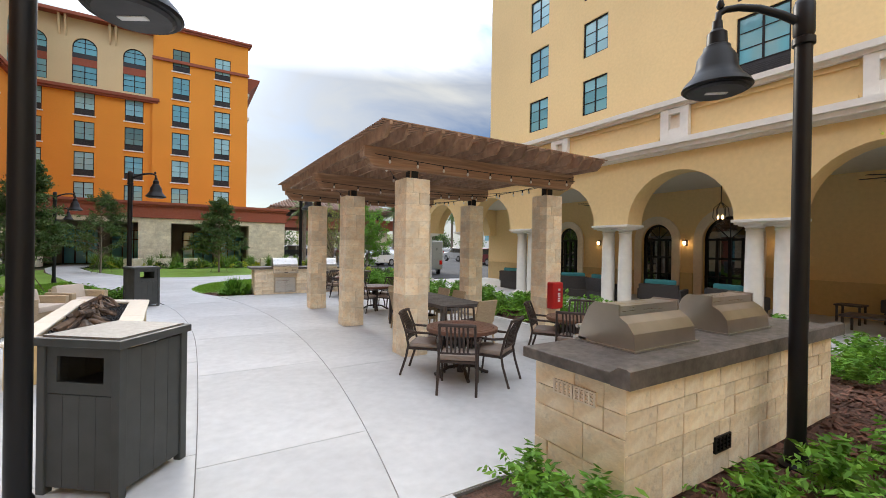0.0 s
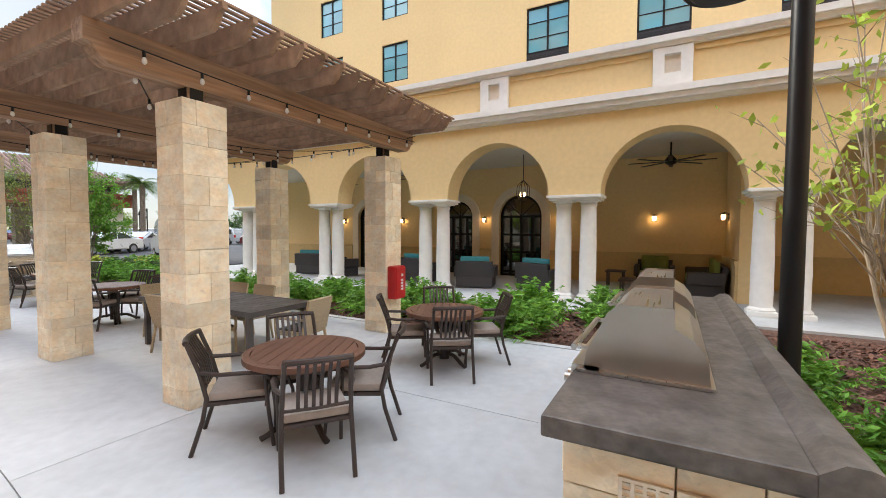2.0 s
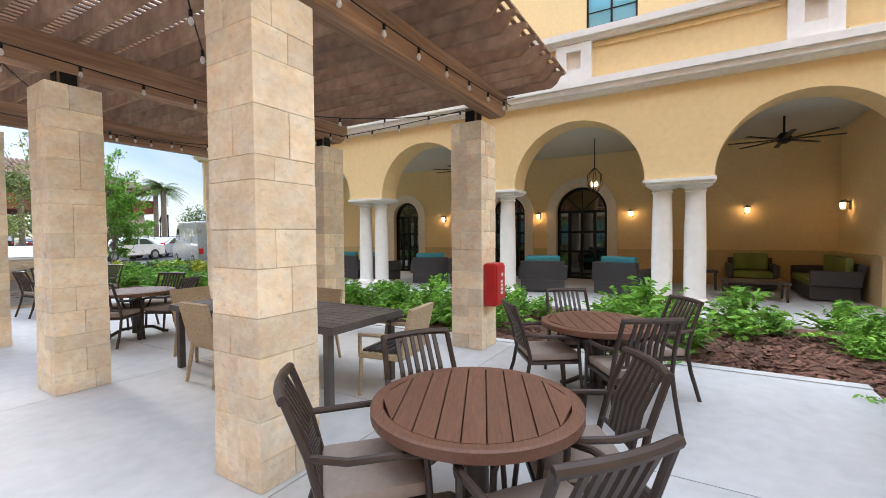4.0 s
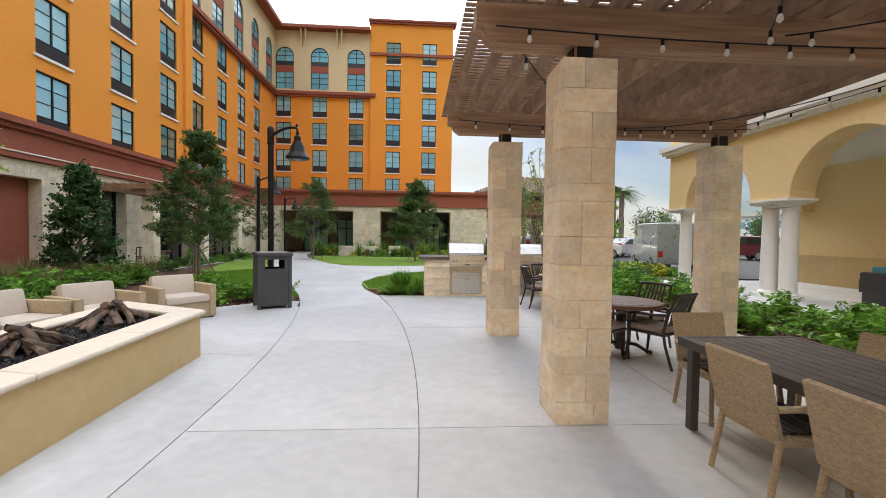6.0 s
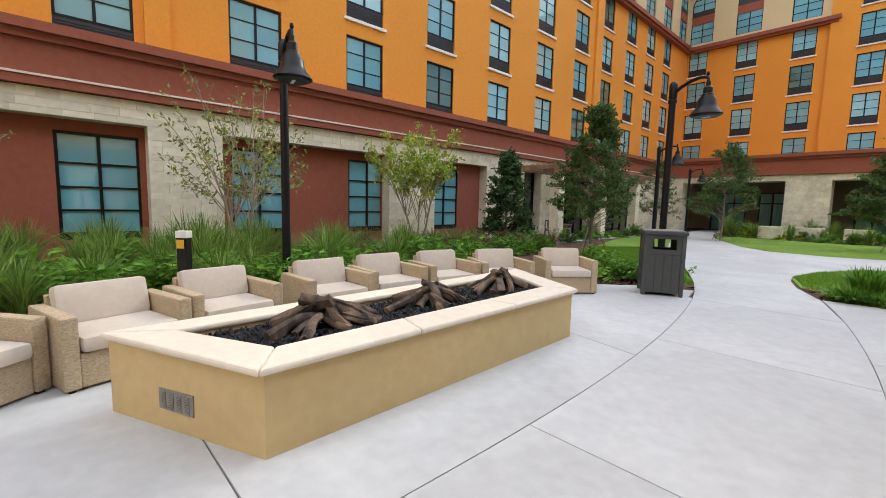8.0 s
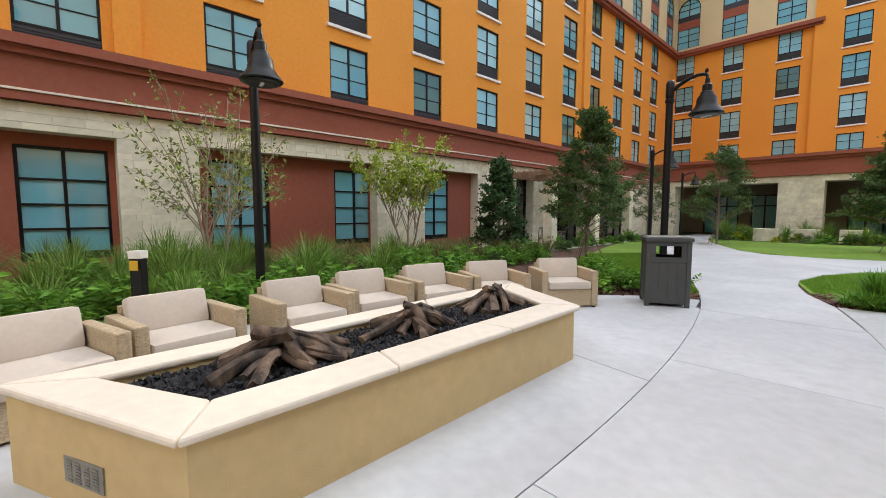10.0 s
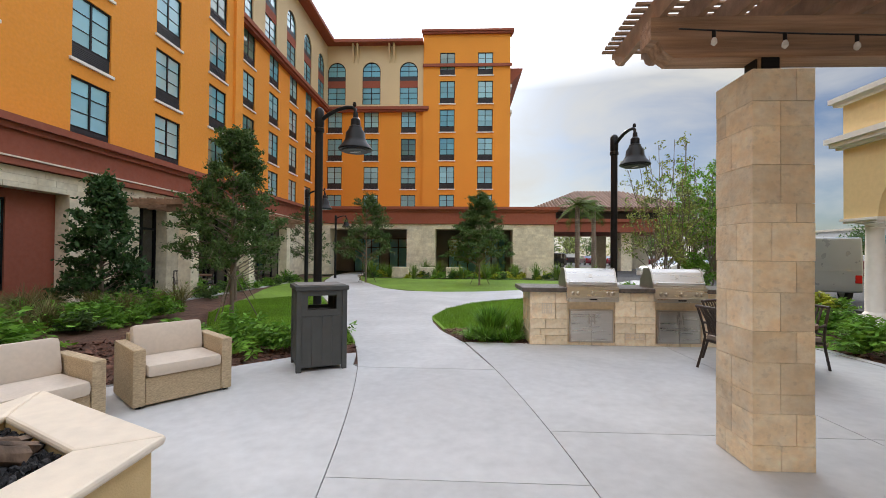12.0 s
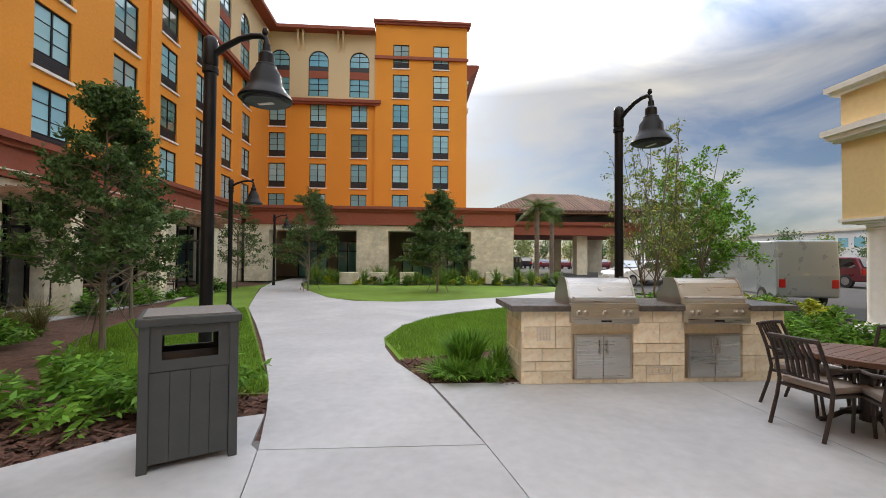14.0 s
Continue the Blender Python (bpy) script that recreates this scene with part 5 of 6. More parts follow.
for k in range(2600):
    u, v = rng.random(), rng.random()
    a = (inner_pts[0][0] * (1 - u) + inner_pts[1][0] * u, inner_pts[0][1] * (1 - u) + inner_pts[1][1] * u)
    b = (inner_pts[3][0] * (1 - u) + inner_pts[2][0] * u, inner_pts[3][1] * (1 - u) + inner_pts[2][1] * u)
    v = 0.02 + 0.96 * v
    x, y = a[0] + (b[0] - a[0]) * v, a[1] + (b[1] - a[1]) * v
    s = rng.uniform(0.012, 0.026)
    n0 = len(rocks.v)
    q = Euler((rng.random() * 6, rng.random() * 6, rng.random() * 6)).to_matrix()
    for p in ((1, 0, 0), (-1, 0, 0), (0, 1, 0), (0, -1, 0), (0, 0, 0.7), (0, 0, -0.7)):
        w = q @ Vector(p) * s * rng.uniform(0.8, 1.2)
        rocks.v.append((x + w.x, y + w.y, 0.447 + rng.uniform(0, 0.018) + w.z))
    rocks.f += [tuple(n0 + i for i in f) for f in ((0, 2, 4), (2, 1, 4), (1, 3, 4), (3, 0, 4), (2, 0, 5), (1, 2, 5), (3, 1, 5), (0, 3, 5))]
tagged(structure("lava_gravel", rocks, M_LAVA, "loose black lava gravel filling the fire pit", "gravel"), kind="stuff")


def log(x, y, r, seed):
    """Charred driftwood logs leaning together like a small tepee."""
    g = random.Random(seed)
    for k in range(18):
        a = g.random() * 6.283
        d0, d1 = g.uniform(0.14, 0.42), g.uniform(-0.14, 0.08)
        c, s = math.cos(a), math.sin(a) * 1.2
        h = g.uniform(0.03, 0.18)
        p0 = Vector((x + c * d0 * 0.8, y + s * d0, 0.47))
        p1 = Vector((x + c * d1, y + s * d1, 0.50 + h))
        mid = p0.lerp(p1, 0.5) + Vector((g.uniform(-0.03, 0.03), g.uniform(-0.03, 0.03), g.uniform(0, 0.03)))
        rad = g.uniform(0.022, 0.05)
        me = Mesh()
        pts = [p0, p0.lerp(mid, 0.5), mid, mid.lerp(p1, 0.5) + Vector((0, 0, 0.01)), p1]
        me.tube(pts, rad, 9, rad * g.uniform(0.45, 1.0))
        me.v = [(vx + g.uniform(-0.010, 0.010), vy + g.uniform(-0.010, 0.010), vz + g.uniform(-0.008, 0.008)) for vx, vy, vz in me.v]
        tagged(part("fire_log", me, M_LOG, None, "", True), "charred brown ceramic log lying on lava gravel", "log", "fire pit logs")


log(-0.72, 7.25, 0.3, 1), log(-0.78, 8.35, 0.3, 2), log(-0.85, 9.45, 0.3, 3)

# ---- small fixtures ----
box = thing("extinguisher_box", "red fire extinguisher cabinet fixed on the stone pillar", "fire extinguisher")
part("cabinet", Mesh().box(6.40, 6.68, 5.26, 5.415, 0.52, 1.03, 0.03), M_REDBOX, box)
part("door", Mesh().box(6.425, 6.655, 5.250, 5.2595, 0.55, 1.0, 0.003), M_REDBOX, box)
letters = Mesh()
for k in range(4):
    letters.box(6.525, 6.585, 5.245, 5.2495, 0.66 + k * 0.045, 0.692 + k * 0.045)
part("lettering", letters, M_SIGN, box, "white vertical lettering")
part("pull", Mesh().box(6.53, 6.58, 5.238, 5.2495, 0.87, 0.91, 0.004), M_SIGN, box, "pale pull tab")
sign = thing("emergency_post", "short black shut-off post with a white and yellow label", "sign post")
part("post", Mesh().box(-0.06, 0.06, -0.05, 0.05, -0.03, 0.92, 0.008), M_BLACK, sign, at=pose(-3.55, 6.95, 0, 0, 0, 45))
part("label_plate", Mesh().box(-0.065, 0.065, -0.06, 0.06, 0.92, 1.0, 0.005), M_SIGN, sign, "white label", at=pose(-3.55, 6.95, 0, 0, 0, 45))
part("button_plate", Mesh().box(0.061, 0.075, -0.04, 0.04, 0.8, 0.9), M_SIGNYELLOW, sign, "yellow push button plate", at=pose(-3.55, 6.95, 0, 0, 0, -45))


# ---- plants ----
def leaf_mesh(centres, normals, size, seed, aspect=2.2):
    """Small kite-shaped leaves at the given centres."""
    g = np.random.default_rng(seed)
    n = len(centres)
    a = g.normal(size=(n, 3))
    a /= np.linalg.norm(a, axis=1)[:, None] + 1e-9
    a = a + normals
    a /= np.linalg.norm(a, axis=1)[:, None] + 1e-9
    b = np.cross(a, g.normal(size=(n, 3)))
    b /= np.linalg.norm(b, axis=1)[:, None] + 1e-9
    s = (size * g.uniform(0.6, 1.3, n))[:, None]
    c = np.asarray(centres)
    w = np.cross(a, b)
    v = np.stack([c - a * s * 0.5, c + b * s / aspect * 0.5 + w * s * 0.06, c + a * s * 0.5, c - b * s / aspect * 0.5 + w * s * 0.06], 1).reshape(-1, 3)
    f = np.arange(n * 4).reshape(-1, 4)
    return v, f


def leaf_object(name, v, f, material, parent=None):
    me = bpy.data.meshes.new(name)
    me.vertices.add(len(v))
    me.vertices.foreach_set("co", np.asarray(v, dtype=np.float32).ravel())
    me.loops.add(f.size)
    me.loops.foreach_set("vertex_index", f.ravel().astype(np.int32))
    me.polygons.add(len(f))
    me.polygons.foreach_set("loop_start", np.arange(0, f.size, f.shape[1], dtype=np.int32))
    me.update(calc_edges=True)
    me.validate()
    me.materials.append(material)
    ob = new(name, me)
    if parent is not None:
        ob.parent = parent
    return ob


def tree(name, label, x, y, h, trunk_h, spread, clear, n_limbs, n_leaf, leaf, material, bark, seed, stems=1, cone=0.0, droop=0.1, trunk_r=0.05, clump=0.28, stakes=False, twigs=6):
    g = np.random.default_rng(seed)
    t = thing(name, label, "tree", at=pose(x, y, -0.04))
    tips = []
    trunk = Mesh()
    limbs = Mesh()
    single = []
    stem_tops = []
    for s in range(stems):
        a = 6.283 * s / stems + g.uniform(0, 0.8)
        lean = 0.0 if stems == 1 else 0.22
        top = Vector((math.cos(a) * lean * trunk_h * 1.3, math.sin(a) * lean * trunk_h * 1.3, trunk_h))
        base = Vector((math.cos(a) * 0.04, math.sin(a) * 0.04, 0)) if stems > 1 else Vector((0, 0, 0))
        mid = base.lerp(top, 0.5) + Vector((g.uniform(-0.05, 0.05), g.uniform(-0.05, 0.05), 0))
        trunk.tube([base, base.lerp(mid, 0.5), mid, top], trunk_r, 8, trunk_r * 0.6)
        stem_tops.append(top)
    for i in range(n_limbs):
        base_top = stem_tops[i % stems]
        u = (i + g.uniform(0, 1)) / n_limbs
        z = clear + (h - clear) * u
        if cone:
            r = spread * (1 - u) ** cone * g.uniform(0.75, 1.1) + 0.12
            start = Vector((0, 0, max(clear * 0.7, min(z - r * 0.35, h * 0.95))))
        else:
            r = spread * math.sin(math.pi * (0.18 + 0.72 * u)) * g.uniform(0.6, 1.12)
            f = g.uniform(0.55, 1.0)
            start = base_top * f
            start.z = min(start.z, z - 0.1)
        a = g.uniform(0, 6.283)
        end = Vector((math.cos(a) * r, math.sin(a) * r, z)) + (Vector((base_top.x, base_top.y, 0)) if stems > 1 else Vector((0, 0, 0)))
        m1 = start.lerp(end, 0.5) + Vector((g.uniform(-0.08, 0.08), g.uniform(-0.08, 0.08), r * 0.12))
        (trunk if name == "far_tree" else limbs).tube([start, m1, end], trunk_r * 0.34, 5, 0.006)
        if name != "far_tree":
            single.append(Mesh().tube([start, m1, end], trunk_r * 0.34, 5, 0.006))
        if name == "far_tree":
            tips += [(end, 1.0), (m1.lerp(end, 0.55), 0.9), (m1, 0.6)]
            continue
        # twigs along the outer part of the limb carry the leaves
        length = (end - start).length
        for j in range(twigs):
            u_t = 0.30 + 0.70 * (j + 0.6) / twigs
            foot = start.lerp(m1, u_t * 2) if u_t < 0.5 else m1.lerp(end, u_t * 2 - 1)
            way = (end - start).normalized() * 0.7 + Vector((g.normal(), g.normal(), g.normal() * 0.6 + 0.15)) * 0.75
            tip = foot + way.normalized() * (0.10 + clump * g.uniform(0.5, 1.3)) * (0.6 + 0.5 * min(1.0, length))
            single[-1].tube([foot, tip], 0.006, 3, 0.002)
            for w in (0.45, 0.75, 1.0):
                tips.append((foot.lerp(tip, w), 1.0))
    if stems == 1 or cone:
        trunk.tube([Vector((0, 0, trunk_h * 0.9)), Vector((0, 0, h * 0.92))], trunk_r * 0.6, 6, 0.008)
    part("trunk", trunk, bark, t, smooth=True)
    for m in single:
        part("limb", m, bark, t, smooth=True)
    per = max(2, n_leaf // len(tips))
    cs, ns = [], []
    for p, k in tips:
        m = int(per * k * g.uniform(0.5, 1.5))
        off = g.normal(size=(m, 3)) * (clump if name == "far_tree" else leaf * 0.62) * np.array([1, 1, 0.7])
        cs.append(np.array(p) + off)
        ns.append(off / (np.linalg.norm(off, axis=1)[:, None] + 1e-6) * 0.6 + np.array([0, 0, -droop]))
    v, f = leaf_mesh(np.concatenate(cs), np.concatenate(ns), leaf, seed)
    leaf_object("crown", v, f, material, t)
    if stakes:
        for k in range(3):
            a = 2.094 * k + 0.4
            part("stake", Mesh().tube([(0.55 * math.cos(a), 0.55 * math.sin(a), 0), (0.03 * math.cos(a), 0.03 * math.sin(a), 1.0)], 0.012, 5), M_BARK, t, "thin brace")
    return t


OAK, CRAPE = "young oak tree with a loose green crown, staked in mulch", "slender multi-stemmed tree with sparse lime leaves"
tree("oak_tree", OAK, -3.6, 16.7, 4.08, 2.4, 1.28, 1.25, 66, 27000, 0.078, M_LEAFOAK, M_BARK, 3, cone=0.95, stakes=True, clump=0.2, twigs=7)
tree("oak_tree", "young oak tree with a full green crown on the lawn", 2.2, 27.9, 4.2, 2.5, 1.45, 1.2, 66, 26000, 0.10, M_LEAFOAK, M_BARK, 4, cone=0.75, stakes=True, clump=0.3, twigs=6)
tree("oak_tree", "young oak tree with an open green crown by the path", -3.4, 28.5, 4.2, 2.5, 1.45, 1.3, 44, 11000, 0.10, M_LEAFOAK, M_BARK, 5, cone=0.6, stakes=True, clump=0.34)
tree("oak_tree", "young oak tree with an open green crown by the terrace", -7.0, 30.0, 3.8, 2.4, 1.2, 1.2, 34, 4500, 0.10, M_LEAFOAK, M_BARK, 15, cone=0.6, clump=0.3)
tree("oak_tree", "thin young tree by the trellis terrace", -5.6, 20.5, 3.0, 1.8, 0.9, 0.9, 26, 2200, 0.08, M_LEAFOAK, M_BARK, 16, cone=0.6, clump=0.26, stakes=True)
tree("magnolia", "dark glossy cone-shaped magnolia against the hotel wall", -7.3, 17.6, 3.2, 2.6, 0.85, 0.35, 80, 9000, 0.13, M_LEAFDARK, M_BARK, 6, cone=0.9, clump=0.14, twigs=4)
tree("crape_myrtle", CRAPE, -7.4, 13.6, 3.5, 1.5, 1.05, 2.25, 34, 5200, 0.11, M_LEAFLIME, M_SMOOTHBARK, 7, stems=3, trunk_r=0.035, clump=0.2, twigs=5)
tree("crape_myrtle", "slender tree with sparse yellowing leaves and bare twigs", -7.2, 8.75, 3.75, 1.5, 1.2, 1.5, 42, 2600, 0.095, M_LEAFOLIVE, M_SMOOTHBARK, 8, stems=4, trunk_r=0.035, clump=0.24, twigs=5)
tree("crape_myrtle", "slender tree with sparse yellowing leaves and bare twigs", -7.6, 4.2, 3.5, 1.5, 1.1, 1.7, 34, 1500, 0.095, M_LEAFOLIVE, M_SMOOTHBARK, 9, stems=3, trunk_r=0.035, clump=0.24, twigs=4)
tree("crape_myrtle", "slender leaning tree with long light green leaves", 7.7, -0.7, 4.4, 1.6, 1.25, 1.7, 40, 1300, 0.14, M_LEAFLIME, M_SMOOTHBARK, 10, stems=3, trunk_r=0.032, clump=0.3, droop=0.5, twigs=4)
tree("olive_tree", "airy small tree with grey-green leaves", 6.6, 18.9, 4.5, 1.6, 0.9, 1.3, 46, 4200, 0.085, M_LEAFOLIVE, M_BARK, 11, stems=3, trunk_r=0.03, clump=0.22, twigs=5)
tree("olive_tree", "airy small tree with fresh green leaves", 8.1, 19.9, 4.3, 1.5, 1.05, 0.9, 56, 15000, 0.095, M_LEAF, M_BARK, 12, stems=3, trunk_r=0.03, clump=0.24, twigs=5)


def palm(x, y, h, r, seed, fan=False):
    g = np.random.default_rng(seed)
    t = thing("palm_tree", "tall palm tree with a ringed trunk and arching fronds", "palm tree", at=pose(x, y, -0.05))
    prof = []
    k = int(h / 0.16)
    for i in range(k):
        z = h * i / k
        prof += [(r * 1.05, z), (r * 0.9, z + h / k * 0.9)]
    part("trunk", Mesh().lathe(prof, n=12), M_BARK, t)
    cs = []
    for i in range(26):
        a, e = g.uniform(0, 6.283), g.uniform(-0.5, 1.2)
        L = g.uniform(1.4, 1.9) * (0.75 if fan else 1)
        m = Mesh()
        pts = []
        for j in range(9):
            u = j / 8
            pts.append(Vector((math.cos(a) * L * u * math.cos(e * (1 - 0.5 * u)), math.sin(a) * L * u * math.cos(e * (1 - 0.5 * u)), h + L * (math.sin(e) * u - 0.55 * u * u))))
        m.tube(pts, 0.02, 4, 0.006)
        side = Vector((-math.sin(a), math.cos(a), 0))
        for j in range(1, 9):
            for q in range(3):
                p = pts[j - 1].lerp(pts[j], q / 3)
                d = (pts[j] - pts[j - 1]).normalized()
                ll = 0.42 * math.sin(math.pi * min(1, 0.15 + 0.8 * j / 9)) * (1.3 if fan else 1)
                for sgn in (-1, 1):
                    tip = p + side * sgn * ll + d * ll * 0.6 + Vector((0, 0, -ll * 0.35))
                    n0 = len(m.v)
                    m.v += [tuple(p - d * 0.025), tuple(p + d * 0.025), tuple(tip)]
                    m.f.append((n0, n0 + 1, n0 + 2))
        part("frond", m, M_PALM, t)
    return t


palm(9.4, 37.5, 5.0, 0.17, 1), palm(11.6, 41.0, 5.2, 0.17, 2, True), palm(22, 46, 6.0, 0.2, 3), palm(20, 40.5, 5.4, 0.2, 4), palm(38, 58, 7, 0.2, 5)


def rosette(n_stem, leaflets, L, size, material, seed, up=1.0):
    """A shrub of arching stems with paired leaflets, as arrays."""
    g = np.random.default_rng(seed)
    cs, ns = [], []
    for s in range(n_stem):
        a, e = g.uniform(0, 6.283), g.uniform(0.25, 1.35) * up
        l = L * g.uniform(0.7, 1.15)
        for j in range(leaflets):
            u = 0.25 + 0.75 * j / leaflets
            p = np.array([math.cos(a) * math.cos(e) * l * u, math.sin(a) * math.cos(e) * l * u, l * (math.sin(e) * u - 0.3 * u * u) + 0.03])
            side = np.array([-math.sin(a), math.cos(a), 0.15]) * (1 if j % 2 else -1)
            cs.append(p + side * size * 0.4)
            ns.append(side * 2 + np.array([math.cos(a), math.sin(a), -0.2]))
    return np.array(cs), np.array(ns)


def bush_kind(name, label, variants, category="shrub"):
    out = []
    for k, (n_stem, leaflets, L, size, material, asp) in enumerate(variants):
        c, n_ = rosette(n_stem, leaflets, L, size, material, 31 + k, 1.25)
        v, f = leaf_mesh(c, n_, size, 77 + k, asp)
        v[:, 2] = np.maximum(v[:, 2], 0.0)
        ob = leaf_object(name, v, f, material)
        out.append(tagged(ob, label, category, name + "s"))
    return out


used = {}


def plant(protos, x, y, s, seed, z=-0.035):
    g = random.Random(seed)
    src = protos[g.randrange(len(protos))]
    m = pose(x, y, z, 0, 0, g.uniform(0, 360))
    sc = s * g.uniform(0.85, 1.15)
    if src.name not in used:
        used[src.name] = 1
        src.matrix_basis = m @ Matrix.Scale(sc, 4)
        return
    ob = src.copy()
    scene.collection.objects.link(ob)
    ob.matrix_basis = m @ Matrix.Scale(sc, 4)


coontie = bush_kind("leafy_shrub", "glossy green leafy shrub growing in mulch", [(34, 16, 0.66, 0.12, M_LEAF, 3.4), (28, 16, 0.76, 0.13, M_LEAF, 3.2), (38, 14, 0.58, 0.11, M_LEAF, 3.2)])
small = bush_kind("low_shrub", "low mid-green shrub growing in mulch", [(26, 12, 0.4, 0.09, M_LEAF, 2.4), (26, 12, 0.42, 0.09, M_LEAFOAK, 2.4)])
lime = bush_kind("yellow_shrub", "low yellow-green flowering shrub in the bed", [(30, 12, 0.4, 0.09, M_FLOWER, 2.4)])


def tuft_kind(name, label, n, L, w, material, bend, seed):
    g = np.random.default_rng(seed)
    v, f = [], []
    for i in range(n):
        a, b = g.uniform(0, 6.283), g.uniform(0, 6.283)
        r0 = g.uniform(0, 0.09)
        l, lean = L * g.uniform(0.6, 1.1), g.uniform(0.1, bend)
        base = np.array([math.cos(b) * r0, math.sin(b) * r0, 0])
        d, s = np.array([math.cos(a), math.sin(a), 0]), np.array([-math.sin(a), math.cos(a), 0])
        pts = [base + d * lean * l * u * u + np.array([0, 0, l * u * (1 - 0.35 * lean * u)]) for u in (0, 0.4, 0.75, 1)]
        n0 = len(v)
        for p, ww in zip(pts, (w, w, w * 0.7, w * 0.1)):
            v += [p - s * ww / 2, p + s * ww / 2]
        for k in range(3):
            f.append((n0 + 2 * k, n0 + 2 * k + 1, n0 + 2 * k + 3, n0 + 2 * k + 2))
    return [tagged(leaf_object(name, np.array(v), np.array(f), material), label, "grass clump", name + "s")]


reed = tuft_kind("tall_grass", "tall green ornamental grass clump", 150, 0.85, 0.014, M_REED, 0.9, 1)
russet = tuft_kind("russet_grass", "hazy russet ornamental grass clump", 190, 0.62, 0.010, M_RUSSET, 1.0, 2)
iris = tuft_kind("iris_clump", "dark green sword-leaved iris clump in mulch", 60, 0.6, 0.03, M_LEAF, 0.6, 3)
lily = tuft_kind("liriope_clump", "low strap-leaved green clump in mulch", 80, 0.32, 0.02, M_LEAF, 1.6, 4)

g = random.Random(9)
# east bed between patio and arcade
for k in range(78):
    x, y = g.uniform(7.15, 9.45), g.uniform(2.6, 17.5)
    plant(coontie if x < 8.7 or g.random() < 0.6 else small, x, y, g.uniform(0.8, 1.15), k)
for k in range(34):
    plant(coontie, g.uniform(6.7, 9.4), g.uniform(-7, 2.4), g.uniform(0.55, 0.9), 100 + k)
for x, y, s in ((2.44, 1.62, 0.72), (2.25, 1.35, 0.6), (2.55, 1.2, 0.6), (2.55, 0.85, 0.75), (2.3, 0.95, 0.6), (2.95, 0.35, 0.7), (3.5, 0.75, 0.7), (4.2, 0.6, 0.8), (3.9, 0.2, 0.8), (5.0, 0.35, 0.8), (5.6, 0.5, 0.75), (5.4, -0.6, 0.9), (6.4, 0.3, 0.8), (4.6, -0.8, 0.9), (3.2, -0.6, 0.8), (2.5, -1.4, 0.8), (6.4, 1.8, 0.6)):
    plant(coontie, x, y, s, int(x * 100 + y * 10))
# west bed
for k in range(120):
    y = g.uniform(1.5, 19)
    x = g.uniform(-8.9, -5.6)
    plant(reed if y < 9.5 and g.random() < 0.8 else russet, x, y, g.uniform(0.95, 1.35), 1200 + k)
for k in range(130):
    y = g.uniform(1.5, 17)
    x = g.uniform(-6.3, -3.9 - 0.0) if y < 12 else (g.uniform(-7.2, -3.4) if y < 13 else g.uniform(-7.4, -5.2))
    plant(coontie if g.random() < 0.6 else (reed if y < 8 else small), x, y, g.uniform(0.8, 1.2), 1400 + k)
for k in range(60):
    plant(reed if g.random() < 0.5 else coontie, g.uniform(-6.6, -4.3), g.uniform(2, 12.5), g.uniform(1.0, 1.3), 1600 + k)
for k in range(46):
    y = g.uniform(17, 30)
    x = g.uniform(-7.6, -5.6) if y < 21 else g.uniform(-7.6, -6.8)
    plant(small if g.random() < 0.7 else coontie, x, y, g.uniform(0.8, 1.2), 400 + k)
for x, y in ((-1.35, 13.95), (-1.05, 14.1), (-1.7, 13.9), (-0.75, 14.2), (-2.1, 14.0), (-2.5, 13.6), (-2.9, 13.9)):
    plant(coontie, x, y, 0.95, int(-x * 100))
for k in range(10):
    plant(iris, g.uniform(1.75, 2.3), g.uniform(15.0, 15.6), g.uniform(0.8, 1.05), 500 + k)
for k in range(16):
    plant(lily, g.uniform(1.45, 2.35), g.uniform(14.72, 15.2), g.uniform(0.8, 1.1), 520 + k)
# bed before the north podium, and round the parking edge
for k in range(130):
    x, y = g.uniform(-4.4, 9.2), g.uniform(32.2, 35.2)
    plant(lime if g.random() < 0.28 else (small if g.random() < 0.6 else reed), x, y, g.uniform(0.9, 1.5), 600 + k)
for k in range(70):
    x, y = g.uniform(6.6, 9.6), g.uniform(16, 24)
    plant(coontie if g.random() < 0.5 else small, x, y, g.uniform(0.7, 1.1), 800 + k)
for k in range(40):
    x = g.uniform(9.6, 12.0)
    plant(small if g.random() < 0.6 else lime, x, g.uniform(19.3, 23), g.uniform(1.0, 1.5), 900 + k)

# lawn blades near the walk, and loose bark in the beds
gn = np.random.default_rng(5)


def scatter(poly, n):
    px, py = np.array([p[0] for p in poly]), np.array([p[1] for p in poly])
    out = []
    while sum(len(o) for o in out) < n:
        q = np.stack([gn.uniform(px.min(), px.max(), n), gn.uniform(py.min(), py.max(), n)], 1)
        inside = np.zeros(n, bool)
        j = len(poly) - 1
        for i in range(len(poly)):
            cross = ((py[i] > q[:, 1]) != (py[j] > q[:, 1])) & (q[:, 0] < (px[j] - px[i]) * (q[:, 1] - py[i]) / (py[j] - py[i] + 1e-12) + px[i])
            inside ^= cross
            j = i
        out.append(q[inside])
    return np.concatenate(out)[:n]


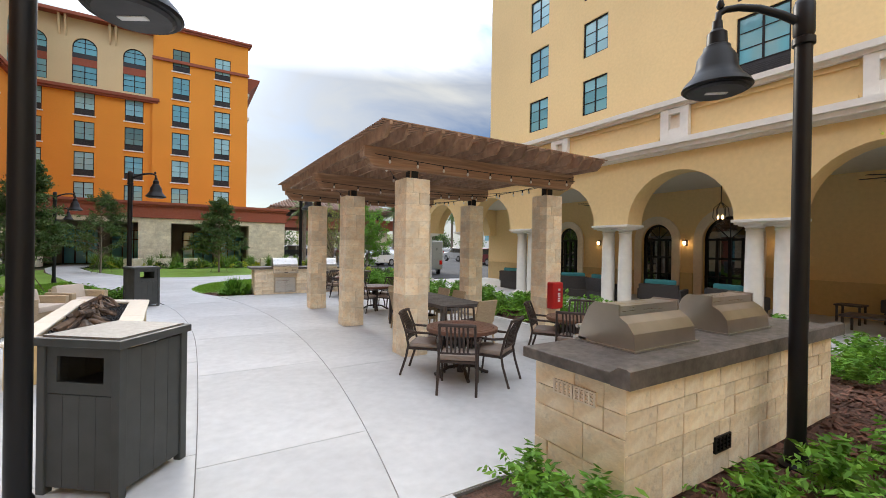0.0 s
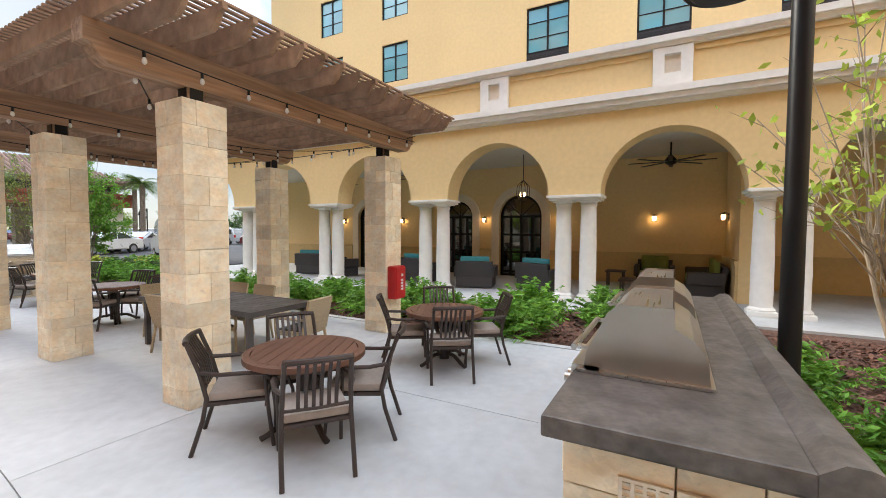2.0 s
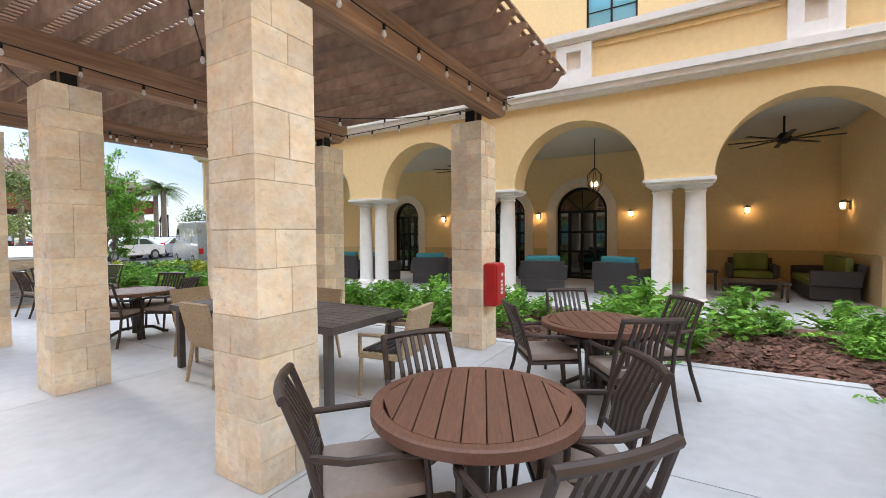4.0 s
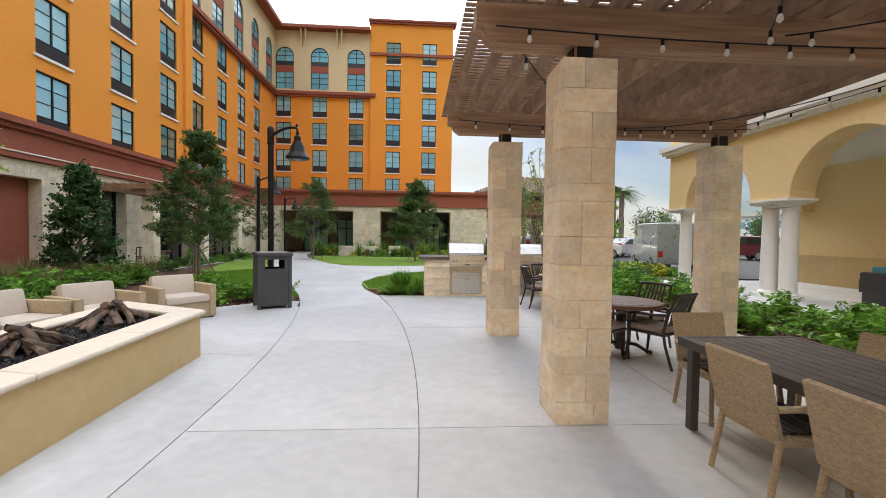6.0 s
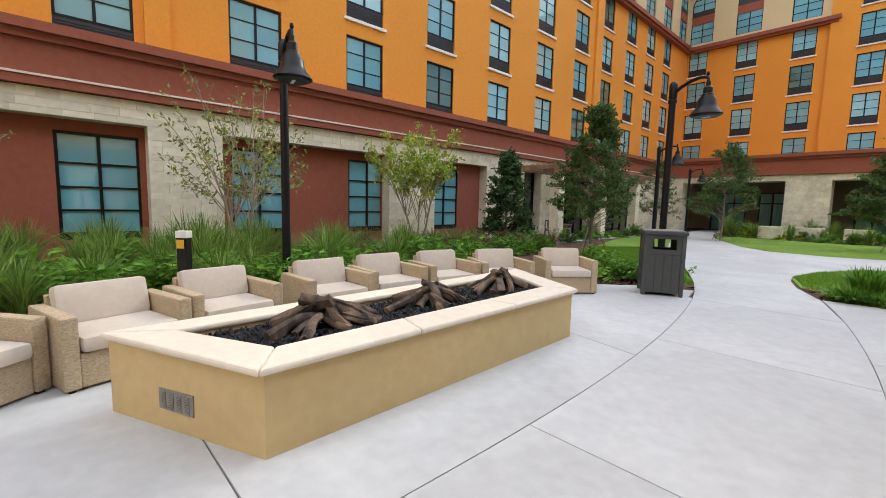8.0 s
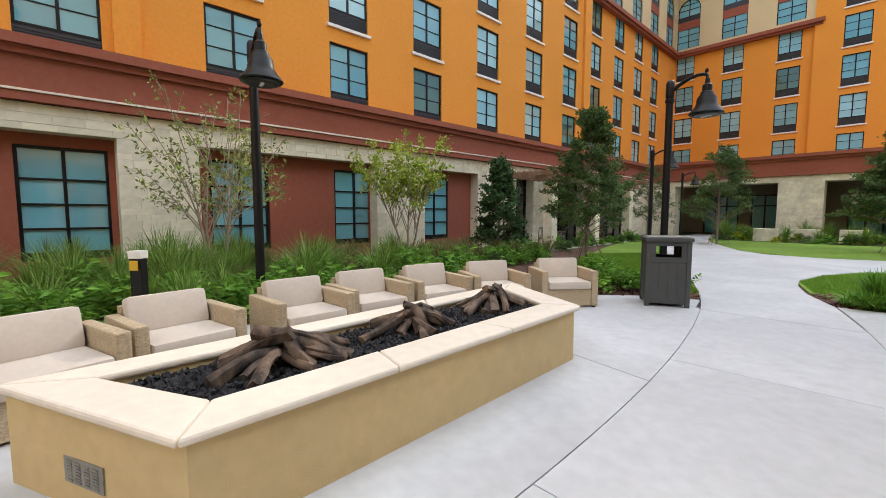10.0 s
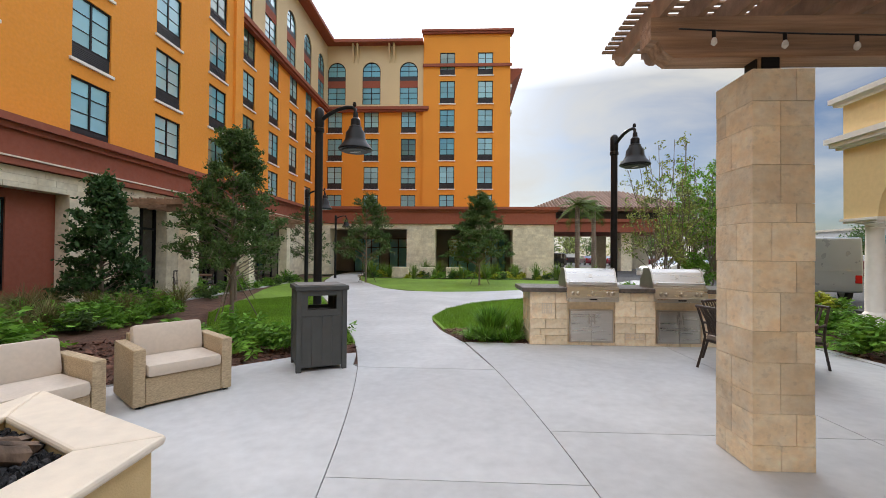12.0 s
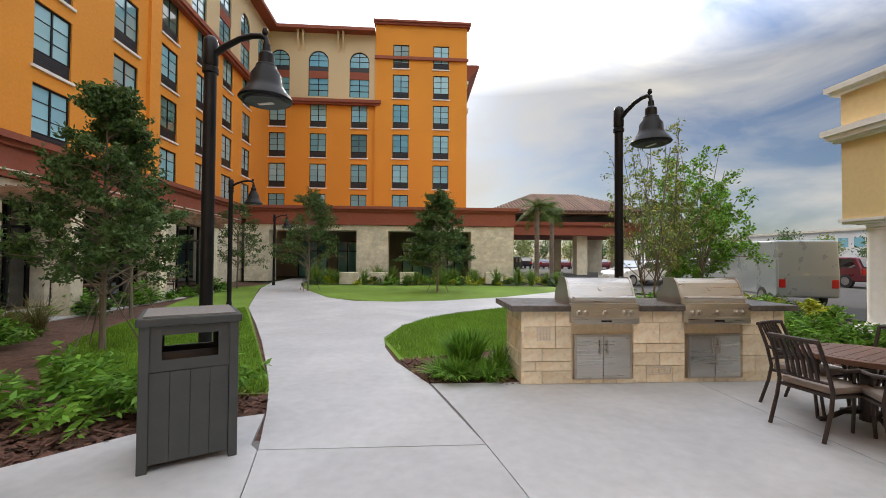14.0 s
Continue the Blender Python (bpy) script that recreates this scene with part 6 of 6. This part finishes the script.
def blades(poly, n, h, name, label):
    q = scatter(poly, n)
    a = gn.uniform(0, 6.283, n)
    s = np.stack([np.cos(a), np.sin(a), np.zeros(n)], 1) * 0.006
    base = np.concatenate([q, np.full((n, 1), -0.015)], 1)
    tip = base + np.stack([gn.normal(0, 0.018, n), gn.normal(0, 0.018, n), h * gn.uniform(0.6, 1.2, n)], 1)
    v = np.stack([base - s, base + s, tip], 1).reshape(-1, 3)
    tagged(leaf_object(name, v, np.arange(n * 3).reshape(-1, 3), M_BLADE), label, "grass", "", "stuff")


blades([(-0.35, 14.5), (-0.95, 15.95), (-2.3, 19.2), (-3.6, 22.2), (-5.2, 20), (-4.6, 17.5), (-3.3, 15.3), (-1.6, 14.6)], 60000, 0.055, "grass_blades", "short mown grass blades of the lawn strip")
blades([(1.05, 15.95), (1.9, 16.2), (3.0, 16.9), (6.5, 17.6), (7.4, 21.3), (5.6, 23.2), (3.8, 22.1), (1.6, 20.2), (0.95, 18.9), (0.7, 17.4)], 70000, 0.055, "grass_blades", "short mown grass blades of the lawn island")


def chips(poly, n, label):
    q = scatter(poly, n)
    a, t1 = gn.uniform(0, 6.283, n), gn.normal(0, 0.3, n)
    L, W = gn.uniform(0.02, 0.06, n)[:, None], gn.uniform(0.008, 0.02, n)[:, None]
    u = np.stack([np.cos(a), np.sin(a), t1], 1)
    w = np.stack([-np.sin(a), np.cos(a), gn.normal(0, 0.3, n)], 1)
    c = np.concatenate([q, np.full((n, 1), -0.022) + gn.uniform(0, 0.015, (n, 1))], 1)
    v = np.stack([c - u * L - w * W, c + u * L - w * W, c + u * L + w * W, c - u * L + w * W], 1).reshape(-1, 3)
    tagged(leaf_object("bark_chips", v, np.arange(n * 4).reshape(-1, 4), M_CHIP), label, "mulch", "", "stuff")


chips([(-3.7, 5), (-3.6, 8), (-3.4, 10.4), (-2.9, 11.9), (-1.6, 12.95), (-0.2, 13.95), (-0.4, 14.6), (-3.2, 15.2), (-5, 14), (-5, 5)], 9000, "loose bark chips in the bed behind the lounge chairs")
chips([(2.05, 1.15), (2.05, -4), (9.3, -4), (9.3, 4), (6.9, 4), (6.9, 1.95), (6.25, 1.95), (6.25, 1.15)], 16000, "loose bark chips round the barbecue counter")
chips([(6.9, 4), (9.5, 4), (9.5, 16), (6.9, 16)], 9000, "loose bark chips in the arcade bed")
chips([(1.35, 14.78), (2.42, 14.62), (2.42, 15.9), (1.9, 16.2), (1.0, 15.9)], 2500, "loose bark chips at the lawn island's edge")

# kerb between bed and patio
structure("kerb", Mesh().box(6.853, 6.98, 1.95, 15.5, -0.09, 0.012), M_CONCRETE, "narrow concrete edging along the planting bed", "edging")


# ---- trellis terrace by the west wing ----
tr = thing("trellis", "brown timber trellis roof on stone posts beside the west wing", "trellis")
for y in (20.6, 24.2, 27.8):
    part("post", Mesh().box(-7.5, -7.1, y, y + 0.4, 0, 2.65), M_LIME, tr, "pale stone post")
part("beam", Mesh().box(-7.55, -7.05, 20.1, 28.7, 2.66, 2.86), M_CEDAR, tr)
for i in range(22):
    y = 20.0 + i * 0.41
    part("rafter", Mesh().across([(-9.3, 2.865), (-9.3, 3.0), (-6.6, 3.0), (-6.6, 2.95), (-6.75, 2.865)], "y", y, y + 0.06), M_CEDAR, tr)
for i in range(11):
    part("slat", Mesh().box(-9.3 + i * 0.26, -9.25 + i * 0.26, 19.9, 28.8, 3.003, 3.04), M_CEDAR, tr)
structure("terrace_paving", Mesh().box(-9.3, -6.9, 19.8, 29, -0.03, 0.0), M_CONCRETE, "pale concrete terrace under the trellis", "paving")
for x, y, a in ((-8.2, 21.8, 30), (-8.3, 23.2, 100), (-8.1, 25.5, 10), (-8.3, 26.8, 200)):
    copy_thing(chair, pose(x, y, 0, 0, 0, a))
for x, y in ((-8.1, 22.5), (-8.2, 26.2)):
    copy_thing(table, pose(x, y, 0, 0, 0, 10))


def planter_block(x, y, w):
    t = thing("stone_bench", "low pale stone seat block before the podium", "seat", "low stone seats")
    part("block", Mesh().box(x, x + w, y, y + 0.6, -0.03, 0.62, 0.02), M_LIME, t)


for x in (-2.9, -1.3, 0.4, 5.4):
    planter_block(x, 33.6 + 0.1 * x, 1.0)

# ---- porte-cochere ----
pc = thing("entrance_canopy", "hotel entrance canopy with a brown tiled hip roof on stone piers", "canopy")
CX0, CX1, CY0, CY1 = 8.6, 22.3, 47.0, 57.0
for x, y, w in ((16.3, 48, 1.0), (20.0, 48, 1.9), (16.3, 55, 1.0), (20.0, 55, 1.9), (9.0, 55, 1.0)):
    part("pier", Mesh().box(x, x + w, y, y + 1.0, 0, 3.6), M_LIME, pc, "limestone pier")
part("frieze", Mesh().box(CX0, CX1, CY0, CY1, 3.6, 4.5), M_RED, pc, "brick red fascia")
part("moulding", Mesh().box(CX0 - 0.2, CX1 + 0.2, CY0 - 0.2, CY1 + 0.2, 4.5, 4.8), M_RED, pc)
part("clerestory", Mesh().box(CX0 + 1, CX1 - 1, CY0 + 1, CY1 - 1, 4.8, 5.5), M_DARK, pc, "dark band under the eaves")
part("soffit", Mesh().box(CX0 - 0.6, CX1 + 0.6, CY0 - 0.6, CY1 + 0.6, 5.5, 5.65), M_CEDAR, pc)
roof = part("roof", Mesh().prism([(CX0 - 0.6, CY0 - 0.6), (CX1 + 0.6, CY0 - 0.6), (CX1 + 0.6, CY1 + 0.6), (CX0 - 0.6, CY1 + 0.6)], 5.65, 5.7), M_TILE, pc, "brown clay tile roof")
hip = Mesh()
rz, ry = 8.0, (CY0 + CY1) / 2
A, B = (CX0 + 4.5, ry, rz), (CX1 - 4.5, ry, rz)
E0 = [(CX0 - 0.7, CY0 - 0.7, 5.7), (CX1 + 0.7, CY0 - 0.7, 5.7), (CX1 + 0.7, CY1 + 0.7, 5.7), (CX0 - 0.7, CY1 + 0.7, 5.7)]
n_c = 46
for i in range(n_c):
    u = (i + 0.5) / n_c
    x = E0[0][0] + (E0[1][0] - E0[0][0]) * u
    if x < A[0]:
        f = (x - E0[0][0]) / (A[0] - E0[0][0])
    elif x > B[0]:
        f = (E0[1][0] - x) / (E0[1][0] - B[0])
    else:
        f = 1
    f = max(f, 0.03)
    hip.tube([(x, E0[0][1], 5.72), (x, E0[0][1] + (ry - E0[0][1]) * f, 5.72 + (rz - 5.7) * f)], 0.13, 6)
n0 = len(hip.v)
hip.v += E0 + [A, B]
hip.f += [(n0, n0 + 1, n0 + 5, n0 + 4), (n0 + 1, n0 + 2, n0 + 5), (n0 + 2, n0 + 3, n0 + 4, n0 + 5), (n0 + 3, n0, n0 + 4)]
part("roof_tiles", hip, M_TILE, roof, "rows of round clay tiles")


# ---- vehicles ----
def paint(name, c):
    m = surface(name, c, 0.3, 0.3, 0.02, 4, 0.03, 1, 0)
    m.node_tree.nodes["Principled BSDF"].inputs["Coat Weight"].default_value = 0.8
    return m


P_SILVER, P_WHITE, P_BLACK, P_REDC, P_GREY = paint("silver_paint", (0.50, 0.52, 0.54)), paint("white_paint", (0.75, 0.75, 0.74)), paint("black_paint", (0.02, 0.02, 0.025)), paint("maroon_paint", (0.16, 0.02, 0.03)), paint("grey_blue_paint", (0.33, 0.38, 0.42))
M_HUB = surface("wheel_alloy", (0.30, 0.30, 0.31), 0.4, 0.5)
M_TAIL = surface("tail_lamp_red", (0.45, 0.01, 0.01), 0.2)
M_HEAD = surface("headlamp_glass", (0.6, 0.62, 0.64), 0.08, 0.3)


def vehicle(name, label, category, body, glass, width, wheels, wr, material):
    """Side outline 'body' in x, z; the nose looks to +x."""
    t = thing(name, label, category, "parked vehicles")
    h = width / 2
    b = part("body", Mesh().across(body, "y", -h, h), material, t)
    bv = b.modifiers.new("round", "BEVEL")
    bv.width, bv.segments, bv.limit_method = 0.07, 3, "ANGLE"
    for side in (-1, 1):
        for k, poly in enumerate(glass):
            part("side_window", Mesh().across(poly, "y", side * (h - 0.01) if side > 0 else -h - 0.006, h + 0.006 if side > 0 else -h + 0.01), M_CARGLASS, t)
        for x in wheels:
            w = part("wheel", Mesh().lathe([(wr * 0.6, -0.1), (wr, -0.09), (wr, 0.09), (wr * 0.6, 0.1)], n=22), M_RUBBER, t, at=pose(x, side * (h - 0.08), wr, 90, 0, 0), smooth=True)
            part("rim", Mesh().lathe([(wr * 0.62, -0.108), (wr * 0.55, -0.06), (wr * 0.55, 0.06), (wr * 0.62, 0.108)], n=14), M_HUB, w)
    x1 = max(p[0] for p in body)
    x0 = min(p[0] for p in body)
    for s in (-1, 1):
        part("headlight", Mesh().box(x1 - 0.22, x1 + 0.012, s * (h - 0.22) - 0.17, s * (h - 0.22) + 0.17, 0.6, 0.74, 0.02), M_HEAD, t, "clear headlamp")
        part("tail_light", Mesh().box(x0 - 0.012, x0 + 0.15, s * (h - 0.16) - 0.1, s * (h - 0.16) + 0.1, 0.75, 1.05, 0.02), M_TAIL, t, "red tail lamp")
    return t


SEDAN = [(-2.2, 0.3), (-2.25, 0.6), (-2.2, 0.95), (-1.55, 1.02), (-0.85, 1.40), (0.25, 1.42), (1.05, 0.98), (1.9, 0.85), (2.2, 0.65), (2.22, 0.3)]
SEDAN_G = [[(-1.35, 1.0), (-0.8, 1.33), (-0.3, 1.35), (-0.3, 0.99)], [(-0.22, 0.99), (-0.22, 1.35), (0.2, 1.35), (0.85, 0.98)]]
SUV = [(-2.2, 0.35), (-2.25, 0.7), (-2.2, 1.1), (-1.95, 1.68), (0.2, 1.72), (0.95, 1.15), (1.95, 1.0), (2.2, 0.8), (2.22, 0.35)]
SUV_G = [[(-1.95, 1.12), (-1.8, 1.58), (-0.5, 1.62), (-0.5, 1.1)], [(-0.42, 1.1), (-0.42, 1.62), (0.15, 1.62), (0.75, 1.12)]]
VAN = [(-2.9, 0.4), (-2.95, 1.2), (-2.85, 2.45), (1.0, 2.5), (1.6, 2.3), (2.2, 1.4), (2.75, 1.15), (2.9, 0.8), (2.9, 0.4)]
VAN_G = [[(1.0, 1.45), (1.05, 2.1), (1.5, 2.1), (1.95, 1.45)]]


def windscreen(t, a, b, h, sgn=1):
    """A glass sheet between two side points of the outline."""
    off = 0.02
    m = Mesh().across([(a[0], a[1]), (b[0], b[1]), (b[0] + off, b[1] + off), (a[0] + off, a[1] + off)], "y", -h + 0.12, h - 0.12)
    part("windscreen", m, M_CARGLASS, t)


def sedan(material, label, m):
    t = vehicle("parked_car", label, "car", SEDAN, SEDAN_G, 1.78, (-1.4, 1.4), 0.33, material)
    windscreen(t, (0.98, 1.03), (0.32, 1.40), 0.89), part("rear_window", Mesh().across([(-1.5, 1.06), (-0.9, 1.38), (-0.93, 1.41), (-1.55, 1.09)], "y", -0.75, 0.75), M_CARGLASS, t)
    t.matrix_basis = m
    return t


def suv(material, label, m):
    t = vehicle("parked_suv", label, "car", SUV, SUV_G, 1.85, (-1.4, 1.42), 0.37, material)
    windscreen(t, (0.9, 1.2), (0.25, 1.70), 0.92), part("rear_window", Mesh().across([(-2.2, 1.15), (-2.0, 1.6), (-2.03, 1.62), (-2.24, 1.16)], "y", -0.75, 0.75), M_CARGLASS, t)
    t.matrix_basis = m
    return t


def van(material, label, m):
    t = vehicle("cargo_van", label, "van", VAN, VAN_G, 1.95, (-1.9, 1.9), 0.36, material)
    windscreen(t, (2.16, 1.46), (1.6, 2.3), 0.97)
    t.matrix_basis = m
    return t


sedan(P_SILVER, "silver sedan parked nose to the planting bed", pose(17.9, 36.3, -0.03, 0, 0, -150))
# grey-blue over the whole van body stands in for its shaded side
van(P_GREY, "tall pale cargo van in shade-grey paint parked beside a sedan", pose(13.9, 24.3, -0.03, 0, 0, 74) @ Matrix.Scale(0.86, 4))
sedan(P_WHITE, "white sedan parked in the lot", pose(14.2, 33.5, -0.03, 0, 0, 200))
suv(P_BLACK, "black car parked in the lot", pose(11.2, 56.5, -0.03, 0, 0, 215))
suv(P_REDC, "maroon car parked in the lot", pose(26, 33, -0.03, 0, 0, 90))
g = random.Random(21)
for k in range(24):
    x = 9 + k * 2.9
    p = g.choice((P_SILVER, P_WHITE, P_GREY, P_BLACK, P_REDC))
    name = {P_SILVER: "silver", P_WHITE: "white", P_GREY: "grey-blue", P_BLACK: "black", P_REDC: "maroon"}[p]
    (sedan if g.random() < 0.6 else suv)(p, name + " car parked in the far row", pose(x, 74 - 0.25 * k, -0.03, 0, 0, 90))
for k in range(10):
    p = g.choice((P_SILVER, P_WHITE, P_GREY, P_BLACK))
    name = {P_SILVER: "silver", P_WHITE: "white", P_GREY: "grey-blue", P_BLACK: "black"}[p]
    suv(p, name + " car parked beyond the van", pose(30 + k * 2.8, 44 - k * 0.4, -0.03, 0, 0, 90))

# ---- distance ----
for k in range(44):
    gg = np.random.default_rng(300 + k)
    x = -10 + k * 3.6 + gg.uniform(-1, 1)
    y = 96 - max(0, k - 14) * 1.6 + gg.uniform(-6, 6)
    hh = gg.uniform(4.5, 7.5)
    tree("far_tree", "leafy tree beyond the parking lot", x, y, hh, hh * 0.5, hh * 0.36, hh * 0.22, 22, 1100, 0.5, M_LEAFOAK if k % 3 else M_LEAFOLIVE, M_BARK, 300 + k, trunk_r=0.14, clump=0.55)
far = thing("far_building", "long white low building beyond the trees", "building")
part("wall", Mesh().box(95, 150, 80, 130, 0, 8), M_WHITE, far)
for i in range(14):
    part("window", Mesh().box(94.96, 94.995, 81 + i * 3.4, 83.2 + i * 3.4, 4.5, 6.5), M_GLASS, far)
part("roof", Mesh().box(94.5, 150.5, 79.5, 130.5, 8.0, 8.5), M_CAP, far)

# ---- arcade furniture and lamps ----
def wall_lamp(m):
    t = thing("wall_lamp", "small black wall lantern with a lit warm bulb", "wall lamp", "arcade wall lanterns")
    part("backplate", Mesh().box(-0.05, 0.05, -0.02, -0.003, -0.1, 0.1, 0.004), M_BLACK, t)
    part("bracket", Mesh().tube([(0, -0.02, 0.05), (0, -0.08, 0.12), (0, -0.13, 0.1)], 0.01, 6), M_BLACK, t)
    part("cap", Mesh().lathe([(0.09, 0.06), (0.05, 0.09), (0.015, 0.11)], 0, -0.13, 12), M_BLACK, t)
    part("glass", Mesh().lathe([(0.035, -0.08), (0.05, -0.02), (0.05, 0.05)], 0, -0.13, 10), M_BULB, t, "glowing warm glass")
    t.matrix_basis = m
    lamp = bpy.data.lights.new("lantern_light", "POINT")
    lamp.energy, lamp.color, lamp.shadow_soft_size = 0.14, (1.0, 0.66, 0.36), 0.06
    o = new("lantern_light", lamp)
    o.parent = t
    o.location = (0, -0.26, 0)
    return t


for y in (14.0, 11.0, 7.5, 4.8, 2.1):
    wall_lamp(pose(TX, y, 1.95, 0, 0, ROT))
wall_lamp(pose(TX - 0.9, 0.354, 1.95, 0, 0, 180))


def chandelier(x, y):
    t = thing("lantern_pendant", "black hanging lantern with three lit candle bulbs", "pendant lamp", at=pose(x, y, 0))
    part("chain", Mesh().tube([(0, 0, 3.74), (0, 0, 3.0)], 0.012, 5), M_BLACK, t)
    m = Mesh()
    for k in range(6):
        a = 1.047 * k
        c, s = math.cos(a), math.sin(a)
        m.tube([(0.02 * c, 0.02 * s, 3.0), (0.17 * c, 0.17 * s, 2.85), (0.19 * c, 0.19 * s, 2.6), (0.08 * c, 0.08 * s, 2.42), (0, 0, 2.4)], 0.009, 5)
    part("cage", m, M_BLACK, t)
    for k in range(3):
        a = 2.094 * k
        part("bulb", Mesh().lathe([(0.012, 2.55), (0.024, 2.6), (0.004, 2.67)], 0.07 * math.cos(a), 0.07 * math.sin(a), 8), M_BULB, t, "lit candle bulb")
    return t


chandelier(12.9, 5.4)


def ceiling_fan(x, y):
    t = thing("ceiling_fan", "dark ceiling fan with long narrow blades at rest", "ceiling fan", at=pose(x, y, 0))
    part("rod", Mesh().tube([(0, 0, 3.74), (0, 0, 3.4)], 0.02, 8), M_BLACK, t)
    part("motor", Mesh().lathe([(0.05, 3.18), (0.12, 3.22), (0.14, 3.3), (0.06, 3.4)], n=16), M_BLACK, t, smooth=True)
    for k in range(8):
        part("blade", Mesh().box(0.12, 0.95, -0.045, 0.045, 3.26, 3.272), M_BLACK, t, at=pose(0, 0, 0, 0, 0, 45 * k))
    return t


ceiling_fan(12.9, 1.7), ceiling_fan(12.9, 9.05), ceiling_fan(12.9, 12.7)


def wicker_sofa(m, label, cushion, w=1.0):
    t = thing("arcade_sofa", label, "sofa", "arcade lounge seats")
    part("base", Mesh().box(-w / 2, w / 2, -0.38, 0.38, 0.03, 0.3, 0.02), M_WICKERDARK, t)
    part("backrest", Mesh().across([(-0.38, 0.3), (-0.46, 0.72), (-0.34, 0.74), (-0.26, 0.3)], "x", -w / 2, w / 2), M_WICKERDARK, t)
    for s in (-1, 1):
        part("armrest", Mesh().box(s * w / 2 - 0.06, s * w / 2 + 0.06, -0.39, 0.38, 0.301, 0.6, 0.03), M_WICKERDARK, t)
    part("seat_cushion", Mesh().box(-w / 2 + 0.07, w / 2 - 0.07, -0.25, 0.38, 0.302, 0.43, 0.03), cushion, t, "soft seat cushion")
    part("back_cushion", Mesh().box(-w / 2 + 0.1, w / 2 - 0.1, -0.3, -0.17, 0.44, 0.86, 0.05), cushion, t, "soft back cushion")
    t.matrix_basis = m


DARKTEAL = "dark wicker lounge chair with a teal cushion in the arcade"
for x, y, a in ((11.9, 6.4, -75), (12.0, 4.6, -110), (12.2, 9.8, -60), (12.1, 8.4, -105), (12.2, 12.9, -80), (12.2, 11.6, -115)):
    wicker_sofa(pose(x, y, 0.01, 0, 0, a), DARKTEAL, M_TEAL)
wicker_sofa(pose(14.5, 2.05, 0.01, 0, 0, 90), "dark wicker armchair with olive cushions in the arcade corner", M_LEAFOLIVE, 0.9)
wicker_sofa(pose(13.6, 0.92, 0.01, 0, 0, 0), "dark wicker sofa with olive cushions against the cross wall", M_LEAFOLIVE, 1.8)
st = thing("side_table", "small dark wicker side table in the arcade", "table", at=pose(13.9, 3.0, 0.01))
part("top", Mesh().box(-0.25, 0.25, -0.25, 0.25, 0.42, 0.46, 0.006), M_WICKERDARK, st)
for a in (-0.2, 0.2):
    for b in (-0.2, 0.2):
        part("leg", Mesh().box(a - 0.02, a + 0.02, b - 0.02, b + 0.02, 0, 0.42), M_WICKERDARK, st)
ct = thing("coffee_table", "low dark coffee table between lounge seats", "table", at=pose(12.5, 2.2, 0.01))
part("top", Mesh().box(-0.35, 0.35, -0.55, 0.55, 0.34, 0.39, 0.008), M_BRONZE, ct)
for a in (-0.3, 0.3):
    for b in (-0.5, 0.5):
        part("leg", Mesh().box(a - 0.02, a + 0.02, b - 0.02, b + 0.02, 0, 0.34), M_BRONZE, ct)


# ---- limestone blocks of the podium walls ----
def ashlar(parent_name, label, spans, place_m, holes, near=None, seed=1):
    """Courses of thin stone blocks; spans are (u0, u1, z0, z1)."""
    r = random.Random(seed)
    rest = Mesh()
    count = 0
    for u0, u1, z0, z1 in spans:
        z = z0
        while z < z1 - 0.02:
            h = r.choice((0.13, 0.18, 0.24))
            if z1 - z - h < 0.1:
                h = z1 - z
            u = u0
            while u < u1 - 0.02:
                w = r.choice((0.26, 0.36, 0.48, 0.6))
                if u1 - u - w < 0.15:
                    w = u1 - u
                d = 0.02 + r.uniform(0, 0.008)
                if near and near[0] < u < near[1] and count < 290:
                    b = Mesh().box(-w / 2 + 0.003, w / 2 - 0.003, -d, -0.002, 0.003, h - 0.003)
                    part("stone_block", b, M_LIME, place_m, at=pose(u + w / 2, 0, z))
                    count += 1
                else:
                    rest.box(u + 0.003, u + w - 0.003, -d, -0.002, z + 0.003, z + h - 0.003)
                u += w
            z += h
    tagged(part("stone_courses", rest, M_LIME, place_m, "pale limestone block courses"), kind="stuff")


west_spans = [(-18, 35.9, 2.95, 3.44)]
ends = [-18] + [v for ab in sorted(recess + dark_open) for v in ab] + [35.9]
west_spans += [(a, b, 0, 2.95) for a, b in zip(ends[::2], ends[1::2])]
ashlar("wall", "", west_spans, wp, (), (5, 17), 3)
north_wall = bpy.data.objects["wall_podium_north"]
ashlar("wall", "", [(PX + 0.35, 7.45, 3.12, 3.44), (PX + 0.35, -7.6, 0, 3.12), (-2.35, -0.42, 0, 3.12), (4.75, 7.45, 0, 3.12)], north_wall, (), None, 4)

# the plan is drawn in its own unit: bring it to metres
for ob in list(scene.objects):
    if ob.parent is None and ob is not cam:
        ob.matrix_basis = Matrix.Scale(SIZE, 4) @ ob.matrix_basis
